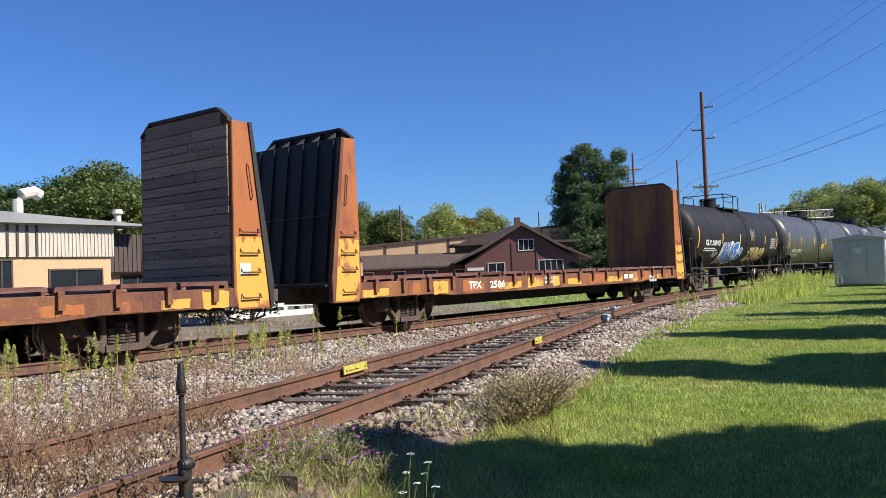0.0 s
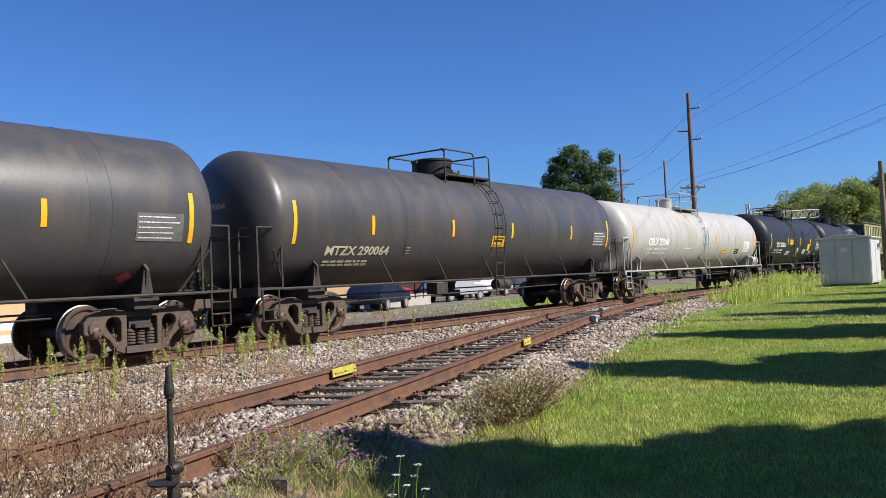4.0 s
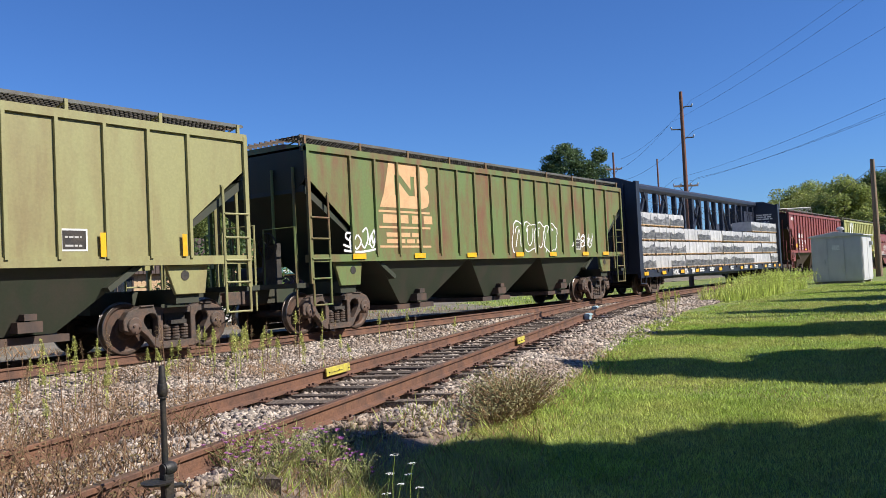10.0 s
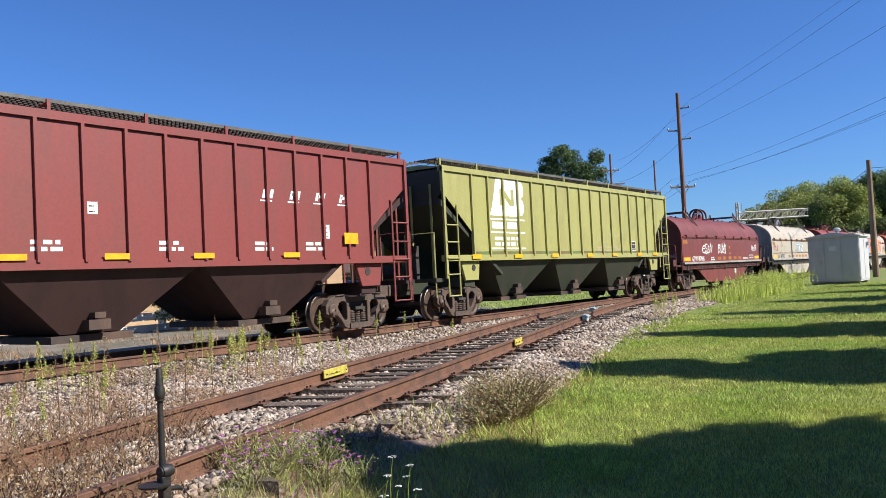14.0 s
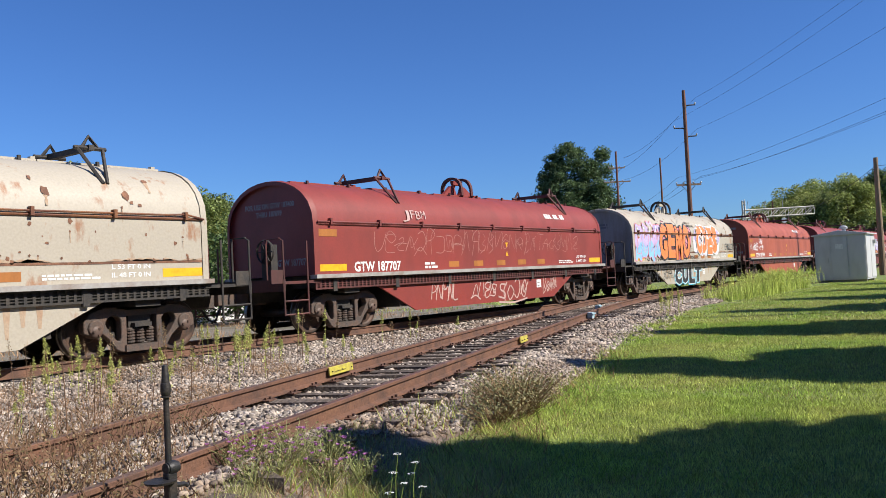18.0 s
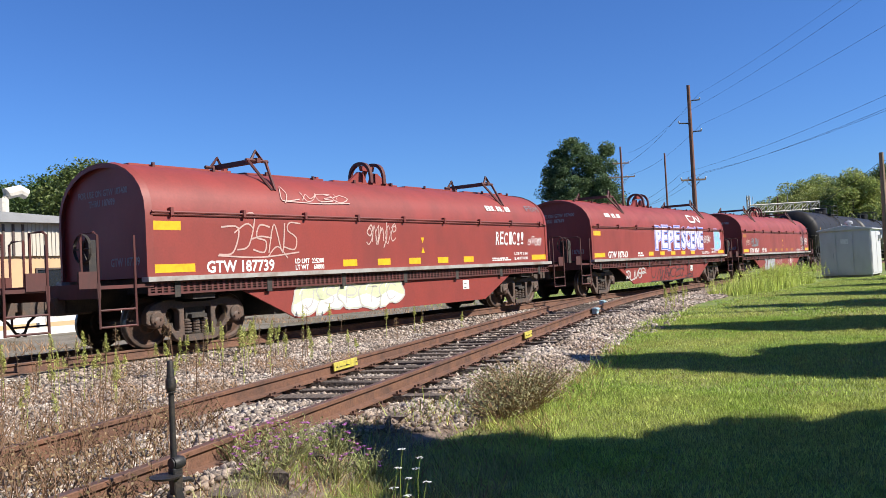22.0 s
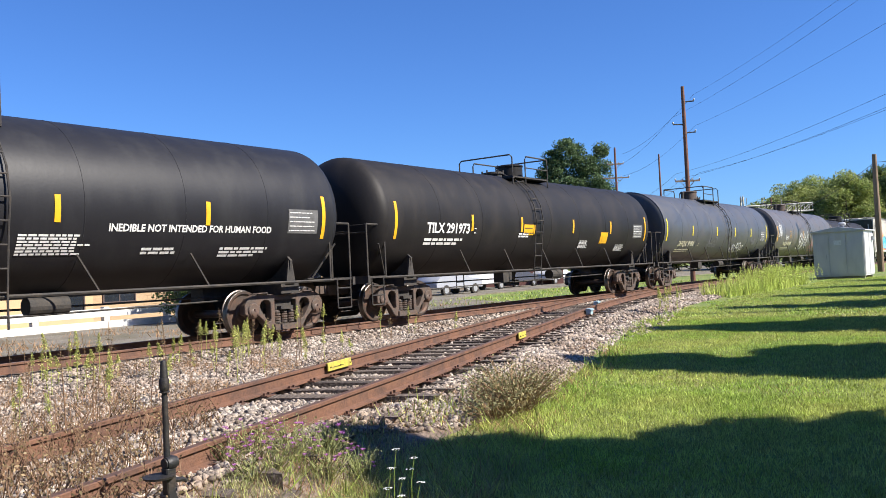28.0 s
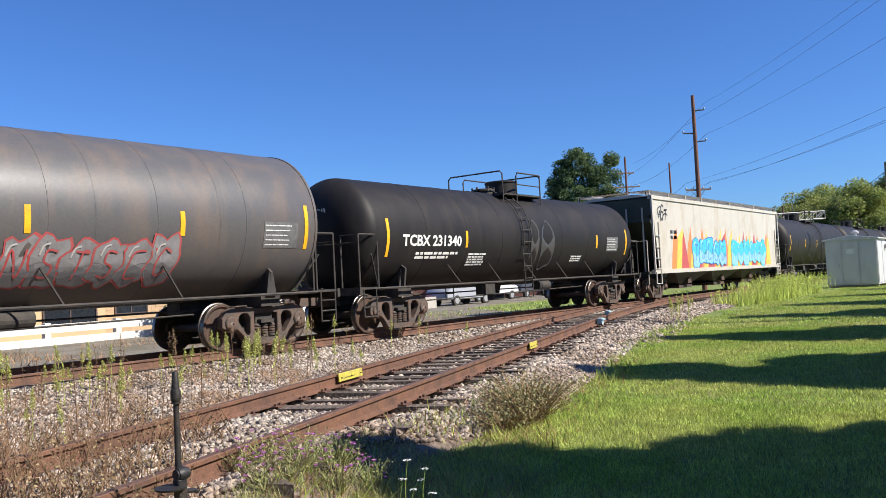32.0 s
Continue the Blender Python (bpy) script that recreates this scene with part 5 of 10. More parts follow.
        box(bm, -half - 0.02, half + 0.02, y1 - 0.015, y1 + 0.015, z - 0.03, z + 0.03)
        part("board_edge", bm, M_BOARDEDGE, car)
        n = 9
        bm = nb()
        box(bm, -0.03, 0.03, min(w * 1.47, w * 1.52), max(w * 1.47, w * 1.52), zt, z + 0.02)
        prism(bm, [(w * 0.86, zt + 0.06), (w * 0.90, zt + 0.06), (w * 1.48, z - 0.03), (w * 1.44, z - 0.03)], -0.02, 0.02, "x")
        bracket = bpy.data.meshes.new("roof_bracket")
        bm.to_mesh(bracket)
        bm.free()
        bracket.materials.append(mat)
        for i in range(n + 1):
            place("roof_bracket", bracket, car, m=Matrix.Translation((-half + 0.1 + (2 * half - 0.2) * i / n, 0, 0)))
    for s in (-1, 1):
        bm = nb()
        z = zt + 0.22
        for k in range(18):
            y = -1.48 + 2.96 * k / 17
            box(bm, min(s * (half - 0.35), s * (half + 0.04)), max(s * (half - 0.35), s * (half + 0.04)), y - 0.012, y + 0.012, z - 0.02, z + 0.02)
        pipe(bm, [(s * (half + 0.0), -1.4, z), (s * (half - 0.05), -1.5, zt - 0.4)], 0.02)
        pipe(bm, [(s * (half + 0.0), 1.4, z), (s * (half - 0.05), 1.5, zt - 0.4)], 0.02)
        tagged(part("end_walkway", bm, M_STEEL, car), kind="stuff")
    return car


def road_emblem(car, u, v, w, h, side, mat):
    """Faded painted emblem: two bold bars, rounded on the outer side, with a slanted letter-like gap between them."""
    bm = nb()
    for pts in ([(0.16, 0.72), (0.99, 0.72), (1.0, 0.82), (0.96, 0.94), (0.84, 1.0), (0.20, 1.0)], [(0.0, 0.0), (0.84, 0.0), (0.96, 0.06), (1.0, 0.18), (1.0, 0.28), (0.08, 0.28)],
                [(0.08, 0.28), (0.30, 0.28), (0.30, 0.72), (0.16, 0.72)], [(0.70, 0.28), (1.0, 0.28), (0.985, 0.42), (0.91, 0.5), (0.70, 0.5)], [(0.70, 0.5), (0.91, 0.5), (0.985, 0.58), (0.99, 0.72), (0.70, 0.72)],
                [(0.38, 0.28), (0.58, 0.28), (0.38, 0.58)], [(0.42, 0.72), (0.62, 0.42), (0.62, 0.72)]):
        bm.faces.new([bm.verts.new(side(u + a * w, v + b * h)) for a, b in pts])
    bmesh.ops.recalc_face_normals(bm, faces=bm.faces)
    part("painted_emblem", bm, mat, car, "faded two-bar painted emblem")


M_PEACHINK = material("peach_lettering", (0.60, 0.38, 0.20), (0.50, 0.30, 0.15), rough=0.7, amount=0.35, scale=4, sharp=0.2)


def build_hoppers():
    side = flat_side(-1.58, 0.004)
    stake = flat_side(-1.64, 0.004)
    for x0, half, mat, sd, lab in ((138.9, 8.04, M_GREEN, 1, "faded green covered hopper car with pale emblem"), (156.65, 8.1, M_GREEN2, 2, "rust-streaked green covered hopper car with white tags"),
                                   (215.6, 8.0, M_GREEN3, 3, "pale yellow-green covered hopper car with white emblem")):
        c = hopper_car(x0, half, mat, M_GREENSHADE, lab)
        inkm = {1: M_FADEWHITE, 2: M_PEACHINK, 3: M_WHITE}[sd]
        road_emblem(c, -5.7, 2.82, 1.95, 1.1, side, inkm)
        for z in (2.70, 2.32, 1.86):
            bm = nb()
            patch(bm, side, -5.75, -3.75, z, z + 0.05, 1, 1)
            part("painted_line", bm, inkm, c)
        bars(c, -5.6, 2.45, 2.0, 1, 0.2, side, inkm, sd, name="car_mark")
        bars(c, -5.5, 2.12, 1.4, 2, 0.1, side, inkm, sd + 3)
        for k, u in enumerate((-6.55, -4.3, -2.0, 0.55, 2.6, 4.9, 6.5)):
            bm = nb()
            if sd == 1:
                patch(bm, stake, u - 0.05, u + 0.05, 1.7, 2.55 if k == 0 else 2.1, 1, 1)
            else:
                patch(bm, stake, u - 0.22, u + 0.22, 1.6, 1.72, 1, 1)
            part("reflective_strip", bm, M_YELLOW, c, "yellow reflective strip")
        panel(c, 4.2, 1.80, 0.46, 0.36, side, S_WHITE, 0)
        panel(c, 4.23, 1.83, 0.40, 0.30, flat_side(-1.58, 0.008), M_DARK, 2, S_SILVER)
        if sd == 1:
            tag(c, -3.1, 1.85, 0.6, 0.45, 2, side, S_BLUE, 0.05, 1)
            tag(c, 0.9, 1.8, 0.9, 0.4, 2, side, S_WHITE, 0.05, 2)
            tag(c, 2.4, 1.85, 0.7, 0.35, 2, side, S_WHITE, 0.03, 3)
        elif sd == 2:
            mural(c, 0.3, 1.72, 2.6, 0.85, 4, side, [S_WHITE, M_GREEN2, M_GREEN2, S_WHITE], 12, "white outlined bubble graffiti")
            tag(c, 4.1, 1.9, 1.4, 0.4, 5, side, S_WHITE, 0.04, 13)
            tag(c, -7.0, 1.85, 1.1, 0.45, 4, side, S_WHITE, 0.05, 14)
        else:
            tag(c, 1.2, 1.9, 2.2, 0.5, 5, side, S_TAN, 0.05, 21)
            bm = nb()
            patch(bm, side, -6.5, 6.5, 1.66, 1.80, 12, 1)
            part("painted_band", bm, M_GREEN2, c)
    # brown-red hopper; its under colour is the red darkened for shade
    c = hopper_car(197.98, 8.1, M_RED, paint("hopper_red_shade", (0.042, 0.02, 0.018), rough=0.65), "brown-red covered hopper car with white marks", panels=17)
    W = M_WHITE
    for k, (u, w) in enumerate(((-5.8, 0.2), (-5.54, 0.2), (-5.0, 0.18), (-4.78, 0.17))):
        panel(c, u, 2.5, w, 0.27, side, W, 0, name="car_mark")
    for txt, u in (("47", -5.78), ("12", -5.0), ("03", -4.25)):
        lettering(c, txt, u, 2.12, 0.27, side, W, 0.42)
    lettering(c, "LD LMT", -5.75, 1.92, 0.09, side, W, 0.42)
    lettering(c, "222700", -5.0, 1.92, 0.09, side, W, 0.45)
    lettering(c, "LT WT", -5.75, 1.76, 0.09, side, W, 0.36)
    lettering(c, "63300", -4.92, 1.76, 0.09, side, W, 0.37)
    for u in (3.4, 4.15, 4.9, 5.65):
        bm = nb()
        patch(bm, side, u + 0.03, u + 0.12, 2.90, 3.08, 1, 1, slant=0.06)
        patch(bm, side, u + 0.22, u + 0.31, 2.90, 3.08, 1, 1, slant=0.06)
        patch(bm, side, u + 0.12, u + 0.22, 2.97, 3.03, 1, 1)
        patch(bm, side, u - 0.02, u + 0.30, 2.83, 2.86, 1, 1)
        part("car_mark", bm, W, c, "slanted white mark")
    bars(c, -7.4, 3.72, 0.8, 3, 0.04, side, W, 9)
    panel(c, -6.55, 1.88, 0.46, 0.24, side, M_YELLOW, 0)
    for u in (-4.27, -1.84, -0.09, 1.69, 3.9):
        panel(c, u, 1.7, 0.46, 0.10, stake, M_YELLOW, 0)
    for u in (-1.3, 1.0, 3.2, 4.6):
        bars(c, u, 1.95, 0.6, 2, 0.07, side, W, int(u * 7) + 50)
    panel(c, -0.35, 2.45, 0.2, 0.2, side, W, 2)
    panel(c, 5.75, 1.98, 0.45, 0.25, stake, M_YELLOW, 0)
    panel(c, 5.1, 2.1, 0.24, 0.3, side, W, 3)
    # white hopper with a mural
    c = hopper_car(471.05, 8.86, M_WHITEHOP, M_GREENSHADE, "off-white covered hopper car with blue and orange mural", smooth_side=True)
    mural(c, -4.6, 1.3, 4.3, 1.1, 5, flat_side(-1.58, 0.012), [S_BLUE, S_CYAN, S_LBLUE, S_WHITE], 71, "large blue and orange graffiti mural", halo=0.0)
    mural(c, 0.6, 1.3, 5.6, 1.1, 6, flat_side(-1.58, 0.012), [S_CYAN, S_CYAN, S_LBLUE, S_WHITE], 72, "turquoise bubble-letter graffiti")
    bm = nb()
    rng = random.Random(5)
    for k in range(26):
        u = -6.6 + 13.4 * k / 25
        fan(bm, side, [(u - 0.45, 1.14), (u + 0.45, 1.14), (u + 0.2 + rng.uniform(-0.2, 0.3), rng.uniform(2.4, 3.0)), (u - 0.15, rng.uniform(2.0, 2.5))], k % 3, 0.0005 * (k % 3))
    part("graffiti", bm, [S_ORANGE, S_YELLOW, S_RED], c, "orange flames painted behind the letters")
    bars(c, -7.0, 2.6, 0.9, 2, 0.14, side, S_BLACK, 4, name="car_mark")
    tag(c, -8.3, 3.1, 1.0, 0.6, 3, side, S_BLACK, 0.06, 9)


# ---- coil cars ----
def hood_profile(n=14):
    pts = [(-1.40, 1.27), (-1.40, 2.2)]
    for k in range(n + 1):
        t = math.pi * k / n
        pts.append((-1.40 * math.cos(t) * (1.0 if 0 < k < n else 1.0), 2.35 + 1.07 * math.sin(t) ** 0.85))
    return pts + [(1.40, 2.2), (1.40, 1.27)]


# dark maroon fittings; the shade at the car ends is mixed into this colour
M_FITTING = paint("coil_fittings", (0.1, 0.027, 0.023), (0.06, 0.024, 0.021), rough=0.65, amount=0.4)
# ledge lip in pale grey with browner patches
M_LIP = paint("pale_grey_lip", (0.34, 0.33, 0.31), (0.22, 0.17, 0.14), rough=0.55, amount=0.35, streak=1.0)


def coil_car(x0, hl, mat, label, end_mat=None, lip=None, loop="ring"):
    car = car_base(label, "coil car", x0, "coil cars of the train")
    end_mat = end_mat or mat
    lip = lip or M_LIP
    fit = M_FITTING if mat != M_CREAM else M_DARK
    end = hl + 0.95
    add_trucks(car, (-(hl - 1.25), hl - 1.25), x0)
    couplers(car, end, hl + 1.46)
    # hood: shell, end plates, rims
    prof = hood_profile()
    bm = nb()
    a, b = [bm.verts.new((-hl + 0.12, y, z)) for y, z in prof], [bm.verts.new((hl - 0.12, y, z)) for y, z in prof]
    for i in range(len(prof) - 1):
        bm.faces.new((a[i], b[i], b[i + 1], a[i + 1]))
    bmesh.ops.recalc_face_normals(bm, faces=bm.faces)
    part("hood", bm, mat, car, smooth=True)
    for s in (-1, 1):
        bm = nb()
        prism(bm, prof, s * (hl - 0.14), s * (hl - 0.10), "x")
        part("hood_end", bm, end_mat, car)
        bm = nb()
        r0 = [bm.verts.new((s * (hl - 0.14), y * 1.012, 1.41 + (z - 1.41) * 1.01)) for y, z in prof]
        r1 = [bm.verts.new((s * hl, y * 1.0, z)) for y, z in prof]
        r2 = [bm.verts.new((s * hl, y * 0.95, 1.41 + (z - 1.41) * 0.955)) for y, z in prof]
        for p, q in ((r0, r1), (r1, r2)):
            for i in range(len(prof) - 1):
                bm.faces.new((p[i], q[i], q[i + 1], p[i + 1]))
        part("hood_rim", bm, mat, car, smooth=True)
    bm = nb()
    for k in range(-2, 3):
        box(bm, k * hl / 2.6 - 1.2, k * hl / 2.6 + 1.2, -0.3, 0.3, 3.40, 3.435)
        box(bm, k * hl / 2.6 + 1.22, k * hl / 2.6 + 1.30, -0.05, 0.05, 3.40, 3.52)
    part("ridge_strip", bevelled(bm, 0.01), mat, car)
    # grip pipe along the side
    for w in (-1, 1):
        bm = nb()
        pipe(bm, [(-hl + 0.1, w * 1.44, 2.42), (hl - 0.9, w * 1.44, 2.44), (hl - 0.5, w * 1.44, 2.46), (hl - 0.1, w * 1.44, 2.38)], 0.02)
        pipe(bm, [(-hl + 0.1, w * 1.41, 2.38), (hl - 0.1, w * 1.41, 2.38)], 0.025)
        n = 9
        for k in range(n):
            x = -hl + 0.5 + (2 * hl - 1.0) * k / (n - 1)
            box(bm, x - 0.03, x + 0.03, min(w * 1.39, w * 1.48), max(w * 1.39, w * 1.48), 2.36, 2.5)
        part("grip_pipe", bm, M_COILDK if mat != M_CREAM else M_RUST, car)
        # ledge and perforated walkway
        bm = nb()
        box(bm, -hl - 0.05, hl + 0.05, min(w * 1.30, w * 1.50), max(w * 1.30, w * 1.50), 1.19, 1.275)
        part("ledge", bevelled(bm, 0.01), lip, car)
        bm = nb()
        box(bm, -hl, hl, min(w * 1.36, w * 1.40), max(w * 1.36, w * 1.40), 0.95, 0.99)
        box(bm, -hl, hl, min(w * 1.36, w * 1.40), max(w * 1.36, w * 1.40), 1.16, 1.19)
        x = -hl
        while x < hl - 0.1:
            box(bm, x, x + 0.05, min(w * 1.37, w * 1.40), max(w * 1.37, w * 1.40), 0.99, 1.16)
            x += 0.135
        for z in (1.02, 1.065, 1.11):
            box(bm, -hl, hl, min(w * 1.375, w * 1.395), max(w * 1.375, w * 1.395), z, z + 0.018)
        tagged(part("walkway_grating", bm, fit, car), kind="stuff")
        for k in range(7):
            bm = nb()
            x = -hl + 0.6 + (2 * hl - 1.2) * k / 6
            box(bm, x - 0.06, x + 0.06, min(w * 1.2, w * 1.41), max(w * 1.2, w * 1.41), 0.90, 1.18)
            part("walkway_bracket", bevelled(bm, 0.01), M_DARK, car)
        # fish-belly side
        bm = nb()
        q = hl - 2.1
        prism(bm, [(-hl + 0.9, 1.0), (-q, 0.97), (-q + 1.45, 0.30), (q - 1.45, 0.30), (q, 0.97), (hl - 0.9, 1.0)], w * 1.28, w * 1.33)
        part("belly_side", bm, mat, car)
    bm = nb()
    box(bm, -hl + 0.3, hl - 0.3, -1.35, 1.35, 0.98, 1.26)
    box(bm, -hl + 3.0, hl - 3.0, -1.25, 1.25, 0.42, 1.0)
    box(bm, -end + 0.1, end - 0.1, -0.3, 0.3, 0.72, 1.1)
    for s in (-1, 1):
        box(bm, s * (hl - 1.25) - 0.25, s * (hl - 1.25) + 0.25, -1.3, 1.3, 0.84, 1.1)
    part("underframe", bm, M_DARK, car)
    # stacking brackets: a bar across the roof on splayed legs, with a peaked guide at each end
    dark = fit
    for x in (-hl * 0.545, hl * 0.70):
        bm = nb()
        box(bm, x - 0.05, x + 0.05, -0.72, 0.72, 3.60, 3.70)
        br = part("stacking_bracket", bevelled(bm, 0.01), dark, car)
        for w in (-1, 1):
            bm = nb()
            for dx in (-0.24, 0.24):
                pipe(bm, [(x + dx, w * 0.66, 3.64), (x - 0.06 + dx * 0.15, w * 1.20, 2.96)], 0.034, 5)
            pipe(bm, [(x - 0.3, w * 0.66, 3.64), (x + 0.3, w * 0.66, 3.64)], 0.04, 5)
            pipe(bm, [(x - 0.16, w * 0.66, 3.64), (x, w * 0.62, 3.86), (x + 0.16, w * 0.66, 3.64)], 0.035, 5)
            part("leg", bm, dark, br)
    if loop == "ring":
        bm = nb()
        for pts in ([(-0.5, 3.38), (0.10, 3.38), (0.10, 3.74), (0.02, 3.74)], [(0.64, 3.38), (1.3, 3.38), (0.72, 3.74), (0.64, 3.74)], [(0.16, 3.78), (0.58, 3.78), (0.62, 3.90), (0.12, 3.90)], [(0.16, 3.38), (0.36, 3.38), (0.16, 3.74)], [(0.38, 3.38), (0.58, 3.38), (0.58, 3.74)]):
            prism(bm, pts, -0.05, 0.05)
        eye = part("lifting_eye", bm, mat, car)
        for x in (0.12, 0.62):
            bm = nb()
            ring = [(x, 0.33 * math.cos(t), 3.36 + 0.56 * math.sin(t) ** 0.6) for t in [math.pi * k / 14 for k in range(15)]]
            rows = [[bm.verts.new((px + dx, py * (1 + o), pz + o * 0.5)) for dx, o in ((-0.05, 0.0), (0.05, 0.0), (0.05, 0.16), (-0.05, 0.16))] for px, py, pz in ring]
            for r0, r1 in zip(rows, rows[1:]):
                for i in range(4):
                    j = (i + 1) % 4
                    bm.faces.new((r0[i], r0[j], r1[j], r1[i]))
            bmesh.ops.recalc_face_normals(bm, faces=bm.faces)
            part("ring", bm, dark, eye)
    else:
        bm = nb()
        box(bm, 0.25, 1.05, -0.2, 0.2, 3.90, 4.0)
        eye = part("lifting_eye", bevelled(bm, 0.02), M_DARK, car)
        for w in (-1, 1):
            for x_a, x_b in ((0.3, -0.6), (1.0, 1.95)):
                bm = nb()
                prism(bm, [(x_a - 0.09, 3.95), (x_a + 0.09, 3.95), (x_b + 0.07, 3.36), (x_b - 0.07, 3.36)], w * 0.16, w * 0.26)
                part("leg", bm, M_DARK, eye)
    # low seams and small lugs along the roof edge
    bm = nb()
    k = -hl + 0.9
    while k < hl - 0.5:
        box(bm, k, k + 0.05, -0.38, -0.33, 3.38, 3.47)
        k += 1.42
    tagged(part("roof_lug", bm, dark, car), kind="stuff")
    # end platforms
    for s in (-1, 1):
        bm = nb()
        lo, hi = sorted((s * (hl - 0.1), s * end))
        box(bm, lo, hi, -1.42, 1.42, 1.1, 1.16)
        box(bm, s * end - 0.03, s * end + 0.03, -1.45, 1.45, 0.95, 1.2)
        part("end_platform", bm, fit, car)
        for w in (-1, 1):
            bm = nb()
            y = w * 1.44
            xe = s * (hl + 0.62)
            pipe(bm, [(s * end, y, 0.45), (s * end, y, 2.0), (s * end, y - w * 0.1, 2.05)], 0.022)
            pipe(bm, [(xe - s * 0.35, y, 0.45), (xe - s * 0.35, y, 2.0)], 0.022)
            for z in (0.47, 0.75):
                pipe(bm, [(s * end, y, z), (xe - s * 0.35, y, z)], 0.02)
            pipe(bm, [(s * end, y - w * 0.5, 1.16), (s * end, y - w * 0.5, 2.05), (s * end, y - w * 0.1, 2.05)], 0.022)
            part("end_railing", bm, fit, car)
            bm = nb()
            box(bm, s * end - 0.34, s * end + 0.0, min(y, y - w * 0.05), max(y, y - w * 0.05), 1.12, 1.4)
            part("step_panel", bevelled(bm, 0.01), fit, car)
        if s < 0:
            bm = nb()
            c0 = (s * end + 0.15, -0.75, 1.8)
            lathe(bm, [(-0.03, 0.25), (0.0, 0.27), (0.03, 0.25)], "x", 18, centre=c0, caps=False)
            for k in range(3):
                t = k * math.pi / 3
                pipe(bm, [(c0[0], c0[1] - 0.26 * math.cos(t), c0[2] - 0.26 * math.sin(t)), (c0[0], c0[1] + 0.26 * math.cos(t), c0[2] + 0.26 * math.sin(t))], 0.013, 5)
            box(bm, c0[0] + 0.02, c0[0] + 0.2, -0.9, -0.6, 1.15, 1.95)
            part("brake_wheel", bm, M_DARK, car)
    return car


# cream hood end greyed for grime and for the shade on that face
M_CREAMEND = paint("grimy_shaded_hood_end", (0.3, 0.3, 0.285), (0.22, 0.2, 0.17), rough=0.6, amount=0.35)


M_RUSTSPOT = material("rust_spot", (0.13, 0.062, 0.038), (0.25, 0.12, 0.07), rough=0.85, amount=0.4, scale=6, vary=0.2)
M_RUSTWASH = material("rust_wash", (0.40, 0.30, 0.21), (0.34, 0.22, 0.14), rough=0.8, amount=0.4, scale=5, vary=0.15)


def hood_side(proud=0.012):
    """The near face of a hood: v is the height, wrapped over the roof above 2.35."""
    def f(u, v, d=0.0):
        if v <= 2.35:
            return (u, -1.40 - proud - d, v)
        t = min(1.5, (v - 2.35) / 1.15)
        t = t * 1.15
        return (u, -(1.40 + proud + d) * math.cos(t), 2.35 + (1.07 + proud + d) * math.sin(t) ** 0.85)
    return f


def rust_spots(car, hl, seed):
    """Rust chips with runs below them."""
    rng = random.Random(seed)
    side = hood_side(0.004)
    bm, bw = nb(), nb()
    for k in range(95):
        u, v = rng.uniform(-hl + 0.2, hl - 0.2), rng.choice([rng.uniform(1.62, 2.3), rng.uniform(1.62, 1.8), rng.uniform(2.35, 3.2)])
        w = rng.uniform(0.02, 0.09) * (1.4 if rng.random() < 0.12 else 0.8)
        fan(bm, side, blob(rng, u, v, w, w * rng.uniform(0.6, 1.6), n=9, rough=0.4), 0, 0.002)
        if rng.random() < 0.45:
            ln = rng.uniform(0.15, 0.5)
            fan(bw, side, [(u - w * 0.4, v), (u + w * 0.4, v), (u + w * 0.15, max(1.6, v - ln)), (u - w * 0.2, max(1.6, v - ln))], 0, 0.0)
    for k in range(40):
        u = rng.uniform(-hl + 0.2, hl - 0.4)
        w = rng.uniform(0.15, 0.6)
        fan(bw, side, [(u, 1.63), (u + w, 1.63), (u + w * 0.8, 1.63 + rng.uniform(0.01, 0.05)), (u + w * 0.3, 1.63 + rng.uniform(0.01, 0.06))], 0, 0.001)
    for k in range(14):
        u = rng.uniform(-hl + 2.8, hl - 3.2)
        v = rng.uniform(0.7, 0.95)
        fan(bw, flat_side(-1.33, 0.003), [(u, 0.96), (u + 0.12, 0.96), (u + 0.08, v - 0.3), (u + 0.03, v - 0.3)], 0, 0.0)
    part("rust_chips", bm, M_RUSTSPOT, car, "dark rust chips in the paint")
    part("rust_runs", bw, M_RUSTWASH, car, "brown rust runs")


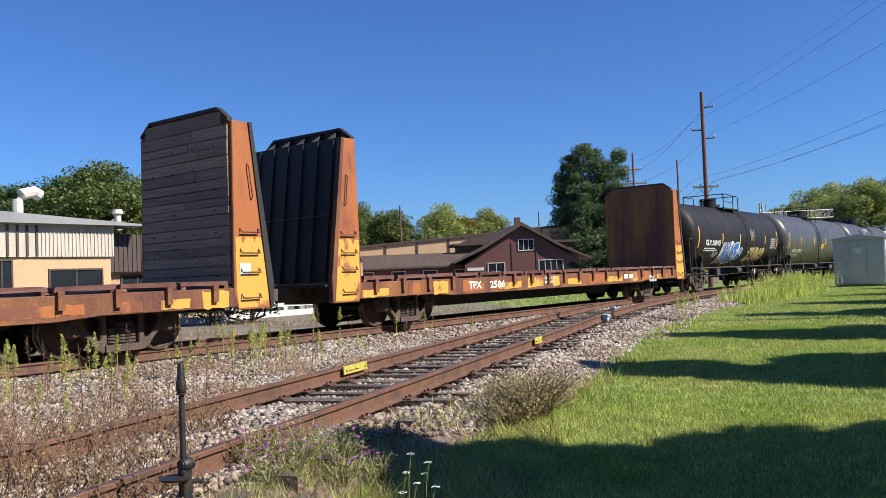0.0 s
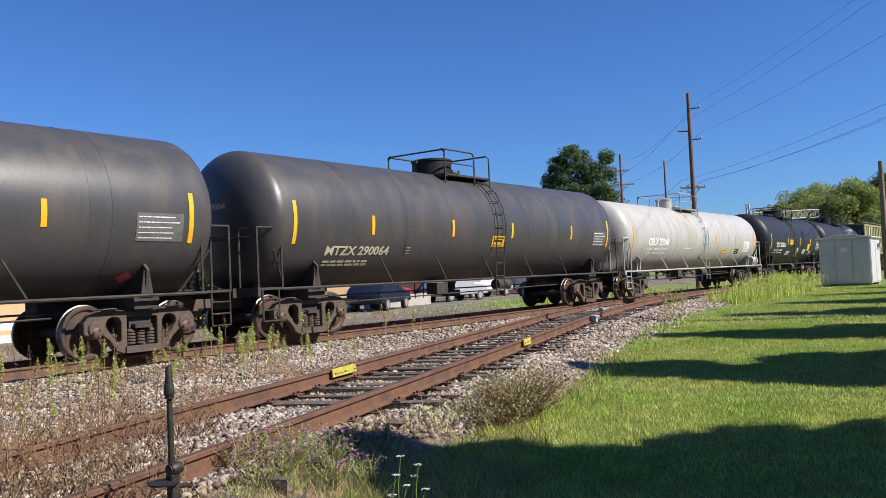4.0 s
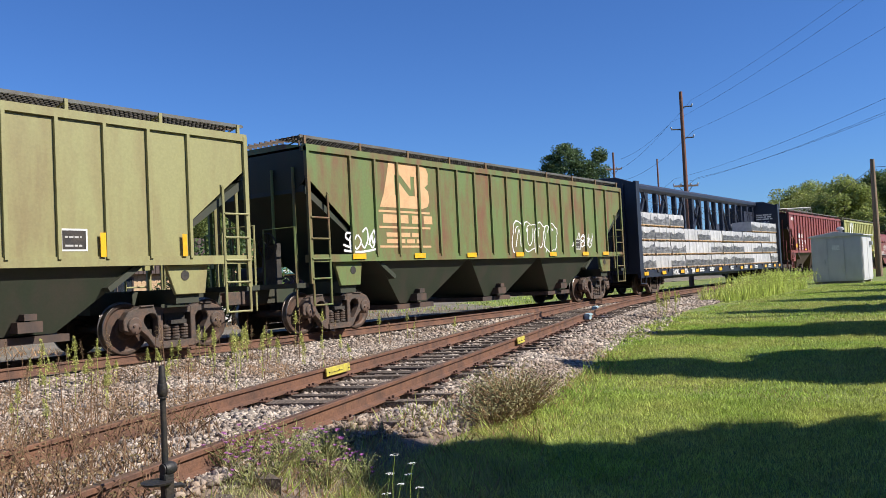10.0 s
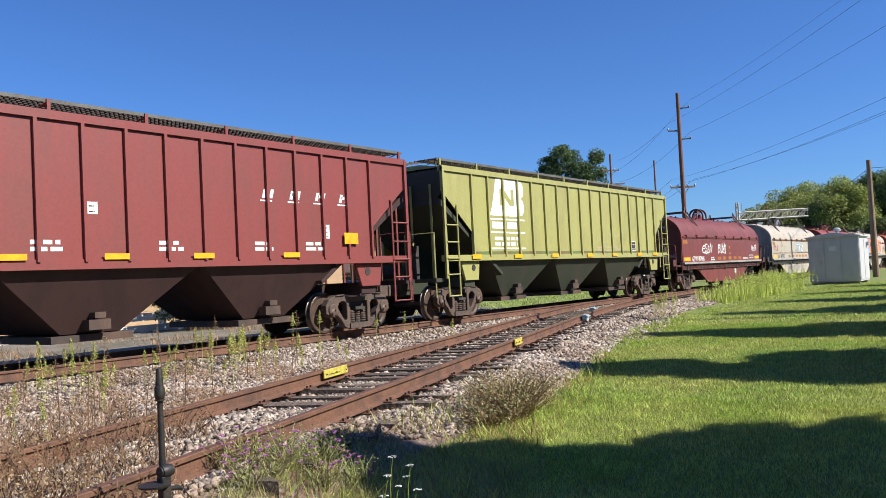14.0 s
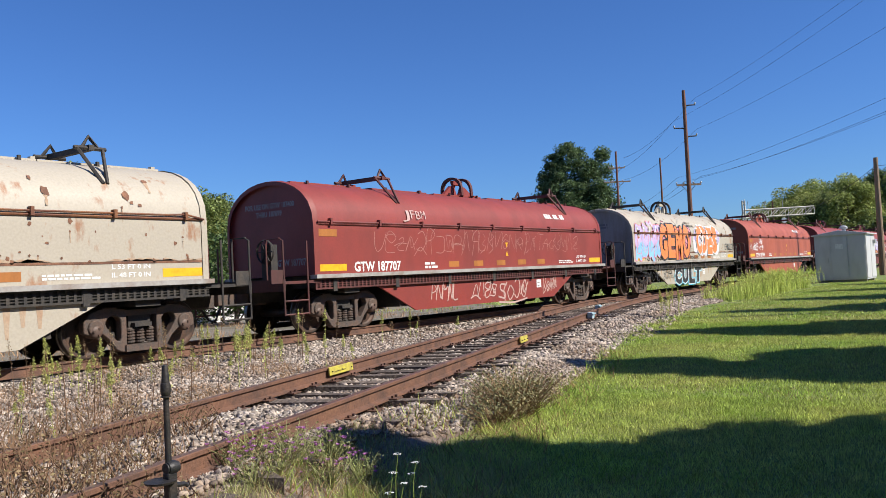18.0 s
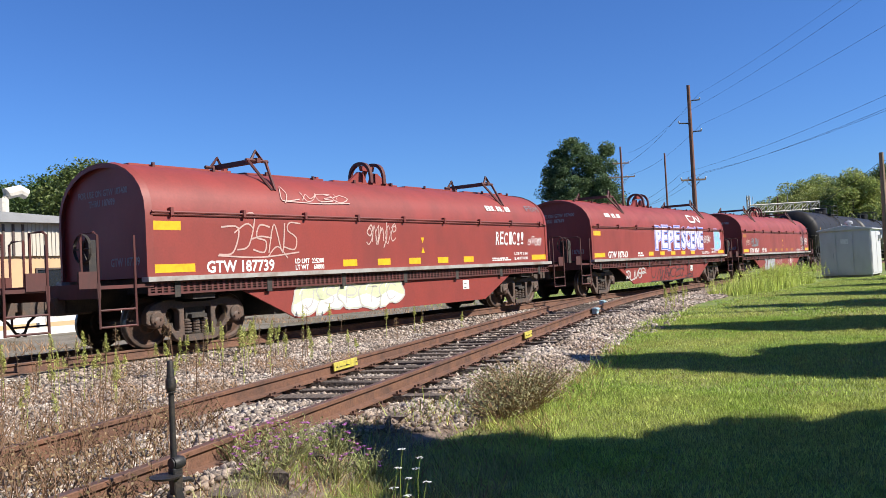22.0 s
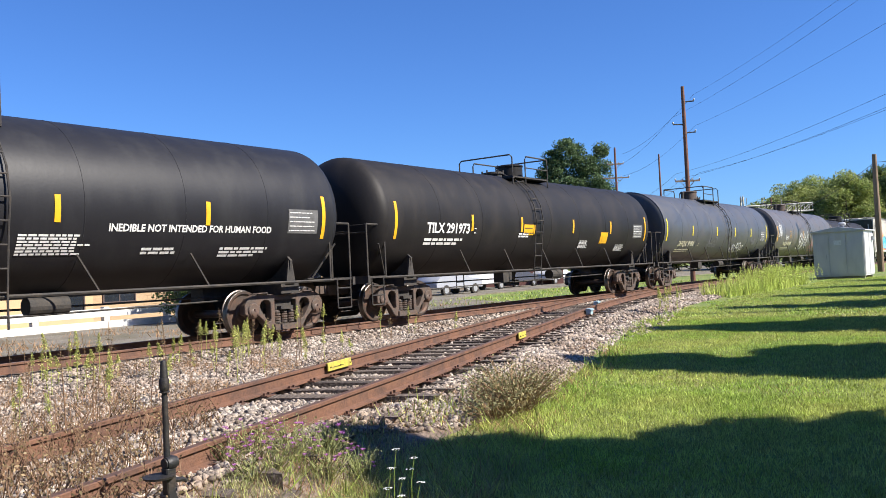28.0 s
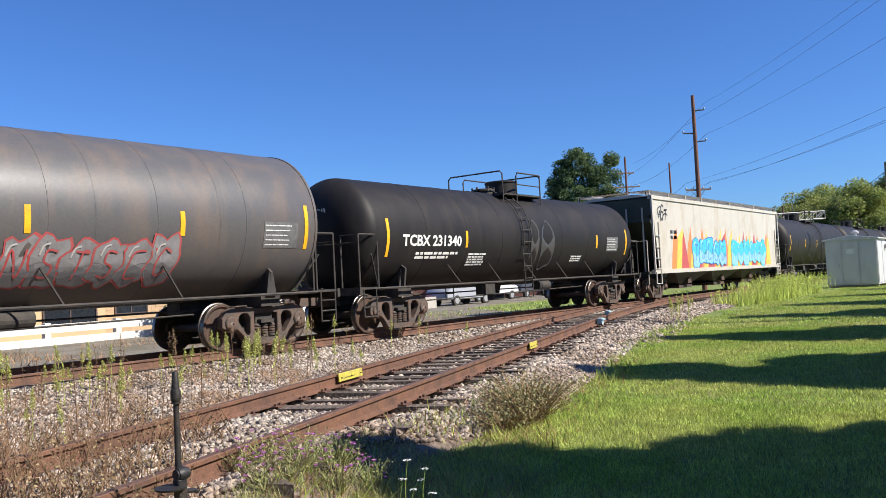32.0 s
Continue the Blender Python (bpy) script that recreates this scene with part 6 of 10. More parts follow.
def build_coils():
    s = flat_side(-1.40, 0.004)
    low = flat_side(-1.33, 0.004)
    W, Y = M_WHITE, M_YELLOW
    fade = paint("faded_orange_strip", (0.38, 0.14, 0.028), rough=0.6)

    dim = material("dulled_lettering", (0.34, 0.33, 0.33), (0.26, 0.25, 0.25), rough=0.7)

    def common(c, hl, num, strip=None, n=7, prefix="GTW"):
        strip = strip or fade
        lettering(c, f"{prefix} {num}", -hl + 1.25, 1.315, 0.22, s, W if prefix == "GTW" else M_DARK, 1.68)
        for k, (u, w) in enumerate([(-hl + 0.15, 0.85), (hl - 1.0, 0.85)] + [(-hl + 4.95 + (2 * hl - 7.2) * i / (n - 1), 0.46) for i in range(n - 2)]):
            panel(c, u, 1.34, w, 0.15, s, strip if k > 1 else Y, 0, name="reflective_strip")
        panel(c, -hl + 0.12, 2.1, 0.6, 0.16, s, strip, 0, name="reflective_strip")
        load = {"187669": ("224100", "61900"), "187739": ("225200", "60800")}.get(num)
        if load:
            lettering(c, "LD LMT  " + load[0], -hl + 3.5, 1.44, 0.10, s, W, 0.85)
            lettering(c, "LT WT    " + load[1], -hl + 3.5, 1.31, 0.10, s, W, 0.85)
        else:
            bars(c, -hl + 3.9, 1.42, 0.6, 2, 0.06, s, W if prefix == "GTW" else M_DARK, 3)
        bars(c, hl - 3.2, 1.4, 1.1, 2, 0.035, s, W, 4)
        lettering(c, "L 53 FT 0 IN", hl - 2.0, 1.5, 0.08, s, W, 0.75)
        lettering(c, "IL 48 FT 0 IN", hl - 2.0, 1.36, 0.08, s, W, 0.75)
        panel(c, hl - 4.6, 0.62, 0.28, 0.24, low, W, 2)
        bm = nb()
        for d in (-0.12, 0.12):
            fan(bm, s, [(0.75 - 0.07, 1.8 + d * 1.6), (0.75 + 0.07, 1.8 + d * 1.6), (0.75, 1.8 + d * 0.4)], 0, 0.002)
        part("jacking_mark", bm, Y, c)
        # end print
        def front(u, v, d=0.0):
            return (-hl + 0.095 - d, -u, v)
        if prefix == "GTW":
            lettering(c, "FOR USE ON GTW 187400", -0.85, 2.82, 0.12, front, dim, 1.6)
            lettering(c, "THRU 187699", -0.5, 2.64, 0.12, front, dim, 0.85)
            lettering(c, f"GTW {num}", 0.15, 1.5, 0.15, front, dim, 0.9)
        else:
            bars(c, -0.5, 2.75, 1.0, 2, 0.07, front, S_GHOST, 9)
            bars(c, -0.9, 1.6, 0.8, 1, 0.12, front, S_GHOST, 10)
        if prefix == "CN":
            rust_spots(c, hl, int(num))
            bm = nb()
            patch(bm, hood_side(0.006), -hl + 0.15, hl - 0.15, 1.585, 1.625, 12, 1)
            part("seam", bm, M_RUSTSPOT, c, "rusty seam along the hood")

    chalk = spray("spray_thin_white", (0.50, 0.34, 0.30))

    def web(c, u, v=2.62):
        bm = nb()
        for i in range(9):
            patch(bm, hood_side(), u + 0.145 * i, u + 0.145 * i + (0.11 if i not in (3, 6) else 0.03), 2.68, 2.68 + (0.15 if i not in (3, 6) else 0.03), 1, 1)
        part("web_address", bm, W, c, "white stencilled print")

    c = coil_car(232.1, 6.2, M_COILDK, "dark red coil car with patchy repainted hood")
    common(c, 6.2, "187045")
    tag(c, -3.5, 1.7, 1.4, 0.4, 4, s, S_WHITE, 0.05, 3)
    tag(c, -1.2, 1.7, 1.3, 0.5, 4, s, S_WHITE, 0.05, 4)
    tag(c, 4.7, 1.75, 0.9, 0.3, 6, s, S_WHITE, 0.03, 5)
    c = coil_car(247.35, 6.2, M_CREAM, "cream coil car with rust spots and a grey lip", M_CREAMEND, loop="yoke")
    common(c, 6.2, "187073", prefix="CN")
    word(c, "TKO", -0.05, 1.72, 1.75, 0.48, s, S_WHITE, S_BLACK, S_LBLUE, 0.12, 0.02, "white graffiti letters with light blue cloud")
    word(c, "RELIC", -5.85, 1.78, 1.15, 0.3, s, S_RED, None, None, 0.1, -0.004, "thin red graffiti letters")
    tag(c, -2.35, 0.42, 3.2, 0.45, 9, low, S_GHOST, 0.03, 7)
    tag(c, 1.15, 0.38, 0.9, 0.5, 5, low, S_GHOST, 0.02, 8)
    c = coil_car(263.47, 7.12, M_COIL, "brown-red coil car with white chalky graffiti scrawls")
    common(c, 7.12, "187707")
    web(c, 3.3)
    tag(c, -5.2, 1.75, 10.5, 0.5, 26, s, spray("spray_chalk", (0.42, 0.20, 0.165)), 0.015, 11)
    word(c, "JFBM", -3.95, 2.5, 0.88, 0.2, hood_side(), chalk, None, None, 0.06, -0.004, "thin white handwritten graffiti")
    tag(c, -2.95, 0.5, 1.2, 0.42, 5, low, chalk, 0.035, 12)
    tag(c, -1.05, 0.46, 1.2, 0.48, 4, low, chalk, 0.035, 13)
    tag(c, 0.3, 0.36, 1.6, 0.58, 4, low, chalk, 0.05, 14)
    tag(c, 2.85, 0.5, 0.9, 0.42, 4, low, chalk, 0.035, 15)
    c = coil_car(279.69, 6.27, M_CREAM, "cream coil car covered in orange and lilac graffiti", M_CREAMEND)
    common(c, 6.27, "187560", prefix="CN")
    hs = hood_side()
    mural(c, -6.05, 1.42, 2.55, 1.25, 4, hs, [S_PINK, S_LILAC, S_LBLUE, S_WHITE], 21, "lilac bubble-letter graffiti")
    mural(c, -3.75, 1.42, 3.7, 1.3, 4, hood_side(0.004), [S_BLACK, S_PINK, S_RED, S_BLACK], 22, "red cloud behind orange graffiti", halo=0.05)
    word(c, "GEMO", -3.68, 1.46, 3.6, 1.2, hood_side(0.024), S_ORANGE, S_BLACK, None, 0.05, 0.06, "big orange graffiti letters with black outline")
    mural(c, 0.6, 1.55, 3.35, 1.1, 4, hood_side(0.002), [S_WHITE, S_LILAC, S_WHITE, S_WHITE], 23, "pale lilac cloud behind orange graffiti")
    word(c, "CDES", 0.75, 1.66, 2.9, 1.0, hood_side(0.03), S_ORANGE, S_WHITE, None, 0.0, 0.075, "round orange graffiti letters")
    word(c, "CULT", -1.9, 0.34, 3.3, 0.64, low, S_BLACK, S_WHITE, S_CYAN, 0.1, 0.07, "black and white graffiti letters edged in blue")
    word(c, "CHILLEN", 4.8, 1.7, 1.35, 0.34, s, S_BLACK, None, None, 0.1, -0.006, "thin black handwritten graffiti")
    word(c, "MONSTER", -0.1, 1.31, 1.1, 0.17, s, S_BLACK, None, None, 0.1, 0.0, "small black handwritten graffiti")
    lettering(c, "FOR USE ON", -0.25, 2.80, 0.09, hs, M_DARK, 0.72)
    lettering(c, "S 3450 THRU 3430", -0.3, 2.66, 0.09, hs, M_DARK, 1.0)
    tag(c, -5.2, 0.5, 1.6, 0.35, 6, low, S_BLACK, 0.025, 25)
    tag(c, -3.2, 0.55, 1.2, 0.4, 5, low, S_BLACK, 0.03, 26)
    tag(c, -1.0, 1.6, 1.6, 0.5, 6, lambda u, v, d=0.0: (-6.16 - d, -u - 0.4, v + 0.3), S_BLACK, 0.04, 27)
    c = coil_car(295.83, 7.14, M_COIL2, "orange-red coil car with few white tags")
    common(c, 7.14, "187949")
    web(c, 2.85)
    tag(c, -6.48, 1.7, 1.0, 0.32, 5, s, S_WHITE, 0.05, 31)
    tag(c, -5.15, 1.72, 0.7, 0.3, 3, s, S_WHITE, 0.05, 32)
    tag(c, -5.2, 2.05, 0.6, 0.3, 3, s, S_WHITE, 0.05, 33)
    tag(c, -7.0, 1.74, 0.45, 0.26, 3, s, S_SILVER, 0.018, 34)
    c = coil_car(312.85, 7.12, M_COIL, "red coil car with a pale green graffiti piece low down")
    common(c, 7.12, "187739", Y)
    tag(c, -5.6, 1.7, 2.1, 0.6, 5, s, chalk, 0.03, 41)
    tag(c, -1.4, 1.85, 1.1, 0.4, 5, s, chalk, 0.03, 42)
    tag(c, -3.8, 2.68, 2.0, 0.25, 4, hood_side(), chalk, 0.018, 46)
    mural(c, -3.6, 0.4, 3.45, 0.6, 5, low, [S_SILVER, S_GREEN, S_WHITE, S_WHITE], 43, "pale green bubble-letter graffiti")
    word(c, "RECIC!!", 4.1, 1.8, 1.55, 0.38, s, S_WHITE, None, None, 0.12, 0.01, "bold white handwritten graffiti")
    web(c, 3.87)
    word(c, "FBM", 6.05, 2.72, 0.8, 0.2, hood_side(), S_GHOST, None, None, 0.0, -0.006, "faint grey handwritten graffiti")
    tag(c, 5.9, 1.78, 0.8, 0.22, 4, s, S_WHITE, 0.02, 45)
    c = coil_car(330.2, 7.12, M_COIL, "red coil car with white and blue bubble graffiti")
    common(c, 7.12, "187613", Y)
    web(c, -5.75)
    pale = spray("spray_pale_lilac", (0.62, 0.58, 0.62), (0.45, 0.38, 0.46))
    word(c, "PEPE", -1.5, 1.66, 2.7, 0.8, s, pale, S_BLUE, S_LILAC, 0.06, 0.05, "white and blue bubble-letter graffiti")
    word(c, "SCENE", 1.4, 1.66, 2.7, 0.78, s, pale, S_BLUE, S_LILAC, 0.06, 0.05, "white and blue bubble-letter graffiti")
    word(c, "B", 5.65, 1.6, 0.95, 0.8, s, S_LBLUE, S_SILVER, S_LILAC, 0.0, 0.05, "light blue graffiti letter")
    tag(c, 4.2, 1.85, 0.9, 0.3, 4, s, S_WHITE, 0.025, 54)
    tag(c, -4.3, 0.5, 1.8, 0.35, 5, low, S_SILVER, 0.06, 55)
    tag(c, -1.9, 0.4, 4.6, 0.55, 9, low, S_BLACK, 0.04, 56)
    bm = nb()
    stroke(bm, hood_side(0.02), smooth_line([(3.3, 2.95), (2.85, 2.97), (2.7, 2.85), (2.72, 2.7), (3.0, 2.66), (3.35, 2.68), (3.5, 2.8), (3.62, 2.95), (3.75, 2.85), (3.85, 2.72), (4.0, 2.7), (4.12, 2.85), (4.2, 2.98)]), 0.08, 0, 0.0)
    part("painted_emblem", bm, W, c, "white painted line emblem")
    c = coil_car(347.35, 7.1, M_COIL, "red coil car with small tags and silver graffiti")
    common(c, 7.1, "187669")
    word(c, "ZEND", -3.0, 0.42, 2.1, 0.62, low, spray("spray_dull_silver", (0.33, 0.33, 0.34), (0.40, 0.42, 0.45)), S_GHOST, None, 0.12, 0.09, "silver graffiti letters with a thin dark outline")
    tag(c, 5.0, 1.75, 0.9, 0.4, 4, s, S_SILVER, 0.03, 62)
    tag(c, 5.9, 1.72, 0.8, 0.4, 3, s, S_WHITE, 0.03, 63)
    tag(c, -5.5, 1.72, 1.2, 0.34, 4, s, S_GHOST, 0.07, 64)
    tag(c, -6.5, 1.72, 0.75, 0.26, 4, s, chalk, 0.03, 65)
    tag(c, -0.6, 0.6, 1.2, 0.3, 5, low, chalk, 0.025, 66)
    tag(c, 2.0, 0.6, 1.2, 0.3, 5, low, chalk, 0.025, 67)


# ---- bulkhead flat cars and the lumber car ----
M_SOOT = paint("sooty_steel", (0.020, 0.018, 0.018), (0.034, 0.027, 0.024), rough=0.7, amount=0.35, bump=0.2)


def bulkhead(car, x, s, inner):
    """End wall of a flat car. x: its face to the load; s: which way is outward; inner: material of that face."""
    top, shoulder = 4.50, 4.26
    out = [(-1.42, 1.12), (-1.42, shoulder), (-1.08, top), (1.08, top), (1.42, shoulder), (1.42, 1.12)]
    bm = nb()
    if inner is M_PLANK:
        prism(bm, out, x + s * 0.03, x + s * 0.08, "x")
        wall = part("bulkhead", bm, M_RUST, car, "timber-faced end wall")
        z = 1.14
        rng = random.Random(4)
        while z < 4.42:
            h = min(rng.uniform(0.16, 0.24), 4.46 - z)
            w = 1.40 if z + h < shoulder else 1.40 - (z + h - shoulder) * 1.05
            cuts = [-w, rng.uniform(-0.5, 0.5), w] if rng.random() < 0.6 else [-w, w]
            for a, b in zip(cuts, cuts[1:]):
                bm = nb()
                box(bm, -0.03, 0.03, a + 0.004, b - 0.004, 0, h - 0.012)
                for v in bm.verts:
                    v.co.x += rng.uniform(-0.008, 0.008)
                    v.co.z += rng.uniform(-0.006, 0.006)
                part("plank", bm, M_PLANK, wall, m=Matrix.Translation((x, 0, z)))
            z += h
        for y in (-1.0, -0.33, 0.33, 1.0):
            bm = nb()
            k = 1.3
            while k < 4.2:
                lathe(bm, [(x - s * 0.045, 0.018), (x - s * 0.03, 0.018)], "x", 6, centre=(0, y, k))
                k += 0.42
            part("bolt_row", bm, M_SOOT, wall)
    else:
        prism(bm, out, x, x + s * 0.06, "x")
        wall = part("bulkhead", bm, inner, car, "rusted steel end wall")
    # sloping back: dark plate between proud upright ribs
    def back(z):
        return 0.80 - (z - 1.1) * (0.40 / 3.2)
    bm = nb()
    prism(bm, [(x + s * (back(1.1) - 0.06), 1.1), (x + s * back(1.1), 1.1), (x + s * back(4.28), 4.28), (x + s * (back(4.28) - 0.06), 4.28)], -1.41, 1.41)
    part("back_plate", bm, M_SOOT, car, "dark steel outer plate")
    for y in (-1.2, -0.72, -0.24, 0.24, 0.72, 1.2):
        bm = nb()
        prism(bm, [(x + s * back(1.1), 1.1), (x + s * (back(1.1) + 0.07), 1.1), (x + s * (back(4.24) + 0.04), 4.24), (x + s * back(4.24), 4.24)], y - 0.04, y + 0.04)
        part("back_rib", bm, M_SOOT, car)
    # cap with gusset ribs
    bm = nb()
    prism(bm, [(-1.42, shoulder), (-1.08, top), (1.08, top), (1.42, shoulder), (1.42, shoulder + 0.06), (1.1, top + 0.06), (-1.1, top + 0.06), (-1.42, shoulder + 0.06)], x - s * 0.02, x + s * 0.10, "x")
    part("cap", bm, M_SOOT, car, "dark steel cap")
    for y in (-1.0, -0.5, 0.0, 0.5, 1.0):
        bm = nb()
        prism(bm, [(x + s * 0.06, top), (x + s * back(4.28), 4.28), (x + s * 0.06, 4.26)], y - 0.02, y + 0.02)
        part("cap_gusset", bm, M_SOOT, car)
    for z in (1.5, 1.95, 2.4, 2.85):
        bm = nb()
        o = x + s * (back(z) + 0.08)
        pipe(bm, [(o - s * 0.06, -1.36, z), (o, -1.34, z), (o, -0.92, z), (o - s * 0.06, -0.9, z)], 0.014, 5)
        part("grab_iron", bm, M_SOOT, car)
    bm = nb()
    o = x + s * (back(2.5) + 0.09)
    pipe(bm, [(o, -1.3, 2.55), (o, 1.3, 2.55)], 0.014, 5)
    part("tie_rod", bm, M_STEEL, car)
    bm = nb()
    box(bm, min(x + s * 0.8, x + s * 1.02), max(x + s * 0.8, x + s * 1.02), -1.4, 1.4, 1.0, 1.05)
    part("end_step", bm, M_SOOT, car)
    for w in (-1, 1):
        bm = nb()
        prism(bm, [(x - s * 0.03, 0.98), (x + s * 0.06, 0.64), (x + s * 0.90, 0.64), (x + s * 0.90, 1.2), (x + s * 0.47, shoulder), (x + s * 0.03, shoulder)], w * 1.42, w * 1.49)
        cheek = part("bulkhead_cheek", bevelled(bm, 0.012), M_CHEEK, car, "faded orange painted side panel")
        bm = nb()
        prism(bm, [(x + s * 0.84, 0.66), (x + s * 0.92, 0.66), (x + s * 0.92, 1.2), (x + s * 0.49, shoulder), (x + s * 0.41, shoulder)], w * 1.40, w * 1.52)
        part("cheek_flange", bm, M_SOOT if s > 0 else M_RUST, cheek)
        bm = nb()
        rng = random.Random(int(x * 7) + w)
        edge = [(x + s * (0.03 + 0.62 * k / 15), 2.02 - 0.10 * (k in (4, 5, 11)) + rng.uniform(-0.022, 0.022)) for k in range(16)]
        prism(bm, [(x + s * 0.07, 0.68), (x + s * 0.03, 1.0)] + edge + [(x + s * 0.80, 1.2), (x + s * 0.80, 0.68)], w * 1.49, w * 1.494)
        part("yellow_patch", bm, M_YELLOWFLAT, cheek, "peeling yellow paint")
        for z in (0.86, 1.35, 1.72, 2.12):
            bm = nb()
            x_a, x_b = x + s * 0.14, x + s * 0.58
            pipe(bm, [(x_a, w * 1.49, z + 0.08), (x_a, w * 1.55, z), (x_b, w * 1.55, z), (x_b, w * 1.49, z + 0.08)], 0.016, 5)
            part("grab_iron", bm, M_RUST, cheek)
        bm = nb()
        pipe(bm, [(x + s * 0.44, w * 1.49, 2.75), (x + s * 0.44, w * 1.54, 2.8), (x + s * 0.36, w * 1.54, 3.4), (x + s * 0.36, w * 1.49, 3.45)], 0.014, 5)
        part("grab_iron", bm, M_RUST, cheek)


M_CHEEK = paint("cheek_orange", (0.36, 0.115, 0.032), (0.21, 0.064, 0.032), rough=0.65, amount=0.32, streak=0.35, sharp=0.1)
M_RISER = paint("maroon_riser", (0.115, 0.045, 0.038), (0.17, 0.075, 0.05), rough=0.75, amount=0.4, bump=0.2)


def flat_car(x0, label, inner_l, inner_r, seed):
    half = 10.22
    car = car_base(label, "flat car", x0, "bulkhead flat cars of the train")
    add_trucks(car, (-7.2, 7.2), x0)
    couplers(car, half, half + 0.62)
    rng = random.Random(seed)
    bm = nb()
    box(bm, -half, half, -1.40, 1.40, 0.98, 1.06)
    box(bm, -half + 0.3, half - 0.3, -0.35, 0.35, 0.62, 1.0)
    prism(bm, [(-6.0, 0.7), (-5.0, 0.34), (5.0, 0.34), (6.0, 0.7)], -0.4, 0.4)
    for k in range(13):
        x = -half + 0.6 + (2 * half - 1.2) * k / 12
        box(bm, x - 0.06, x + 0.06, -1.4, 1.4, 0.75, 1.0)
    part("underframe", bm, M_DARK, car)
    for w in (-1, 1):
        bm = nb()
        y0, y1 = sorted((w * 1.40, w * 1.48))
        prism(bm, [(-half, 1.06), (-half, 0.70), (-6.6, 0.70), (-5.8, 0.64), (5.8, 0.64), (6.6, 0.70), (half, 0.70), (half, 1.06)], y0, y1)
        sill = part("side_sill", bevelled(bm, 0.01), M_RUST, car, "rusty side sill with orange and yellow patches")
        x = -half + 0.95
        while x < half - 1.2:
            bm = nb()
            lw = rng.choice((0.45, 0.6, 0.9, 1.2))
            yo = w * 1.482
            z0, z1 = (0.68, 1.03) if rng.random() < 0.6 else (0.7, 0.92)
            top = [(x + lw * k / 5, z1 - rng.uniform(0.0, 0.035)) for k in range(6)]
            bot = [(x + lw * k / 5, z0 + rng.uniform(0.0, 0.05)) for k in range(5, -1, -1)]
            prism(bm, [(px + rng.uniform(-0.02, 0.02), pz) for px, pz in top + bot], yo, yo + w * 0.003)
            part("paint_patch", bm, rng.choice([M_YELLOWFLAT, M_CHEEK, M_YELLOWFLAT, M_ORANGE, M_CHEEK]), sill)
            x += lw + rng.uniform(0.02, 0.75)
        # stake pockets
        bm = nb()
        box(bm, -0.055, 0.055, 0, 0.07, -0.2, 0.1)
        bevelled(bm, 0.01)
        me = bpy.data.meshes.new("stake_pocket")
        bm.to_mesh(me)
        bm.free()
        me.materials.append(M_RUST)
        for k in range(19):
            x = -half + 1.4 + (2 * half - 2.8) * k / 18
            if -5.3 < x < -3.3 or 4.3 < x < 5.4:
                continue
            place("stake_pocket", me, car, m=Matrix.Translation((x, w * 1.48 if w > 0 else -1.55, 1.02)))
    # timber deck risers
    for k in range(16):
        x = -half + 1.0 + (2 * half - 2.0) * (k + 0.5) / 16
        bm = nb()
        box(bm, -0.53, 0.53, -1.46, -1.22, 0.05, 0.13)
        box(bm, -0.53, 0.53, 1.22, 1.46, 0.05, 0.13)
        box(bm, -0.53, -0.42, -1.46, 1.46, 0, 0.05)
        box(bm, 0.42, 0.53, -1.46, 1.46, 0, 0.05)
        for v in bm.verts:
            v.co += Vector((rng.uniform(-0.02, 0.02), rng.uniform(-0.02, 0.02), rng.uniform(-0.012, 0.012)))
        part("deck_riser", bevelled(bm, 0.015), M_RISER, car, m=Matrix.Translation((x, 0, 1.07)))
    bulkhead(car, -half + 0.91, -1, inner_l)
    bulkhead(car, half - 0.91, 1, inner_r)
    return car


def build_flats():
    low = flat_side(-1.485, 0.002)
    c = flat_car(22.0, "orange bulkhead flat car, empty, with rusted end walls", M_SOOT, M_RUSTWALL, 5)
    lettering(c, "TPX", -5.15, 0.78, 0.19, low, M_WHITE, 0.6)
    lettering(c, "2506", -4.15, 0.77, 0.19, low, M_WHITE, 0.75)
    bars(c, 4.4, 0.8, 0.9, 1, 0.15, low, M_WHITE, 7, name="car_mark")
    bars(c, 6.6, 0.78, 0.7, 2, 0.09, low, M_WHITE, 8)
    bars(c, -1.2, 0.92, 0.8, 2, 0.08, low, S_SILVER, 9)
    c = flat_car(-0.10, "orange bulkhead flat car with a plank-faced end wall", M_PLANK, M_PLANK, 9)
    panel(c, 9.42, 1.3, 0.26, 0.22, flat_side(-1.5, 0.004), M_WHITE, 0)
    # red and green arrow mark
    bm = nb()
    for k, m in enumerate((0, 1)):
        stroke(bm, low, [(4.4 + 0.25 * k, 0.72), (4.65 + 0.25 * k, 0.86), (4.4 + 0.25 * k, 1.0)], 0.08, k, 0.004)
    part("arrow_mark", bm, [S_GREEN, S_RED], c)


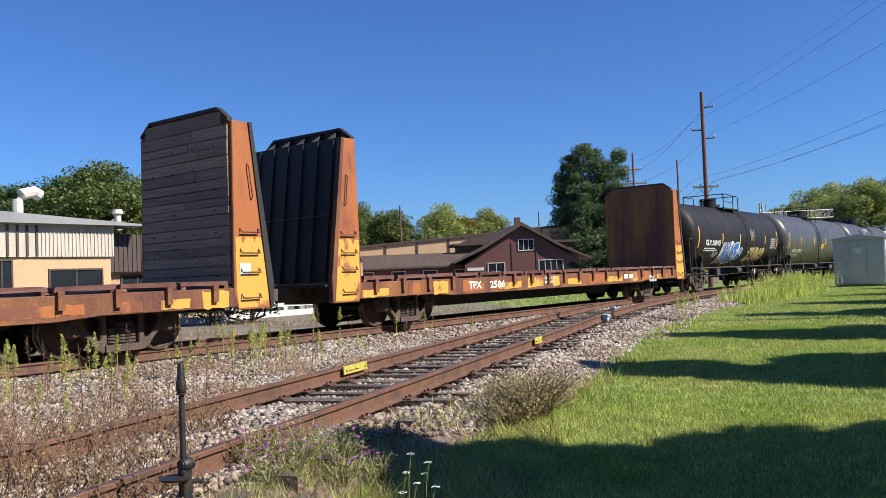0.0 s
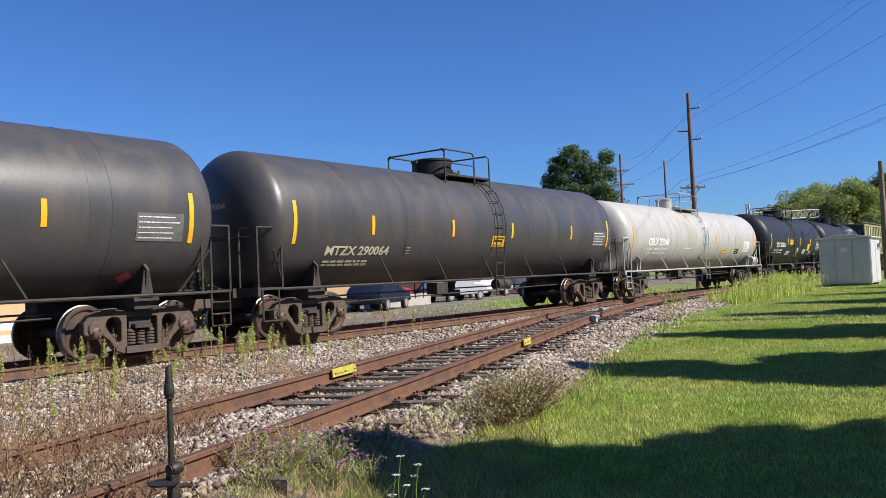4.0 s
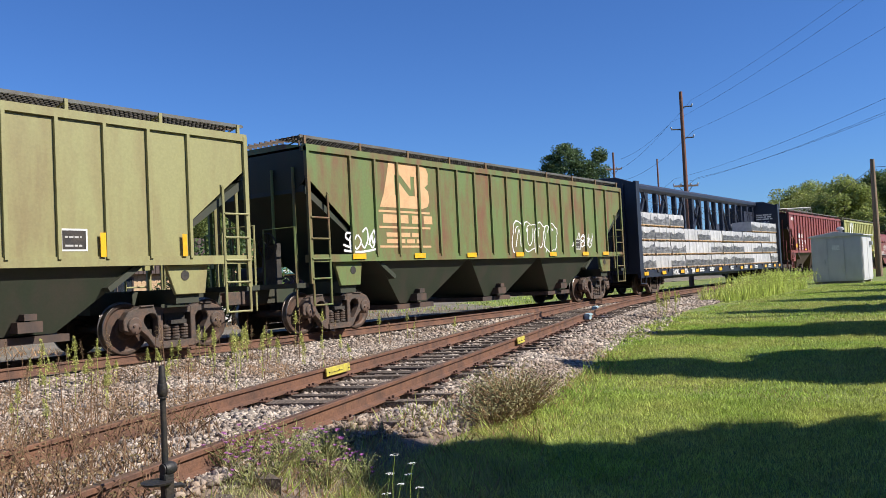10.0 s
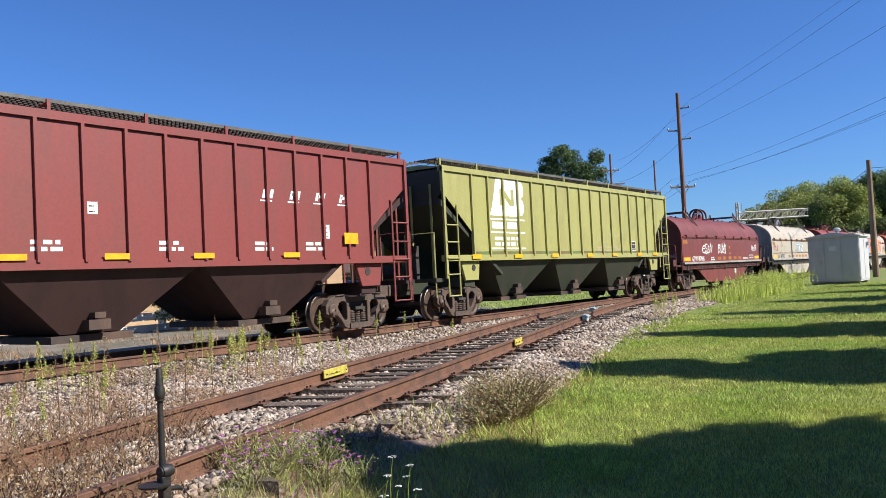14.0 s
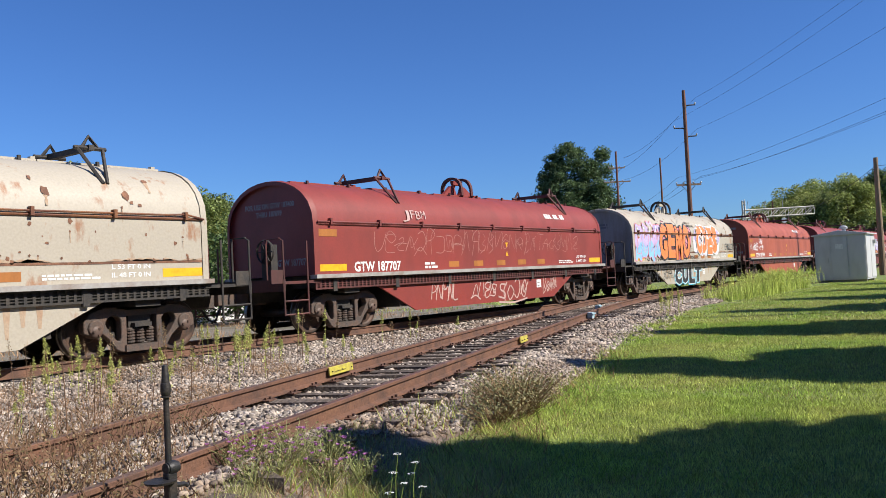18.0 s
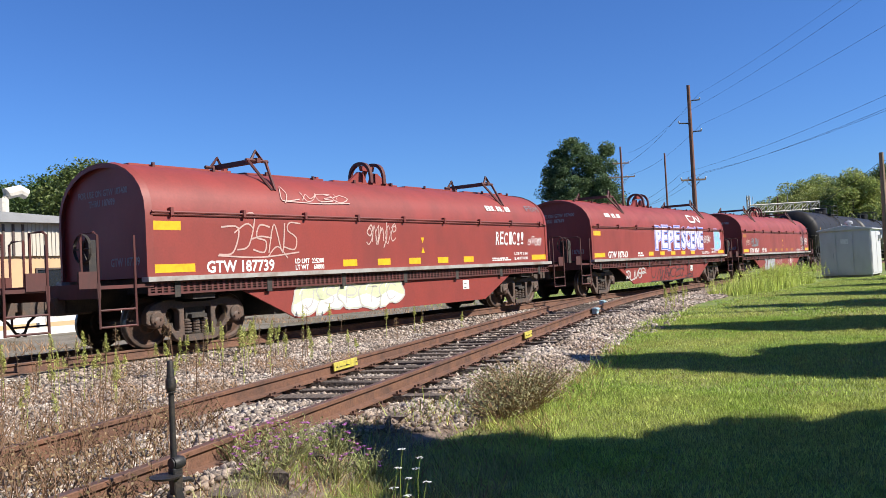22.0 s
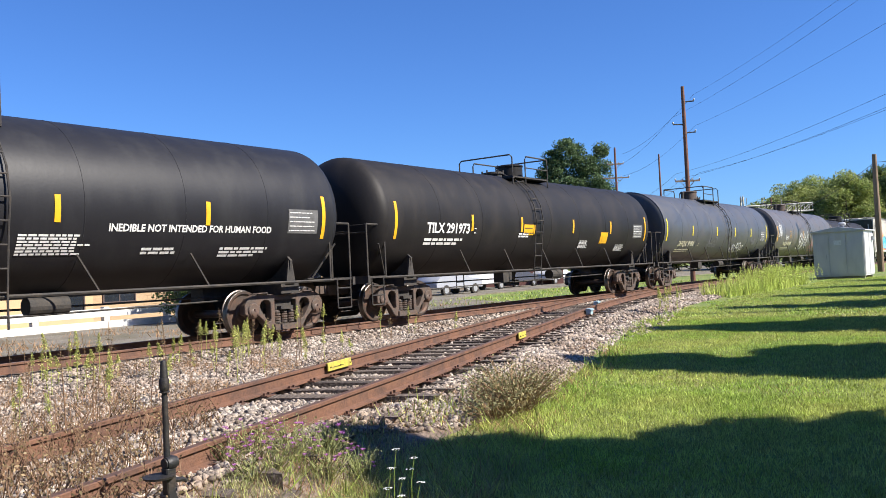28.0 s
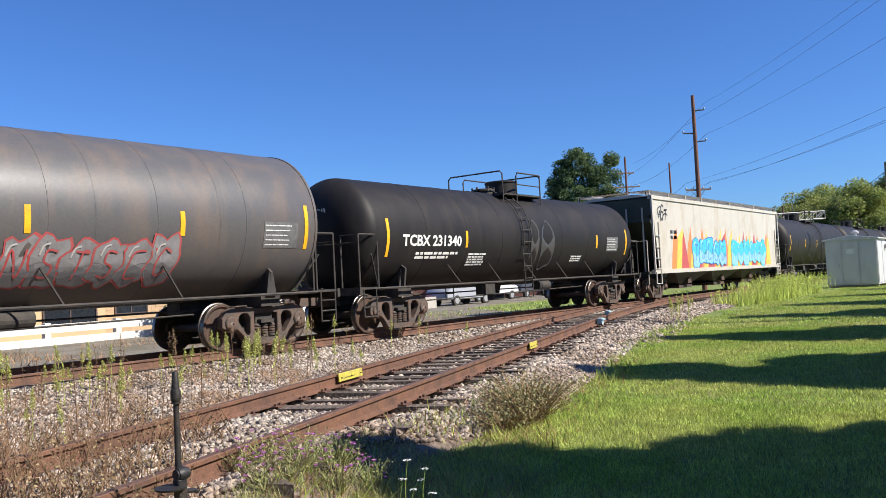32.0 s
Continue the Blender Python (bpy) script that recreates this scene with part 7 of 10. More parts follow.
def lumber_car():
    x0, half = 177.45, 10.85
    car = car_base("navy centre-beam flat car carrying wrapped lumber", "lumber car", x0)
    add_trucks(car, (-8.6, 8.6), x0)
    couplers(car, half, half + 0.45)
    bm = nb()
    box(bm, -half, half, -1.35, 1.35, 0.86, 0.97)
    box(bm, -half, half, -0.3, 0.3, 0.55, 0.9)
    part("deck", bevelled(bm, 0.01), M_NAVY, car)
    for w in (-1, 1):
        bm = nb()
        y0, y1 = sorted((w * 1.35, w * 1.43))
        box(bm, -half, half, y0, y1, 0.70, 0.99)
        part("side_sill", bevelled(bm, 0.012), M_NAVY, car)
        for k in range(18):
            x = -half + 0.7 + (2 * half - 1.4) * k / 17
            bm = nb()
            box(bm, x - 0.07, x + 0.07, min(w * 1.36, w * 1.47), max(w * 1.36, w * 1.47), 0.88, 0.985)
            part("winch", bevelled(bm, 0.015), M_DARK, car)
    # end walls
    for s in (-1, 1):
        bm = nb()
        xa, xb = sorted((s * (half - 0.05), s * (half - 0.28)))
        prism(bm, [(-1.38, 0.95), (1.38, 0.95), (1.38, 4.42), (0.6, 4.70), (-0.6, 4.70), (-1.38, 4.42)], xa, xb, "x")
        part("end_wall", bevelled(bm, 0.02), M_NAVY, car)
        for y in (-0.9, -0.3, 0.3, 0.9):
            bm = nb()
            box(bm, min(s * (half - 0.05), s * (half + 0.02)), max(s * (half - 0.05), s * (half + 0.02)), y - 0.04, y + 0.04, 0.95, 4.4)
            part("wall_rib", bm, M_NAVY, car)
        for w in (-1, 1):
            bm = nb()
            box(bm, s * (half - 0.18) - 0.17, s * (half - 0.18) + 0.17, w * 1.40 - 0.06, w * 1.40 + 0.06, 0.68, 4.48)
            part("corner_post", bevelled(bm, 0.015), M_NAVY, car)
        for w in (-1, 1):
            bm = nb()
            y = w * 1.47
            pipe(bm, [(s * half, y, 0.45), (s * half, y, 0.95)], 0.02)
            pipe(bm, [(s * (half - 0.5), y, 0.45), (s * (half - 0.5), y, 0.95)], 0.02)
            pipe(bm, [(s * half, y, 0.47), (s * (half - 0.5), y, 0.47)], 0.02)
            part("corner_step", bm, M_NAVY, car)
        bm = nb()
        box(bm, min(s * (half - 2.4), s * (half - 0.28)), max(s * (half - 2.4), s * (half - 0.28)), -0.08, 0.08, 2.9, 4.1)
        part("gusset_plate", bm, M_NAVY, car)
    bm = nb()
    prism(bm, [(-0.22, 4.50), (-0.12, 4.40), (0.12, 4.40), (0.22, 4.50), (0.22, 4.63), (0.12, 4.73), (-0.12, 4.73), (-0.22, 4.63)], -half + 0.2, half - 0.2, "x")
    part("top_chord", bm, M_NAVY, car)
    n = 17
    pitch = (2 * half - 1.5) / n
    for k in range(n + 1):
        x = -half + 0.95 + pitch * k
        bm = nb()
        box(bm, x - 0.09, x + 0.09, -0.1, -0.07, 0.97, 4.42)
        box(bm, x - 0.09, x + 0.09, 0.07, 0.1, 0.97, 4.42)
        box(bm, x - 0.02, x + 0.02, -0.07, 0.07, 0.97, 4.42)
        for z in (1.5, 2.4, 3.2, 3.75):
            box(bm, x - 0.05, x + 0.05, -0.115, -0.1, z - 0.06, z + 0.06)
        part("post", bm, M_NAVY, car)
        if k < n and k % 2 == 0:
            for d in ((1, -1) if k == n // 2 else (1,) if k < n // 2 else (-1,)):
                xa, xb = (x, x + pitch) if d > 0 else (x + pitch, x)
                bm = nb()
                prism(bm, [(xa - 0.08, 2.5), (xa + 0.10, 2.5), (xb - 0.02, 4.22), (xb - 0.18 * d - 0.02, 4.22)], -0.06 + 0.02 * d, 0.05 + 0.02 * d)
                prism(bm, [(xb - 0.30 * d, 4.42), (xb + 0.12 * d, 4.42), (xb + 0.12 * d, 4.05), (xb - 0.14 * d, 4.05)], -0.085, 0.085)
                part("diagonal", bm, M_NAVY, car)
    for w in (-1, 1):
        for k in range(0, 16, 2):
            x = -half + 1.2 + pitch * k
            bm = nb()
            pipe(bm, [(x, w * 0.12, 4.1), (x + 1.3, w * 1.0, 3.2 + 0.2 * (k % 3))], 0.009, 4)
            part("tie_cable", bm, M_DARK, car)
    low = flat_side(-1.475, 0.004)
    W, Y = M_WHITE, M_YELLOW
    lettering(car, "NOKL", -7.35, 0.74, 0.22, low, W, 0.72)
    lettering(car, "736", -5.97, 0.74, 0.22, low, W, 0.45)
    lettering(car, "744", -5.1, 0.74, 0.22, low, W, 0.43)
    for u in (-10.5, -8.6, -6.45, -4.55, -1.2, 2.3, 4.0, 6.9, 8.9, 10.0):
        panel(car, u, 0.78, 0.42, 0.14, low, Y, 0, name="reflective_strip")
    for u in (-4.0, -2.6, 0.6, 3.0, 4.9, 7.7):
        bars(car, u, 0.88, 0.7, 2, 0.06, low, W, int(u * 9) + 3)
    endp = lambda u, v, d=0.0: (10.55 - d, -u, v)
    lettering(car, "WARNING", 0.2, 3.35, 0.16, endp, W, 0.75)
    bars(car, 0.2, 3.85, 1.0, 3, 0.08, endp, W, 5)
    bars(car, 0.45, 3.1, 0.5, 4, 0.09, endp, W, 6)
    gus = flat_side(-0.085, 0.004)
    for k, t in enumerate(("LOADING AND", "UNLOADING", "INSTRUCTIONS")):
        lettering(car, t, 9.0, 3.35 - 0.2 * k, 0.13, gus, W, 1.0)
    lettering(car, "NOKL", -0.9, 3.0, 0.16, lambda u, v, d=0.0: (-10.81 - d, -u, v), W, 0.5)
    # the load
    rng = random.Random(12)
    L, Wd, Hh = 1.74, 1.12, 0.5
    kinds = []
    for q in range(12):
        bm = nb()
        nx = 10
        prof = [0.0, 0.02, 0.0]
        # wrapped pack with bulging corners and a seam
        rows = []
        for i in range(nx + 1):
            x = -L / 2 + L * i / nx
            dent = 0.03 if abs(i - nx / 2) < 0.1 else 0.0
            edge = 0.02 if i in (0, nx) else 0.0
            rows.append([(x, -Wd / 2 + dent + edge, 0.0), (x, -Wd / 2 + dent + edge + rng.uniform(-0.012, 0.012), Hh * 0.55), (x, -Wd / 2 + 0.025 + dent + edge, Hh - 0.015 + rng.uniform(-0.012, 0.012)),
                         (x, -Wd / 4, Hh + rng.uniform(-0.01, 0.012)), (x, Wd / 4, Hh + rng.uniform(-0.01, 0.012)), (x, Wd / 2 - 0.025 - dent - edge, Hh - 0.015), (x, Wd / 2 - dent - edge, Hh * 0.55), (x, Wd / 2 - dent - edge, 0.0)])
        vs = [[bm.verts.new(p) for p in r] for r in rows]
        for a, b in zip(vs, vs[1:]):
            for i in range(7):
                bm.faces.new((a[i], b[i], b[i + 1], a[i + 1]))
            bm.faces.new((a[7], b[7], b[0], a[0]))
        bm.faces.new(vs[0][::-1])
        bm.faces.new(vs[-1])
        bmesh.ops.recalc_face_normals(bm, faces=bm.faces)
        wrap = keep("wrap", bm, M_WRAP, smooth=True)
        bm = nb()
        lo, hi = [], []
        knots = [rng.uniform(0.32, 0.78) for _ in range(6)]
        if q % 3 == 0:
            knots = [0.55 + rng.uniform(-0.06, 0.06) for _ in range(6)]
        for i in range(21):
            x = -L / 2 + 0.03 + (L - 0.06) * i / 20
            u = i / 20 * 4.999
            a, fr = int(u), u - int(u)
            top = Hh * (knots[a] * (1 - fr) + knots[a + 1] * fr + rng.uniform(-0.02, 0.02))
            lo.append(bm.verts.new((x, -Wd / 2 - 0.006, 0.02)))
            hi.append(bm.verts.new((x, -Wd / 2 - 0.012, top)))
        for i in range(20):
            bm.faces.new((lo[i], lo[i + 1], hi[i + 1], hi[i]))
        band = keep("printed_band", bm, M_WRAPDK)
        kinds.append((wrap, band))
    bm = nb()
    box(bm, -0.045, 0.045, -Wd / 2, Wd / 2, -0.07, 0)
    batten = keep("batten", bm, M_LUMBER)
    bm = nb()
    box(bm, -0.007, 0.007, -Wd / 2 - 0.018, -Wd / 2 - 0.010, -0.02, Hh)
    box(bm, -0.007, 0.007, -Wd / 2 - 0.018, Wd / 2, Hh, Hh + 0.014)
    strap = keep("strap", bm, M_GREYSTEEL)
    bm = nb()
    box(bm, -L / 2 + 0.05, L / 2 - 0.05, -Wd / 2, -Wd / 2 + 0.09, -0.025, 0)
    runner = keep("runner", bm, M_LUMBER)
    counts = [4, 4, 4, 3, 3, 3, 3, 3, 3, 4, 4, 4]
    pitch = (2 * half - 0.3) / 12
    for col, cnt in enumerate(counts):
        for lv in range(cnt):
            for w in (-1, 1):
                xx = -half + 0.25 + pitch * (col + 0.5) + rng.uniform(-0.03, 0.03)
                off = Vector((xx, w * 0.76 + rng.uniform(-0.02, 0.02), 0.99 + 0.07 + 0.585 * lv))
                wrap, band = kinds[rng.randrange(12)]
                b = thing("lumber_pack", "white-wrapped lumber pack with dark wavy band on a flat car", "lumber pack", Matrix.Translation((x0 + off.x, TRACK_Y + off.y, off.z)), "lumber packs on the car")
                place("wrap", wrap, b)
                if rng.random() < 0.85:
                    place("printed_band", band, b, "dark wavy printed band")
                for bx in (-0.72, -0.24, 0.24, 0.72):
                    place("batten", batten, b, m=Matrix.Translation((bx, 0, 0)))
                place("runner", runner, b)
                for bx in (-0.42, 0.42):
                    place("strap", strap, b, m=Matrix.Translation((bx + rng.uniform(-0.05, 0.05), 0, 0)))
                LOADS.append((b, x0 + off.x, off))


LOADS = []
build_flats()
build_tanks()
build_hoppers()
build_coils()
lumber_car()


# ---- plants ----
LEAF = np.array([(-0.5, 0, 0), (0, -0.28, 0.06), (0.5, 0, 0), (0, 0.28, 0.06)])
LEAF_F = np.array([(0, 1, 2, 3)])
M_BARK = material("bark", (0.13, 0.095, 0.07), (0.07, 0.05, 0.04), rough=0.9, amount=0.5, scale=5, stretch=(3, 3, 0.5), bump=0.8, bump_scale=20)
M_LEAF_DK = leaf_material("leaves_dark", (0.07, 0.115, 0.035), (0.10, 0.155, 0.045))
M_LEAF_MAPLE = leaf_material("leaves_maple", (0.075, 0.125, 0.055), (0.115, 0.165, 0.07), per_island=0.6)
M_LEAF = leaf_material("leaves_green", (0.12, 0.165, 0.048), (0.175, 0.21, 0.06))
M_LEAF_YG = leaf_material("leaves_yellow_green", (0.24, 0.295, 0.085), (0.31, 0.33, 0.10))
M_LEAF_AUT = leaf_material("leaves_turning", (0.16, 0.15, 0.03), (0.26, 0.16, 0.03))
TREES = {}


def tree_meshes(key, h, w, leaves, size, mat, seed, bare=0.22, cone=False):
    """Trunk with limbs, and a crown of clumps of leaves with gaps."""
    rng = np.random.default_rng(seed)
    bm = nb()
    lean = rng.uniform(-0.03, 0.03, 2)
    pts = [(lean[0] * h * t, lean[1] * h * t, h * 0.85 * t) for t in (0, 0.1, 0.25, 0.45, 0.7, 1.0)]
    pipe(bm, pts, [h * 0.03, h * 0.022, h * 0.02, h * 0.015, h * 0.009, h * 0.003], 8)
    n = 95 if not cone else 90
    cs, rs = [], []
    for k in range(n):
        if cone:
            t = rng.uniform(0, 1) ** 0.8
            z = h * (0.04 + 0.94 * t)
            r = w / 2 * (1 - t) ** 0.75 * rng.uniform(0.55, 1.0) + 0.05
            a = rng.uniform(0, 2 * math.pi)
            cs.append((r * math.cos(a), r * math.sin(a), z))
            rs.append(0.16 * w * (1.25 - t))
        else:
            v = rng.normal(size=3)
            v /= np.linalg.norm(v)
            q = rng.uniform(0.25, 1.0) ** 0.6
            c = np.array([v[0] * w / 2 * q, v[1] * w / 2 * q, h * (0.5 + bare / 2) + v[2] * h * (0.5 - bare / 2) * 0.92 * q])
            c[:2] *= 1.0 - 0.28 * max(0, (c[2] / h - 0.55))
            cs.append(c)
            rs.append(w * rng.uniform(0.10, 0.18))
    if not cone:
        for c in cs[:14]:
            z0 = h * rng.uniform(bare, 0.55)
            b = (lean[0] * z0, lean[1] * z0, z0)
            mid = tuple(np.array(b) * 0.45 + np.array(c) * 0.55 + np.array((0, 0, -0.04 * h)))
            pipe(bm, [b, mid, tuple(c)], [h * 0.009, h * 0.006, h * 0.002], 5)
    me_t = bpy.data.meshes.new(key + "_trunk")
    bm.to_mesh(me_t)
    bm.free()
    me_t.materials.append(M_BARK)
    cs, rs = np.array(cs), np.array(rs)
    pick = rng.integers(0, len(cs), leaves)
    d = rng.normal(size=(leaves, 3))
    d /= np.linalg.norm(d, axis=1)[:, None]
    pos = cs[pick] + d * (rs[pick] * rng.uniform(0.3, 1.1, leaves) ** 0.5)[:, None] * np.array([1.15, 1.15, 0.85])
    v, f = scatter(LEAF, LEAF_F, pos, rng.uniform(0.6, 1.35, leaves) * size, turns(leaves, rng, 1.4))
    me_c = mesh_np(key + "_crown", v, f, mat)
    TREES[key] = (me_t, me_c)


def lobed_tree(key, h, w, leaves, size, mat, seed, lobes):
    """A tree whose crown is made of several upright lobes. lobes: (x, y, foot, top, width) as shares of w and h."""
    rng = np.random.default_rng(seed)
    bm = nb()
    pipe(bm, [(0, 0, 0), (0.1, 0, h * 0.3), (0, 0.1, h * 0.75)], [h * 0.03, h * 0.022, h * 0.008], 8)
    cs, rs = [], []
    for lx, ly, z0, z1, lw in lobes:
        foot = (0.02, 0.0, h * 0.28)
        tip = (lx * w, ly * w, h * (z1 * 0.8 + z0 * 0.2))
        mid = (lx * w * 0.7, ly * w * 0.7, h * (0.3 + 0.35 * (z1 - 0.3)))
        pipe(bm, [foot, mid, tip], [h * 0.014, h * 0.009, h * 0.003], 6)
        for k in range(int(300 * lw * (z1 - z0))):
            t = rng.uniform(0, 1)
            r = lw * w * 0.5 * (math.sin(math.pi * min(1.0, 0.12 + 0.88 * t) ** 0.75) ** 0.55 if t < 0.98 else 0.1) * rng.uniform(0.45, 1.0)
            a = rng.uniform(0, 2 * math.pi)
            cs.append((lx * w + r * math.cos(a), ly * w + r * math.sin(a), h * (z0 + (z1 - z0) * t)))
            rs.append(w * rng.uniform(0.055, 0.11) * (1.15 - 0.4 * t))
    me_t = bpy.data.meshes.new(key + "_trunk")
    bm.to_mesh(me_t)
    bm.free()
    me_t.materials.append(M_BARK)
    cs, rs = np.array(cs), np.array(rs)
    pick = rng.integers(0, len(cs), leaves)
    d = rng.normal(size=(leaves, 3))
    d /= np.linalg.norm(d, axis=1)[:, None]
    pos = cs[pick] + d * (rs[pick] * rng.uniform(0.3, 1.1, leaves) ** 0.5)[:, None] * np.array([1.1, 1.1, 0.8])
    v, f = scatter(LEAF, LEAF_F, pos, rng.uniform(0.6, 1.35, leaves) * size, turns(leaves, rng, 1.4))
    TREES[key] = (me_t, mesh_np(key + "_crown", v, f, mat))


def tree(key, x, y, label, s=1.0, turn=0.0, group="trees behind the railway", z=None):
    t = thing("tree", label, "tree", Matrix.Translation((x, y, (soil(x, y) if z is None else z) - 0.05)) @ Matrix.Rotation(turn, 4, "Z") @ Matrix.Scale(s, 4), group)
    me_t, me_c = TREES[key]
    place("trunk", me_t, t)
    place("crown", me_c, t)
    return t


def at_bearing(az, d):
    return d * math.sin(radians(az)), d * math.cos(radians(az))


def build_trees():
    tree_meshes("oak", 13.5, 9.0, 25000, 0.34, M_LEAF, 11)
    tree_meshes("oak_b", 12.0, 9.5, 25000, 0.34, M_LEAF, 12)
    tree_meshes("maple", 15.0, 9.0, 28000, 0.34, M_LEAF_DK, 13, bare=0.12)
    tree_meshes("poplar", 14.6, 10.5, 36000, 0.34, M_LEAF_YG, 14, bare=0.1)
    tree_meshes("autumn", 11.0, 8.5, 22000, 0.34, M_LEAF_AUT, 15, bare=0.1)
    tree_meshes("spruce", 7.6, 4.4, 15000, 0.26, M_LEAF_DK, 16, cone=True)
    tree_meshes("shrub", 3.6, 3.4, 5200, 0.16, M_LEAF_DK, 17, bare=0.03)
    tree_meshes("hedge", 5.0, 6.0, 9000, 0.36, M_LEAF, 18, bare=0.02)
    rng = random.Random(21)
    green = "broad green leafy tree behind the buildings"
    # wooded edge behind the buildings
    for az, d, key, s in ((22, 92, "oak", 0.8), (25.0, 96, "oak_b", 0.9), (28.0, 98, "oak_b", 0.9), (30.5, 84, "oak", 0.98), (32.6, 90, "oak_b", 0.9), (35, 92, "oak", 0.95), (37, 90, "oak_b", 1.0), (39.0, 108, "oak", 0.95),
                          (41, 122, "maple", 0.85), (42.6, 128, "oak", 0.95), (44.2, 124, "oak_b", 1.0), (45.8, 130, "maple", 0.85), (47.4, 128, "oak", 1.0), (48.8, 132, "oak_b", 0.95),
                          (50, 130, "maple", 0.75), (53.2, 128, "poplar", 0.92), (54.6, 130, "autumn", 1.0), (56.2, 132, "poplar", 0.85), (57.5, 140, "oak", 0.7), (23.5, 100, "oak_b", 1.1), (26.5, 94, "maple", 0.85), (29.3, 96, "maple", 0.95), (31.6, 80, "oak_b", 0.95), (33.8, 86, "maple", 0.85), (36.0, 84, "oak_b", 0.9), (38.0, 96, "maple", 0.75), (40.0, 124, "oak_b", 0.9), (43.4, 120, "oak_b", 0.85), (46.6, 124, "oak", 0.85), (49.5, 126, "oak", 0.85)):
        x, y = at_bearing(az, d)
        tree(key, x, y, green if key[:3] == "oak" or key == "maple" else "yellowing leafy tree behind the buildings", s * rng.uniform(0.95, 1.05), rng.uniform(0, 6))
    # the tall dark maple: its lobes stand along the line across the view from the road
    ca, sa = math.cos(radians(63.4)), -math.sin(radians(63.4))
    lobed_tree("tall_maple", 15.9, 9.4, 130000, 0.24, M_LEAF_MAPLE, 19, [(u * ca + d * -sa, u * sa + d * ca, z0, z1, lw) for u, d, z0, z1, lw in (
        (-0.10, 0.0, 0.12, 1.0, 0.72), (-0.26, 0.03, 0.2, 0.93, 0.55), (0.03, 0.04, 0.3, 0.97, 0.46), (0.31, 0.05, 0.15, 0.955, 0.40), (0.16, -0.05, 0.2, 0.86, 0.5), (-0.33, -0.05, 0.08, 0.80, 0.46), (0.28, -0.1, 0.06, 0.72, 0.50),
        (-0.1, -0.25, 0.05, 0.7, 0.5), (0.08, 0.3, 0.06, 0.74, 0.5), (-0.36, 0.05, 0.05, 0.55, 0.42))])
    x, y = at_bearing(63.5, 96)
    tree("tall_maple", x, y, "tall dark green maple standing alone", 1.0, 0.0)
    # low ones at the crossing, and the bright row further on
    for az, d, key, s in ((60.2, 110, "oak_b", 0.45), (66.6, 112, "hedge", 0.9), (68.2, 118, "oak", 0.5), (69.6, 120, "hedge", 1.2), (71.0, 122, "oak_b", 0.55), (72.4, 124, "hedge", 1.1),
                          (73.8, 124, "hedge", 1.25), (74.9, 120, "poplar", 0.62), (75.9, 132, "poplar", 0.72), (76.6, 118, "poplar", 0.66), (78.0, 120, "poplar", 0.72), (80.3, 119, "poplar", 0.8), (77.0, 128, "poplar", 0.8), (78.4, 134, "poplar", 0.86), (79.6, 126, "poplar", 0.82), (80.9, 132, "oak", 0.9), (82.2, 134, "maple", 0.9),
                          (83.6, 130, "oak", 1.0), (85.0, 126, "poplar", 1.0), (74.9, 112, "hedge", 1.0), (77.6, 110, "hedge", 1.1), (80.0, 112, "hedge", 1.1), (82.6, 110, "hedge", 1.2)):
        x, y = at_bearing(az, d)
        tree(key, x, y, "bright yellow-green tree at the end of the lawn" if key == "poplar" else "green tree in the distant tree line", s * rng.uniform(0.95, 1.05), rng.uniform(0, 6))
    # evergreens along the lawn, whose shade lies across it
    sx, sy = math.sin(SUN_AZ), math.cos(SUN_AZ)
    for tx, ty, s in ((3.6, 2.2, 1.0), (4.45, 3.45, 1.0), (4.8, 3.9, 1.05), (5.15, 4.85, 1.2), (5.5, 3.8, 1.1), (11.6, 5.75, 1.3), (11.0, 5.0, 1.15), (17.0, 6.75, 1.25), (23.9, 7.2, 1.2), (29.5, 7.3, 1.15), (35.5, 7.4, 1.15), (42.0, 7.6, 1.1)):
        q = 7.4 * s / math.tan(SUN_EL)
        tree("spruce", tx + sx * q, ty + sy * q, "dark conical evergreen on the lawn", s, tx, "evergreens along the lawn")
    # unseen trees, added to keep sky light off the shaded lawn
    for x, y, key, s in ((5.0, -13.6, "maple", 0.8), (-3.5, -13.0, "oak", 0.85), (11.5, -14.5, "oak_b", 0.85), (19.0, -13.5, "maple", 0.78)):
        tree(key, x, y, "unseen leafy tree added to block sky light over the near lawn", s, x, "trees shading the lawn")
    # unseen tall trees added behind the viewer to cut the blue sky light
    for x, y, key, s in ((-22, -24, "oak", 1.0), (-13, -27, "maple", 1.0), (-4, -28, "oak_b", 1.1), (6, -30, "oak", 1.1), (15, -31, "maple", 1.0), (24, -32, "oak_b", 1.15), (34, -33, "oak", 1.1), (-28, -12, "oak_b", 1.1), (-30, 0, "maple", 1.0), (45, -34, "maple", 1.0)):
        tree(key, x, y, "unseen tall leafy tree added behind the viewer to block sky light", s, x * 0.3, "trees behind the lawn")
    # shrubs at the fence
    for x, y, s in ((21.6, 25.6, 1.15), (20.2, 26.4, 0.7)):
        tree("shrub", x, y, "dense dark green shrub by the white fence", s, x, "shrubs by the fence")


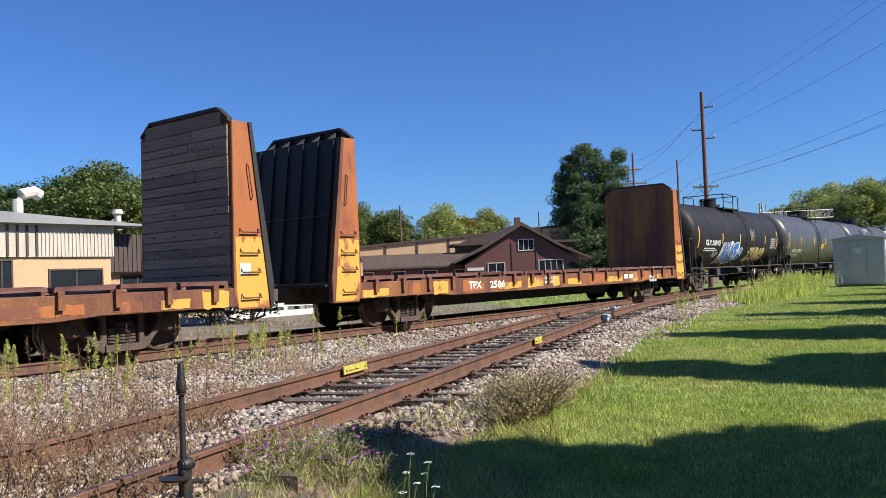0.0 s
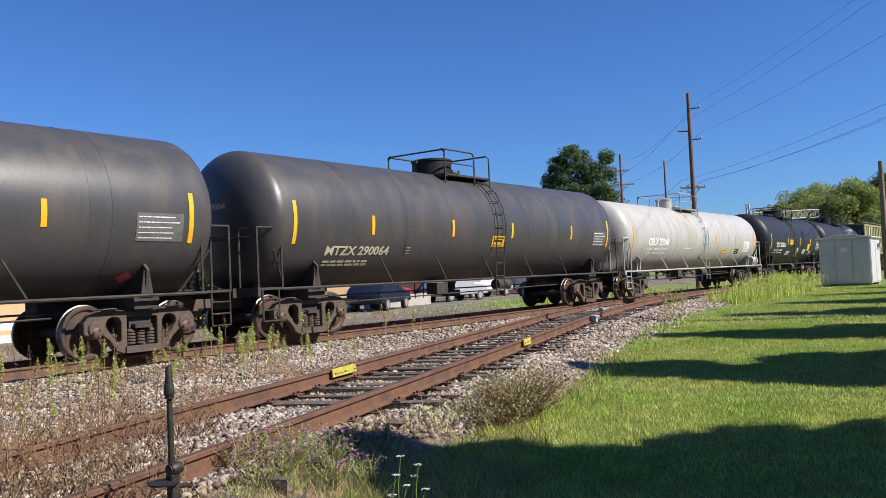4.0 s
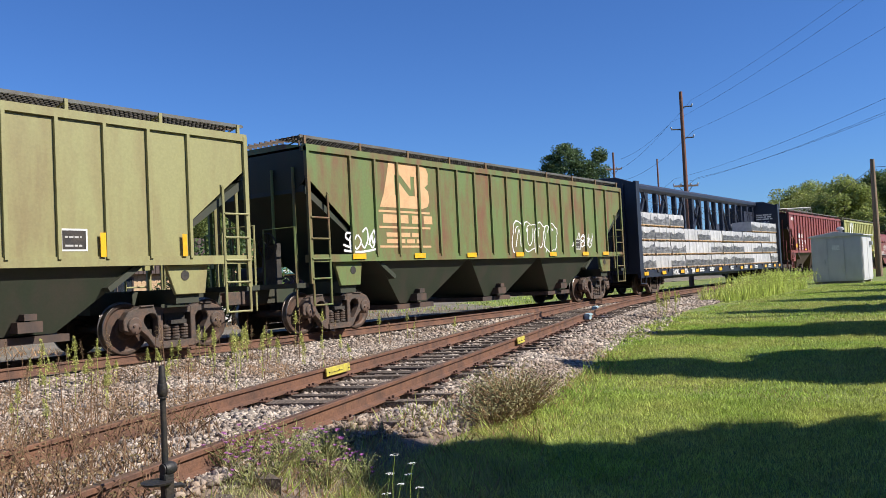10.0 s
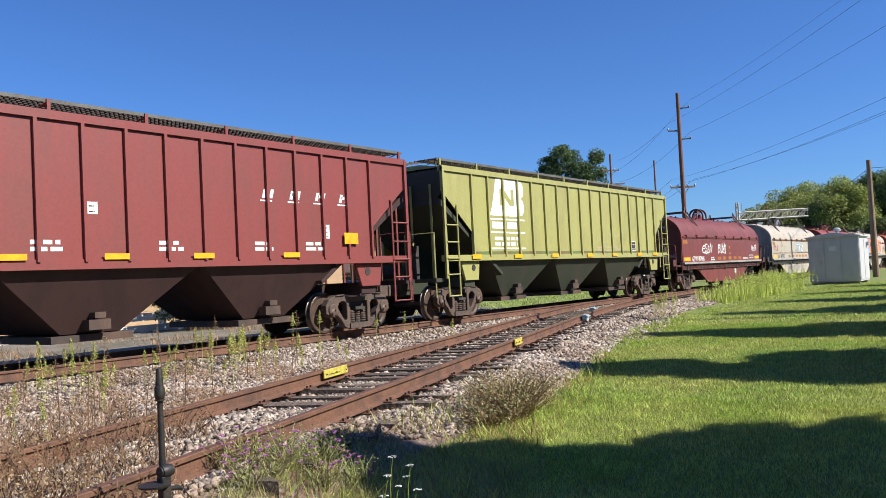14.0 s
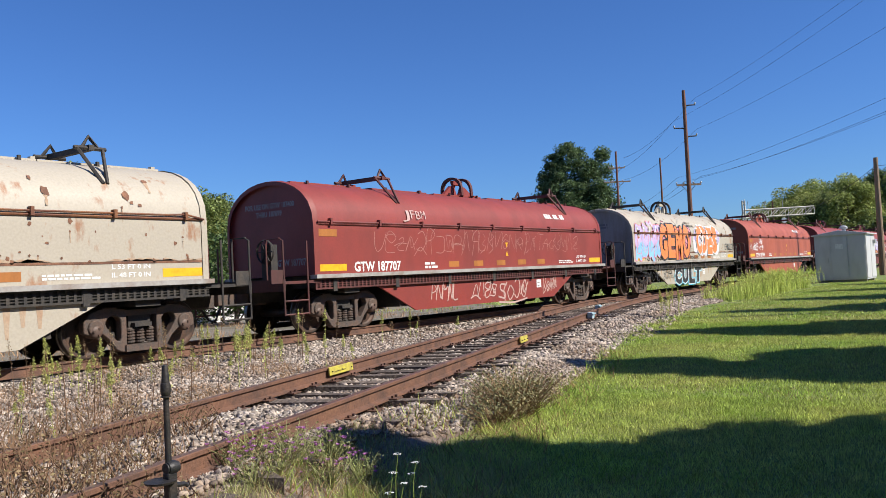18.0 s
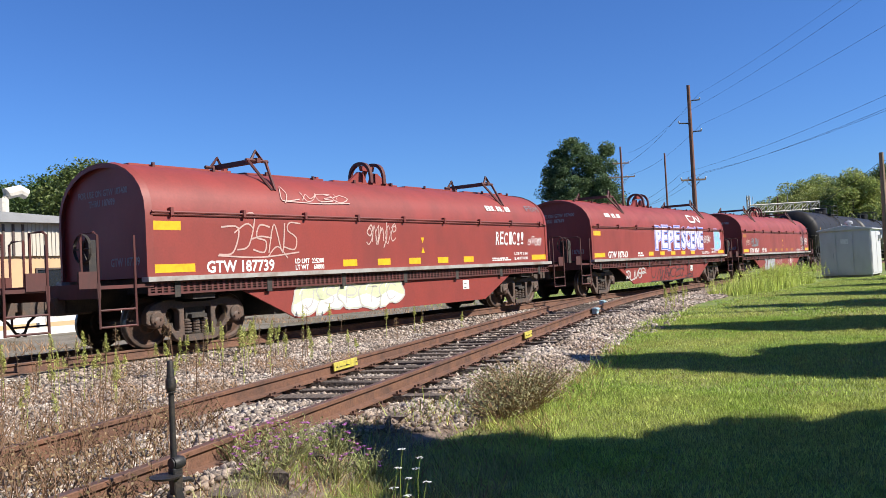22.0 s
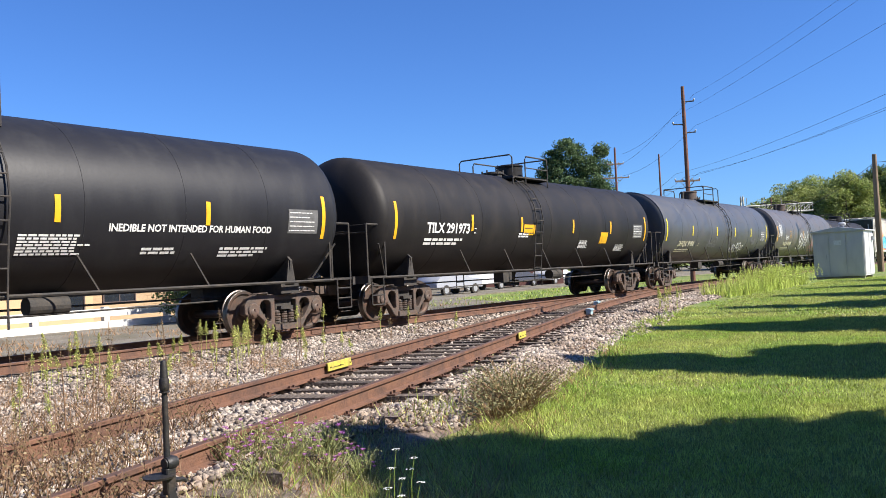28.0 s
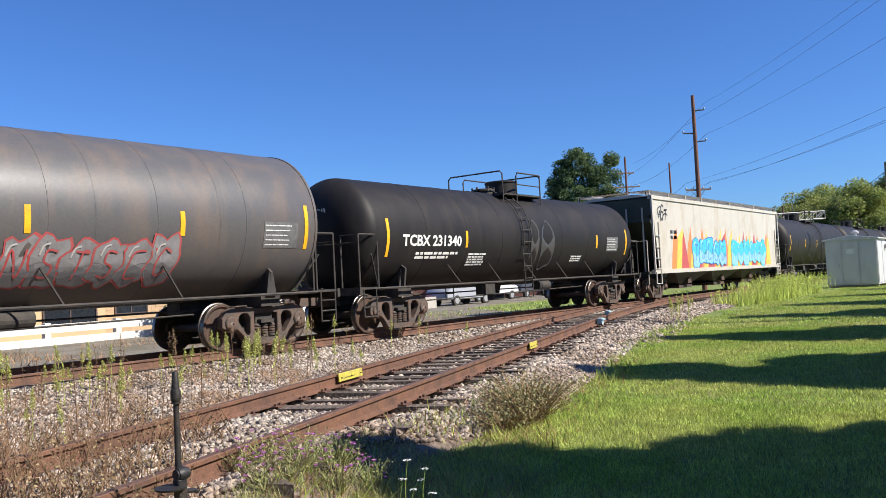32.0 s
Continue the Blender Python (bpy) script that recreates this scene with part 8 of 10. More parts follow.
def blades(n, xs, ys, h0, h1, seed, keep_fn, width=0.006, lean=0.5, on_bed=False):
    rng = np.random.default_rng(seed)
    x, y = rng.uniform(*xs, n), rng.uniform(*ys, n)
    ok = keep_fn(x, y)
    x, y = x[ok], y[ok]
    n = len(x)
    z = np.array([max(soil(a, b), bed(a, b)) if on_bed else soil(a, b) for a, b in zip(x, y)])
    h = rng.uniform(h0, h1, n)
    a = rng.uniform(0, 2 * math.pi, n)
    w = width * rng.uniform(0.7, 1.5, n)
    tip = rng.normal(size=(n, 2)) * (h * lean)[:, None]
    v = np.empty((n, 3, 3))
    v[:, 0] = np.stack([x - np.cos(a) * w, y - np.sin(a) * w, z - 0.01], -1)
    v[:, 1] = np.stack([x + np.cos(a) * w, y + np.sin(a) * w, z - 0.01], -1)
    v[:, 2] = np.stack([x + tip[:, 0], y + tip[:, 1], z + h], -1)
    return v.reshape(-1, 3), np.arange(3 * n).reshape(-1, 3)


def siding_np(x):
    u = np.clip(x - SID_X0, 0, SID_L)
    return SID_C + SID_K * np.minimum(x, SID_X0) + SID_K * u - SID_K * u * u / (2 * SID_L)


def lawn_side(x, y):
    """True on the grass side of the stone bed; a ragged edge."""
    return (siding_np(x) - y) > 1.9 + np.clip((x - 8) * 0.1, 0, 0.45) + 0.28 * np.sin(x * 2.3) + 0.2 * np.sin(x * 5.1 + 1) + np.clip((x - 18) * 0.16, 0, 3.0) - np.clip((7 - x) * 0.18, 0, 0.6)


def build_grass():
    parts_v, parts_f, off = [], [], 0
    for n, xs, ys, h0, h1, w in ((170000, (2, 9), (-1.0, 5.2), 0.02, 0.055, 0.004), (190000, (8, 20), (-1, 8.5), 0.018, 0.048, 0.006), (90000, (18, 48), (-1, 10.5), 0.025, 0.06, 0.012)):
        v, f = blades(n, xs, ys, h0, h1, n + int(xs[0]), lawn_side, w)
        parts_v.append(v), parts_f.append(f + off)
        off += len(v)
    tagged(new("lawn_grass", mesh_np("lawn_grass", np.concatenate(parts_v), np.concatenate(parts_f), M_GRASS)), "short mown green lawn grass blades", "grass", kind="stuff")
    def thin(x, y):
        return lawn_side(x, y) & (np.sin(x * 1.1 + y * 0.7) + np.sin(x * 2.7 - y * 1.9) + np.sin(y * 3.3 + 1) > 0.3)
    v, f = blades(60000, (4, 30), (-1, 9.5), 0.02, 0.05, 71, thin, 0.006, 0.9)
    tagged(new("dry_lawn_grass", mesh_np("dry_lawn_grass", v, f, M_DRYLAWN)), "short dry tan blades in thin patches of the lawn", "grass", kind="stuff")
    # longer tufts along the ragged edge
    def edge(x, y):
        d = siding_np(x) - y
        return (d > 1.25 + np.clip((x - 6.5) * 0.25, 0, 1.0) + np.clip((x - 18) * 0.16, 0, 3.0)) & (d < 2.9 + np.clip((x - 18) * 0.16, 0, 3.0)) & (np.sin(x * 3.1) + np.sin(x * 7.7 + y * 5) > -0.5)
    v, f = blades(24000, (2.5, 24), (2.0, 10), 0.06, 0.2, 5, edge, 0.006, 0.6, True)
    tagged(new("edge_grass", mesh_np("edge_grass", v, f, M_GRASS)), "longer green grass tufts at the stone edge", "grass", kind="stuff")
    v, f = blades(9000, (3.2, 5.6), (3.0, 5.3), 0.03, 0.13, 16, lambda x, y: (siding_np(x) - y > 1.1) & (np.sin(x * 9) + np.sin(y * 11 + x * 4) > -1.2), 0.0035, 0.5, True)
    tagged(new("verge_grass", mesh_np("verge_grass", v, f, M_VERGE)), "rough green grass among the wildflowers", "grass", kind="stuff")
    def litter(x, y):
        d = siding_np(x) - y
        return (d > 1.0 + np.clip((x - 7) * 0.3, 0, 0.8)) & (d < 2.35 + 0.4 * np.sin(x * 2.1)) & (np.sin(x * 5) + np.sin(x * 3 + y * 7) > -0.9)
    v, f = blades(30000, (3.0, 14), (2.5, 8.5), 0.02, 0.09, 17, litter, 0.004, 1.2, True)
    tagged(new("dry_litter", mesh_np("dry_litter", v, f, M_DRYGRASS)), "flattened dry tan grass litter at the lawn edge", "grass", kind="stuff")
    v, f = blades(12000, (2.0, 14), (2.0, 10), 0.04, 0.14, 6, edge, 0.005, 0.8, True)
    tagged(new("dry_edge_grass", mesh_np("dry_edge_grass", v, f, M_DRYGRASS)), "dry tan grass and litter at the stone edge", "grass", kind="stuff")
    # strip beyond the line
    def beyond(x, y):
        return (x > 28) & (y > 19.5) & (y < 22 + 0.1 * x) & (np.sin(x * 0.9) + np.sin(y * 2 + x) > -0.6)
    v, f = blades(9000, (6, 60), (17, 28), 0.06, 0.22, 8, beyond, 0.02, 0.5)
    tagged(new("trackside_grass", mesh_np("trackside_grass", v, f, M_GRASS)), "rough green grass beyond the main line", "grass", kind="stuff")
    v, f = blades(11000, (5, 30), (16.2, 26), 0.06, 0.32, 18, lambda x, y: np.sin(x * 1.3) + np.sin(y * 1.7 + x * 2) > 0.5, 0.012, 0.6)
    tagged(new("dry_trackside_grass", mesh_np("dry_trackside_grass", v, f, M_DRYGRASS)), "dry brown weeds on the gravel beyond the main line", "grass", kind="stuff")
    # weeds among the stones between the tracks
    def between(x, y):
        return (y > siding_np(x) + 1.0) & (y < TRACK_Y - 1.2) & (np.sin(x * 1.7 + y) + np.sin(x * 4.1 - y * 3) > 0.2 - np.clip((9 - x) * 0.12, 0, 0.9))
    v, f = blades(24000, (2.5, 11), (4, 13), 0.03, 0.16, 9, between, 0.004, 0.9, True)
    tagged(new("dry_weeds", mesh_np("dry_weeds", v, f, M_DRYGRASS)), "dry straw-coloured weeds between the tracks", "weeds", kind="stuff")


def build_stones():
    rng = np.random.default_rng(30)
    cube = np.array([(x, y, z) for z in (-1, 1) for y in (-1, 1) for x in (-1, 1)], dtype=float)
    tris = np.array([(0, 2, 3), (0, 3, 1), (4, 5, 7), (4, 7, 6), (0, 1, 5), (0, 5, 4), (2, 6, 7), (2, 7, 3), (0, 4, 6), (0, 6, 2), (1, 3, 7), (1, 7, 5)])
    shapes = [cube * (0.95, 0.72, 0.55) + rng.uniform(-0.38, 0.38, (8, 3)) for _ in range(6)]
    P, S = [], []
    def region(n, xs, ys, s0, s1, ok):
        x, y = rng.uniform(*xs, n), rng.uniform(*ys, n)
        q = ok(x, y)
        x, y = x[q], y[q]
        z = np.array([max(bed(a, b), soil(a, b)) for a, b in zip(x, y)])
        P.append(np.stack([x, y, z + 0.008], -1))
        S.append(rng.uniform(s0, s1, len(x)) ** 1.0)
    def near_side(x, y):
        d = np.abs(y - siding_np(x))
        near = np.where(y < siding_np(x), 1.2 + np.clip((x - 5.0) * 0.5, 0, 1.15), 2.1)
        return (d < near) & ~((d < 0.83) & (d > 0.68))
    region(60000, (1.5, 12), (2.5, 11), 0.014, 0.036, near_side)
    region(32000, (10, 27), (6, 14), 0.018, 0.042, near_side)
    region(42000, (0, 14), (5, 13.2), 0.014, 0.034, lambda x, y: (y > siding_np(x) + 0.9) & (y < TRACK_Y - 0.85))
    region(14000, (12, 34), (9, 13.2), 0.02, 0.045, lambda x, y: (y > siding_np(x) - 4) & (y < TRACK_Y - 0.85) & (siding_np(x) - y < 3.2))
    region(4000, (14, 32), (6.5, 12), 0.03, 0.06, lambda x, y: (siding_np(x) - y < 3.0) & (siding_np(x) - y > 0.8))
    region(3200, (22.5, 30.5), (9.0, 10.8), 0.025, 0.06, lambda x, y: np.abs(y - 9.75 - 0.1 * np.sin(x * 1.7)) < 0.75 - 0.09 * np.abs(x - 26))
    region(16000, (4, 34), (14.95, 21), 0.02, 0.05, lambda x, y: y > 15)
    pos, sc = np.concatenate(P), np.concatenate(S)
    sc = sc * rng.choice((0.55, 0.7, 0.88, 1.1), len(sc), p=(0.3, 0.3, 0.28, 0.12))
    V, F, off = [], [], 0
    for k, base in enumerate(shapes):
        q = np.arange(k, len(pos), len(shapes))
        v, f = scatter(base, tris, pos[q], sc[q][:, None] * rng.uniform(0.75, 1.2, (len(q), 3)), turns(len(q), rng, 0.9))
        V.append(v), F.append(f + off)
        off += len(v)
    v, f = np.concatenate(V), np.concatenate(F)
    tagged(new("ballast_stones", mesh_np("ballast_stones", v, f, M_STONE)), "loose angular grey and tan ballast stones", "stones", kind="stuff")


M_STEM = plain("dry_stem", (0.30, 0.19, 0.10), rough=0.85)
M_DKSTEM = plain("dark_dead_stem", (0.17, 0.098, 0.055), rough=0.85)
M_GOLDEN = leaf_material("goldenrod", (0.54, 0.6, 0.17), (0.42, 0.5, 0.12))
M_DULLWEED = leaf_material("seed_head", (0.5, 0.54, 0.17), (0.44, 0.42, 0.13))
M_TWIG = leaf_material("dry_twigs", (0.28, 0.195, 0.11), (0.22, 0.18, 0.085))
M_BUSH = leaf_material("dusty_bush_leaf", (0.34, 0.35, 0.17), (0.34, 0.27, 0.15))
M_PURPLE = plain("purple_petals", (0.42, 0.14, 0.40), rough=0.6)
M_LACE = plain("white_petals", (0.8, 0.8, 0.75), rough=0.7)


def stalk(h, seed, top, top_n, head=0.3, stem_mat=None, leaf=0.07, plume=0.11, n=26):
    """One upright weed: stem, narrow leaves and a feathery head."""
    rng = np.random.default_rng(seed)
    bm = nb()
    bend = rng.uniform(-0.12, 0.12, 2) * h
    pts = [(bend[0] * t * t, bend[1] * t * t, h * t) for t in (0, 0.35, 0.7, 1.0)]
    pipe(bm, pts, [0.006, 0.005, 0.004, 0.002], 4)
    me_s = bpy.data.meshes.new("stem")
    bm.to_mesh(me_s)
    bm.free()
    me_s.materials.append(stem_mat or M_STEM)
    t = rng.uniform(0.1, 0.85, n)
    pos = np.stack([bend[0] * t * t, bend[1] * t * t, h * t], -1) + rng.normal(size=(n, 3)) * 0.02
    v, f = scatter(LEAF, LEAF_F, pos, rng.uniform(0.6, 1.2, n) * leaf, turns(n, rng, 1.2))
    t = 1 - head * rng.uniform(0, 1, top_n) ** 0.8
    spread = (t - (1 - head)) / head
    r = (plume * (1 - spread) + 0.012) * rng.uniform(0.2, 1, top_n)
    a = rng.uniform(0, 2 * math.pi, top_n)
    pos = np.stack([bend[0] * t * t + r * np.cos(a), bend[1] * t * t + r * np.sin(a), h * t], -1)
    v2, f2 = scatter(LEAF, LEAF_F, pos, rng.uniform(0.6, 1.2, top_n) * (0.03 if plume > 0.1 else 0.022), turns(top_n, rng, 1.5))
    me = mesh_np("foliage", np.concatenate([v, v2]), np.concatenate([f, f2 + len(v)]), top)
    return me_s, me


def build_weeds():
    rng = random.Random(31)
    gold = [stalk(h, 40 + k, M_GOLDEN, 130, 0.32, M_GRASS, 0.09) for k, h in enumerate((0.95, 1.1, 1.25))]
    dull = [stalk(h, 50 + k, M_DULLWEED, 330, 0.36, M_DULLWEED, 0.05, 0.055, 22) for k, h in enumerate((0.5, 0.66, 0.8))]
    dead = [stalk(h, 60 + k, M_TWIG, 60, 0.3, M_DKSTEM, 0.03, 0.05, 8) for k, h in enumerate((0.5, 0.7, 0.9))]
    def plant(kind, x, y, z, s, label, group):
        t = thing("weed", label, "weed", Matrix.Translation((x, y, z)) @ Matrix.Rotation(rng.uniform(0, 6.28), 4, "Z") @ Matrix.Scale(s, 4), group)
        place("stem", kind[0], t)
        place("foliage", kind[1], t)
    # weeds standing along the main line
    for k in range(120):
        x = rng.uniform(5.0, 11.0) if k < 105 else rng.uniform(10, 16)
        y = TRACK_Y - 1.4 - abs(rng.gauss(0, 1.9))
        if y < siding(x) + 1.1:
            continue
        if k % 5 < 2:
            plant(rng.choice(dead), x, y, bed(x, y) - 0.01, rng.uniform(0.7, 1.1), "dead brown weed stalk between the tracks", "dead weeds between the tracks")
        else:
            plant(rng.choice(dull), x, y, bed(x, y) - 0.01, rng.uniform(0.65, 1.1), "yellow-green seeding weed beside the main line", "weeds between the tracks")
    for k in range(46):
        x = rng.uniform(2.2, 5.0)
        y = siding(x) + rng.uniform(0.9, 5.0)
        if k % 4:
            plant(rng.choice(dead), x, y, bed(x, y) - 0.01, rng.uniform(0.5, 0.95), "dead brown weed stalk between the tracks", "dead weeds between the tracks")
        else:
            plant(rng.choice(dull), x, y, bed(x, y) - 0.01, rng.uniform(0.5, 0.85), "yellow-green seeding weed beside the main line", "weeds between the tracks")
    for k in range(16):
        x = rng.gauss(24.0, 0.9)
        y = siding(x) - 2.35 - abs(rng.gauss(0, 0.25))
        plant(rng.choice(dull), x, y, max(soil(x, y), bed(x, y)) - 0.01, rng.uniform(0.7, 1.05), "yellow-green seeding weed at the edge of the lawn", "weeds at the lawn edge")
    # goldenrod before the cabinet, too many to count
    V, F, off = [], [], 0
    nr = np.random.default_rng(9)
    n = 360
    x = nr.uniform(30.3, 41.6, n)
    y = 9.5 + 0.0 * x + nr.normal(0, 0.6, n) + 0.02 * (x - 25) * nr.normal(0, 1, n)
    m = gold[1][1]
    co = np.empty(len(m.vertices) * 3)
    m.vertices.foreach_get("co", co)
    co = co.reshape(-1, 3)
    fi = np.array([tuple(p.vertices) for p in m.polygons])
    pos = np.stack([x, y, [soil(a, b) for a, b in zip(x, y)]], -1)
    v, f = scatter(co, fi, pos, nr.uniform(0.8, 1.3, n) * np.clip((x - 27.5) * 0.1, 0.4, 0.74), turns(n, nr, 0.15))
    f = np.concatenate([f[:, [0, 1, 2]], f[:, [0, 2, 3]]])
    v2, f2 = blades(5200, (29.8, 41.6), (8.0, 11.0), 0.25, 0.68, 77, lambda a, b: np.abs(b - 9.5) < 0.9 * np.clip((a - 27.5) * 0.3, 0.5, 1) * (0.8 + 0.2 * np.sin(a * 2.1)), 0.014, 0.2)
    v, f = np.concatenate([v, v2]), np.concatenate([f, f2 + len(v)])
    tagged(new("goldenrod_patch", mesh_np("goldenrod_patch", v, f, M_GOLDEN)), "dense patch of tall yellow-green goldenrod", "weeds", kind="stuff")


def brush(name, label, x, y, r, h, n, seed, leaf_n, mats, leaf=0.035, foot=0.2):
    """A bushy tangle of thin stems with small leaves."""
    rng = np.random.default_rng(seed)
    t = thing(name, label, "shrub", Matrix.Translation((x, y, max(soil(x, y), bed(x, y)) - 0.02)))
    bm = nb()
    ends = []
    for k in range(n):
        a, q = rng.uniform(0, 2 * math.pi), rng.uniform(0.1, 1) ** 0.5
        hh = h * rng.uniform(0.5, 1.0) * (1.1 - 0.4 * q)
        e = (r * q * math.cos(a), r * q * math.sin(a), hh)
        j = 0.03 if foot < 0.5 else 0.16
        b = (e[0] * foot + rng.uniform(-j, j), e[1] * foot + rng.uniform(-j, j), 0)
        mid = ((b[0] + e[0]) / 2 + rng.uniform(-0.04, 0.04), (b[1] + e[1]) / 2 + rng.uniform(-0.04, 0.04), hh * 0.6)
        pipe(bm, [b, mid, e], [0.005, 0.004, 0.0015], 3, caps=False)
        ends.append((mid, e))
    tagged(part("twig_tangle", bm, mats[0], t), kind="stuff")
    ends = np.array(ends)
    k = rng.integers(0, n, leaf_n)
    u = rng.uniform(0, 1, leaf_n)[:, None]
    pos = ends[k, 0] * (1 - u) + ends[k, 1] * u + rng.normal(size=(leaf_n, 3)) * 0.035
    v, f = scatter(LEAF, LEAF_F, pos, rng.uniform(0.5, 1.2, leaf_n) * leaf, turns(leaf_n, rng, 1.5))
    tagged(place("foliage", mesh_np("foliage", v, f, mats[1]), t), kind="stuff")
    return t, ends


def build_brush():
    brush("dry_bush", "brown and green twiggy bush at the edge of the lawn", 7.35, 4.5, 0.58, 0.64, 260, 3, 3000, (M_STEM, M_BUSH))
    brush("dry_bush", "brown and green twiggy bush at the edge of the lawn", 6.95, 4.45, 0.42, 0.36, 130, 4, 1100, (M_STEM, M_BUSH))
    for k, (x, y, r, h) in enumerate(((3.2, 5.75, 0.5, 0.32), (3.6, 5.35, 0.4, 0.28), (3.9, 6.1, 0.5, 0.36), (3.3, 6.7, 0.5, 0.42), (4.3, 7.0, 0.45, 0.4), (3.7, 7.6, 0.5, 0.5), (3.0, 5.1, 0.35, 0.3), (2.5, 4.6, 0.4, 0.3), (2.7, 5.3, 0.45, 0.34), (2.3, 5.6, 0.5, 0.4), (2.75, 6.2, 0.5, 0.42), (4.6, 6.2, 0.35, 0.3), (2.5, 4.1, 0.35, 0.25), (3.05, 4.55, 0.3, 0.22))):
        brush("dry_brush", "tangle of dry brown weed stems beside the switch stand", x, y, r, h * 1.2, 60, 10 + k, 260, (M_DKSTEM, M_TWIG), 0.03, 0.85)
    # purple-flowered weeds
    for k, (x, y) in enumerate(((3.9, 4.75), (4.15, 4.8), (4.3, 4.55), (4.05, 4.45), (4.45, 4.75), (4.5, 4.4), (4.3, 4.2), (4.62, 4.15), (4.75, 4.6), (3.8, 4.4))):
        t, ends = brush("knapweed", "grey-green weed with small purple flowers", x, y, 0.2, 0.3, 34, 30 + k, 300, (M_VERGE, M_TWIG if k % 3 == 0 else M_VERGE), 0.022)
        for j in range(11):
            p = ends[j * 3 % len(ends), 1]
            bm = nb()
            for q in range(9):
                a = q * 2 * math.pi / 9
                quad(bm, [(0, 0, 0), (0.012 * math.cos(a - 0.25), 0.012 * math.sin(a - 0.25), 0.012), (0.022 * math.cos(a), 0.022 * math.sin(a), 0.018), (0.012 * math.cos(a + 0.25), 0.012 * math.sin(a + 0.25), 0.012)])
            part("flower", bm, M_PURPLE, t, "purple flower head", m=Matrix.Translation(p))
    rng = random.Random(8)
    for k, (x, y, h) in enumerate(((3.99, 3.33, 0.40), (4.1, 3.28, 0.33), (4.0, 3.3, 0.22), (3.93, 3.36, 0.17), (4.08, 3.22, 0.19), (4.02, 3.4, 0.27), (3.95, 3.27, 0.13), (4.16, 3.36, 0.24))):
        t = thing("white_flower", "white lace-like wildflower on a thin green stem", "flower", Matrix.Translation((x, y, soil(x, y))), "white wildflowers")
        bm = nb()
        pipe(bm, [(0, 0, 0), (0.02, 0.01, h * 0.6), (0.04, 0.0, h)], [0.004, 0.003, 0.002], 4)
        part("stem", bm, M_GRASS, t)
        bm = nb()
        for q in range(26):
            a, r = rng.uniform(0, 6.28), 0.027 * rng.uniform(0, 1) ** 0.5
            c = Vector((0.04 + r * math.cos(a), r * math.sin(a), h + 0.008 - r * 0.25))
            quad(bm, [c + Vector((0.006 * math.cos(b), 0.006 * math.sin(b), 0)) for b in (0, 1.57, 3.14, 4.71)])
        part("flower", bm, M_LACE, t)


build_trees()
build_grass()
build_stones()
build_weeds()
build_brush()


# ---- cabinet shed, poles, wires ----
M_SHED = material("shed_steel", (0.54, 0.535, 0.54), (0.47, 0.465, 0.47), rough=0.5, metal=0.1, amount=0.3, scale=2, stretch=(1, 1, 0.4), vary=0.05, bump=0.05)
M_POLE = material("pole_wood", (0.20, 0.085, 0.055), (0.11, 0.06, 0.04), rough=0.85, amount=0.45, scale=3, stretch=(4, 4, 0.3), vary=0.15, bump=0.4, bump_scale=25)
M_POLE_PALE = material("pole_wood_pale", (0.26, 0.18, 0.12), (0.18, 0.12, 0.08), rough=0.85, amount=0.45, scale=3, stretch=(4, 4, 0.3), bump=0.4)
M_WIRE = plain("wire", (0.04, 0.04, 0.045), rough=0.6)
M_PEACH = material("peach_render", (0.55, 0.37, 0.20), (0.48, 0.33, 0.20), rough=0.85, amount=0.3, scale=0.8, vary=0.05, bump=0.1)
M_FASCIA = material("ribbed_metal", (0.50, 0.46, 0.38), (0.42, 0.38, 0.31), rough=0.5, amount=0.3, scale=1.5, stretch=(1, 1, 0.3), vary=0.05)
M_BROWNMETAL = material("brown_metal", (0.075, 0.05, 0.042), (0.06, 0.042, 0.036), rough=0.6, amount=0.3, scale=1.5, vary=0.06)
M_ROOFGREY = material("grey_roofing", (0.26, 0.265, 0.27), (0.2, 0.205, 0.21), rough=0.6, amount=0.3, scale=0.9, vary=0.08)
M_MAROON = material("maroon_siding", (0.125, 0.048, 0.038), (0.10, 0.042, 0.035), rough=0.7, amount=0.3, scale=1.0, stretch=(1, 1, 4), vary=0.06)
M_SHINGLE = material("brown_shingles", (0.095, 0.066, 0.052), (0.065, 0.047, 0.038), rough=0.9, amount=0.45, scale=2, vary=0.2, bump=0.4, bump_scale=14)
M_TRIM = plain("cream_trim", (0.6, 0.56, 0.48), rough=0.7)
M_GLASS = plain("dark_window", (0.02, 0.024, 0.03), rough=0.1, spec=0.8)
M_TEAL = plain("teal_awning", (0.05, 0.16, 0.15), rough=0.7)
M_BRICKTAN = material("tan_block", (0.45, 0.31, 0.18), (0.36, 0.25, 0.15), rough=0.9, amount=0.4, scale=3, stretch=(1, 1, 4), vary=0.12, bump=0.3)
M_WHITEWOOD = material("white_fence_paint", (0.60, 0.59, 0.565), (0.46, 0.43, 0.38), rough=0.7, amount=0.2, scale=3, vary=0.08, bump=0.2)
M_CONCRETE = material("concrete", (0.40, 0.37, 0.33), (0.32, 0.29, 0.26), rough=0.9, amount=0.4, scale=1.5, vary=0.1, bump=0.3)
M_IRON = material("black_iron", (0.022, 0.022, 0.024), (0.05, 0.038, 0.03), rough=0.55, metal=0.2, amount=0.3, scale=9, vary=0.15, bump=0.2)


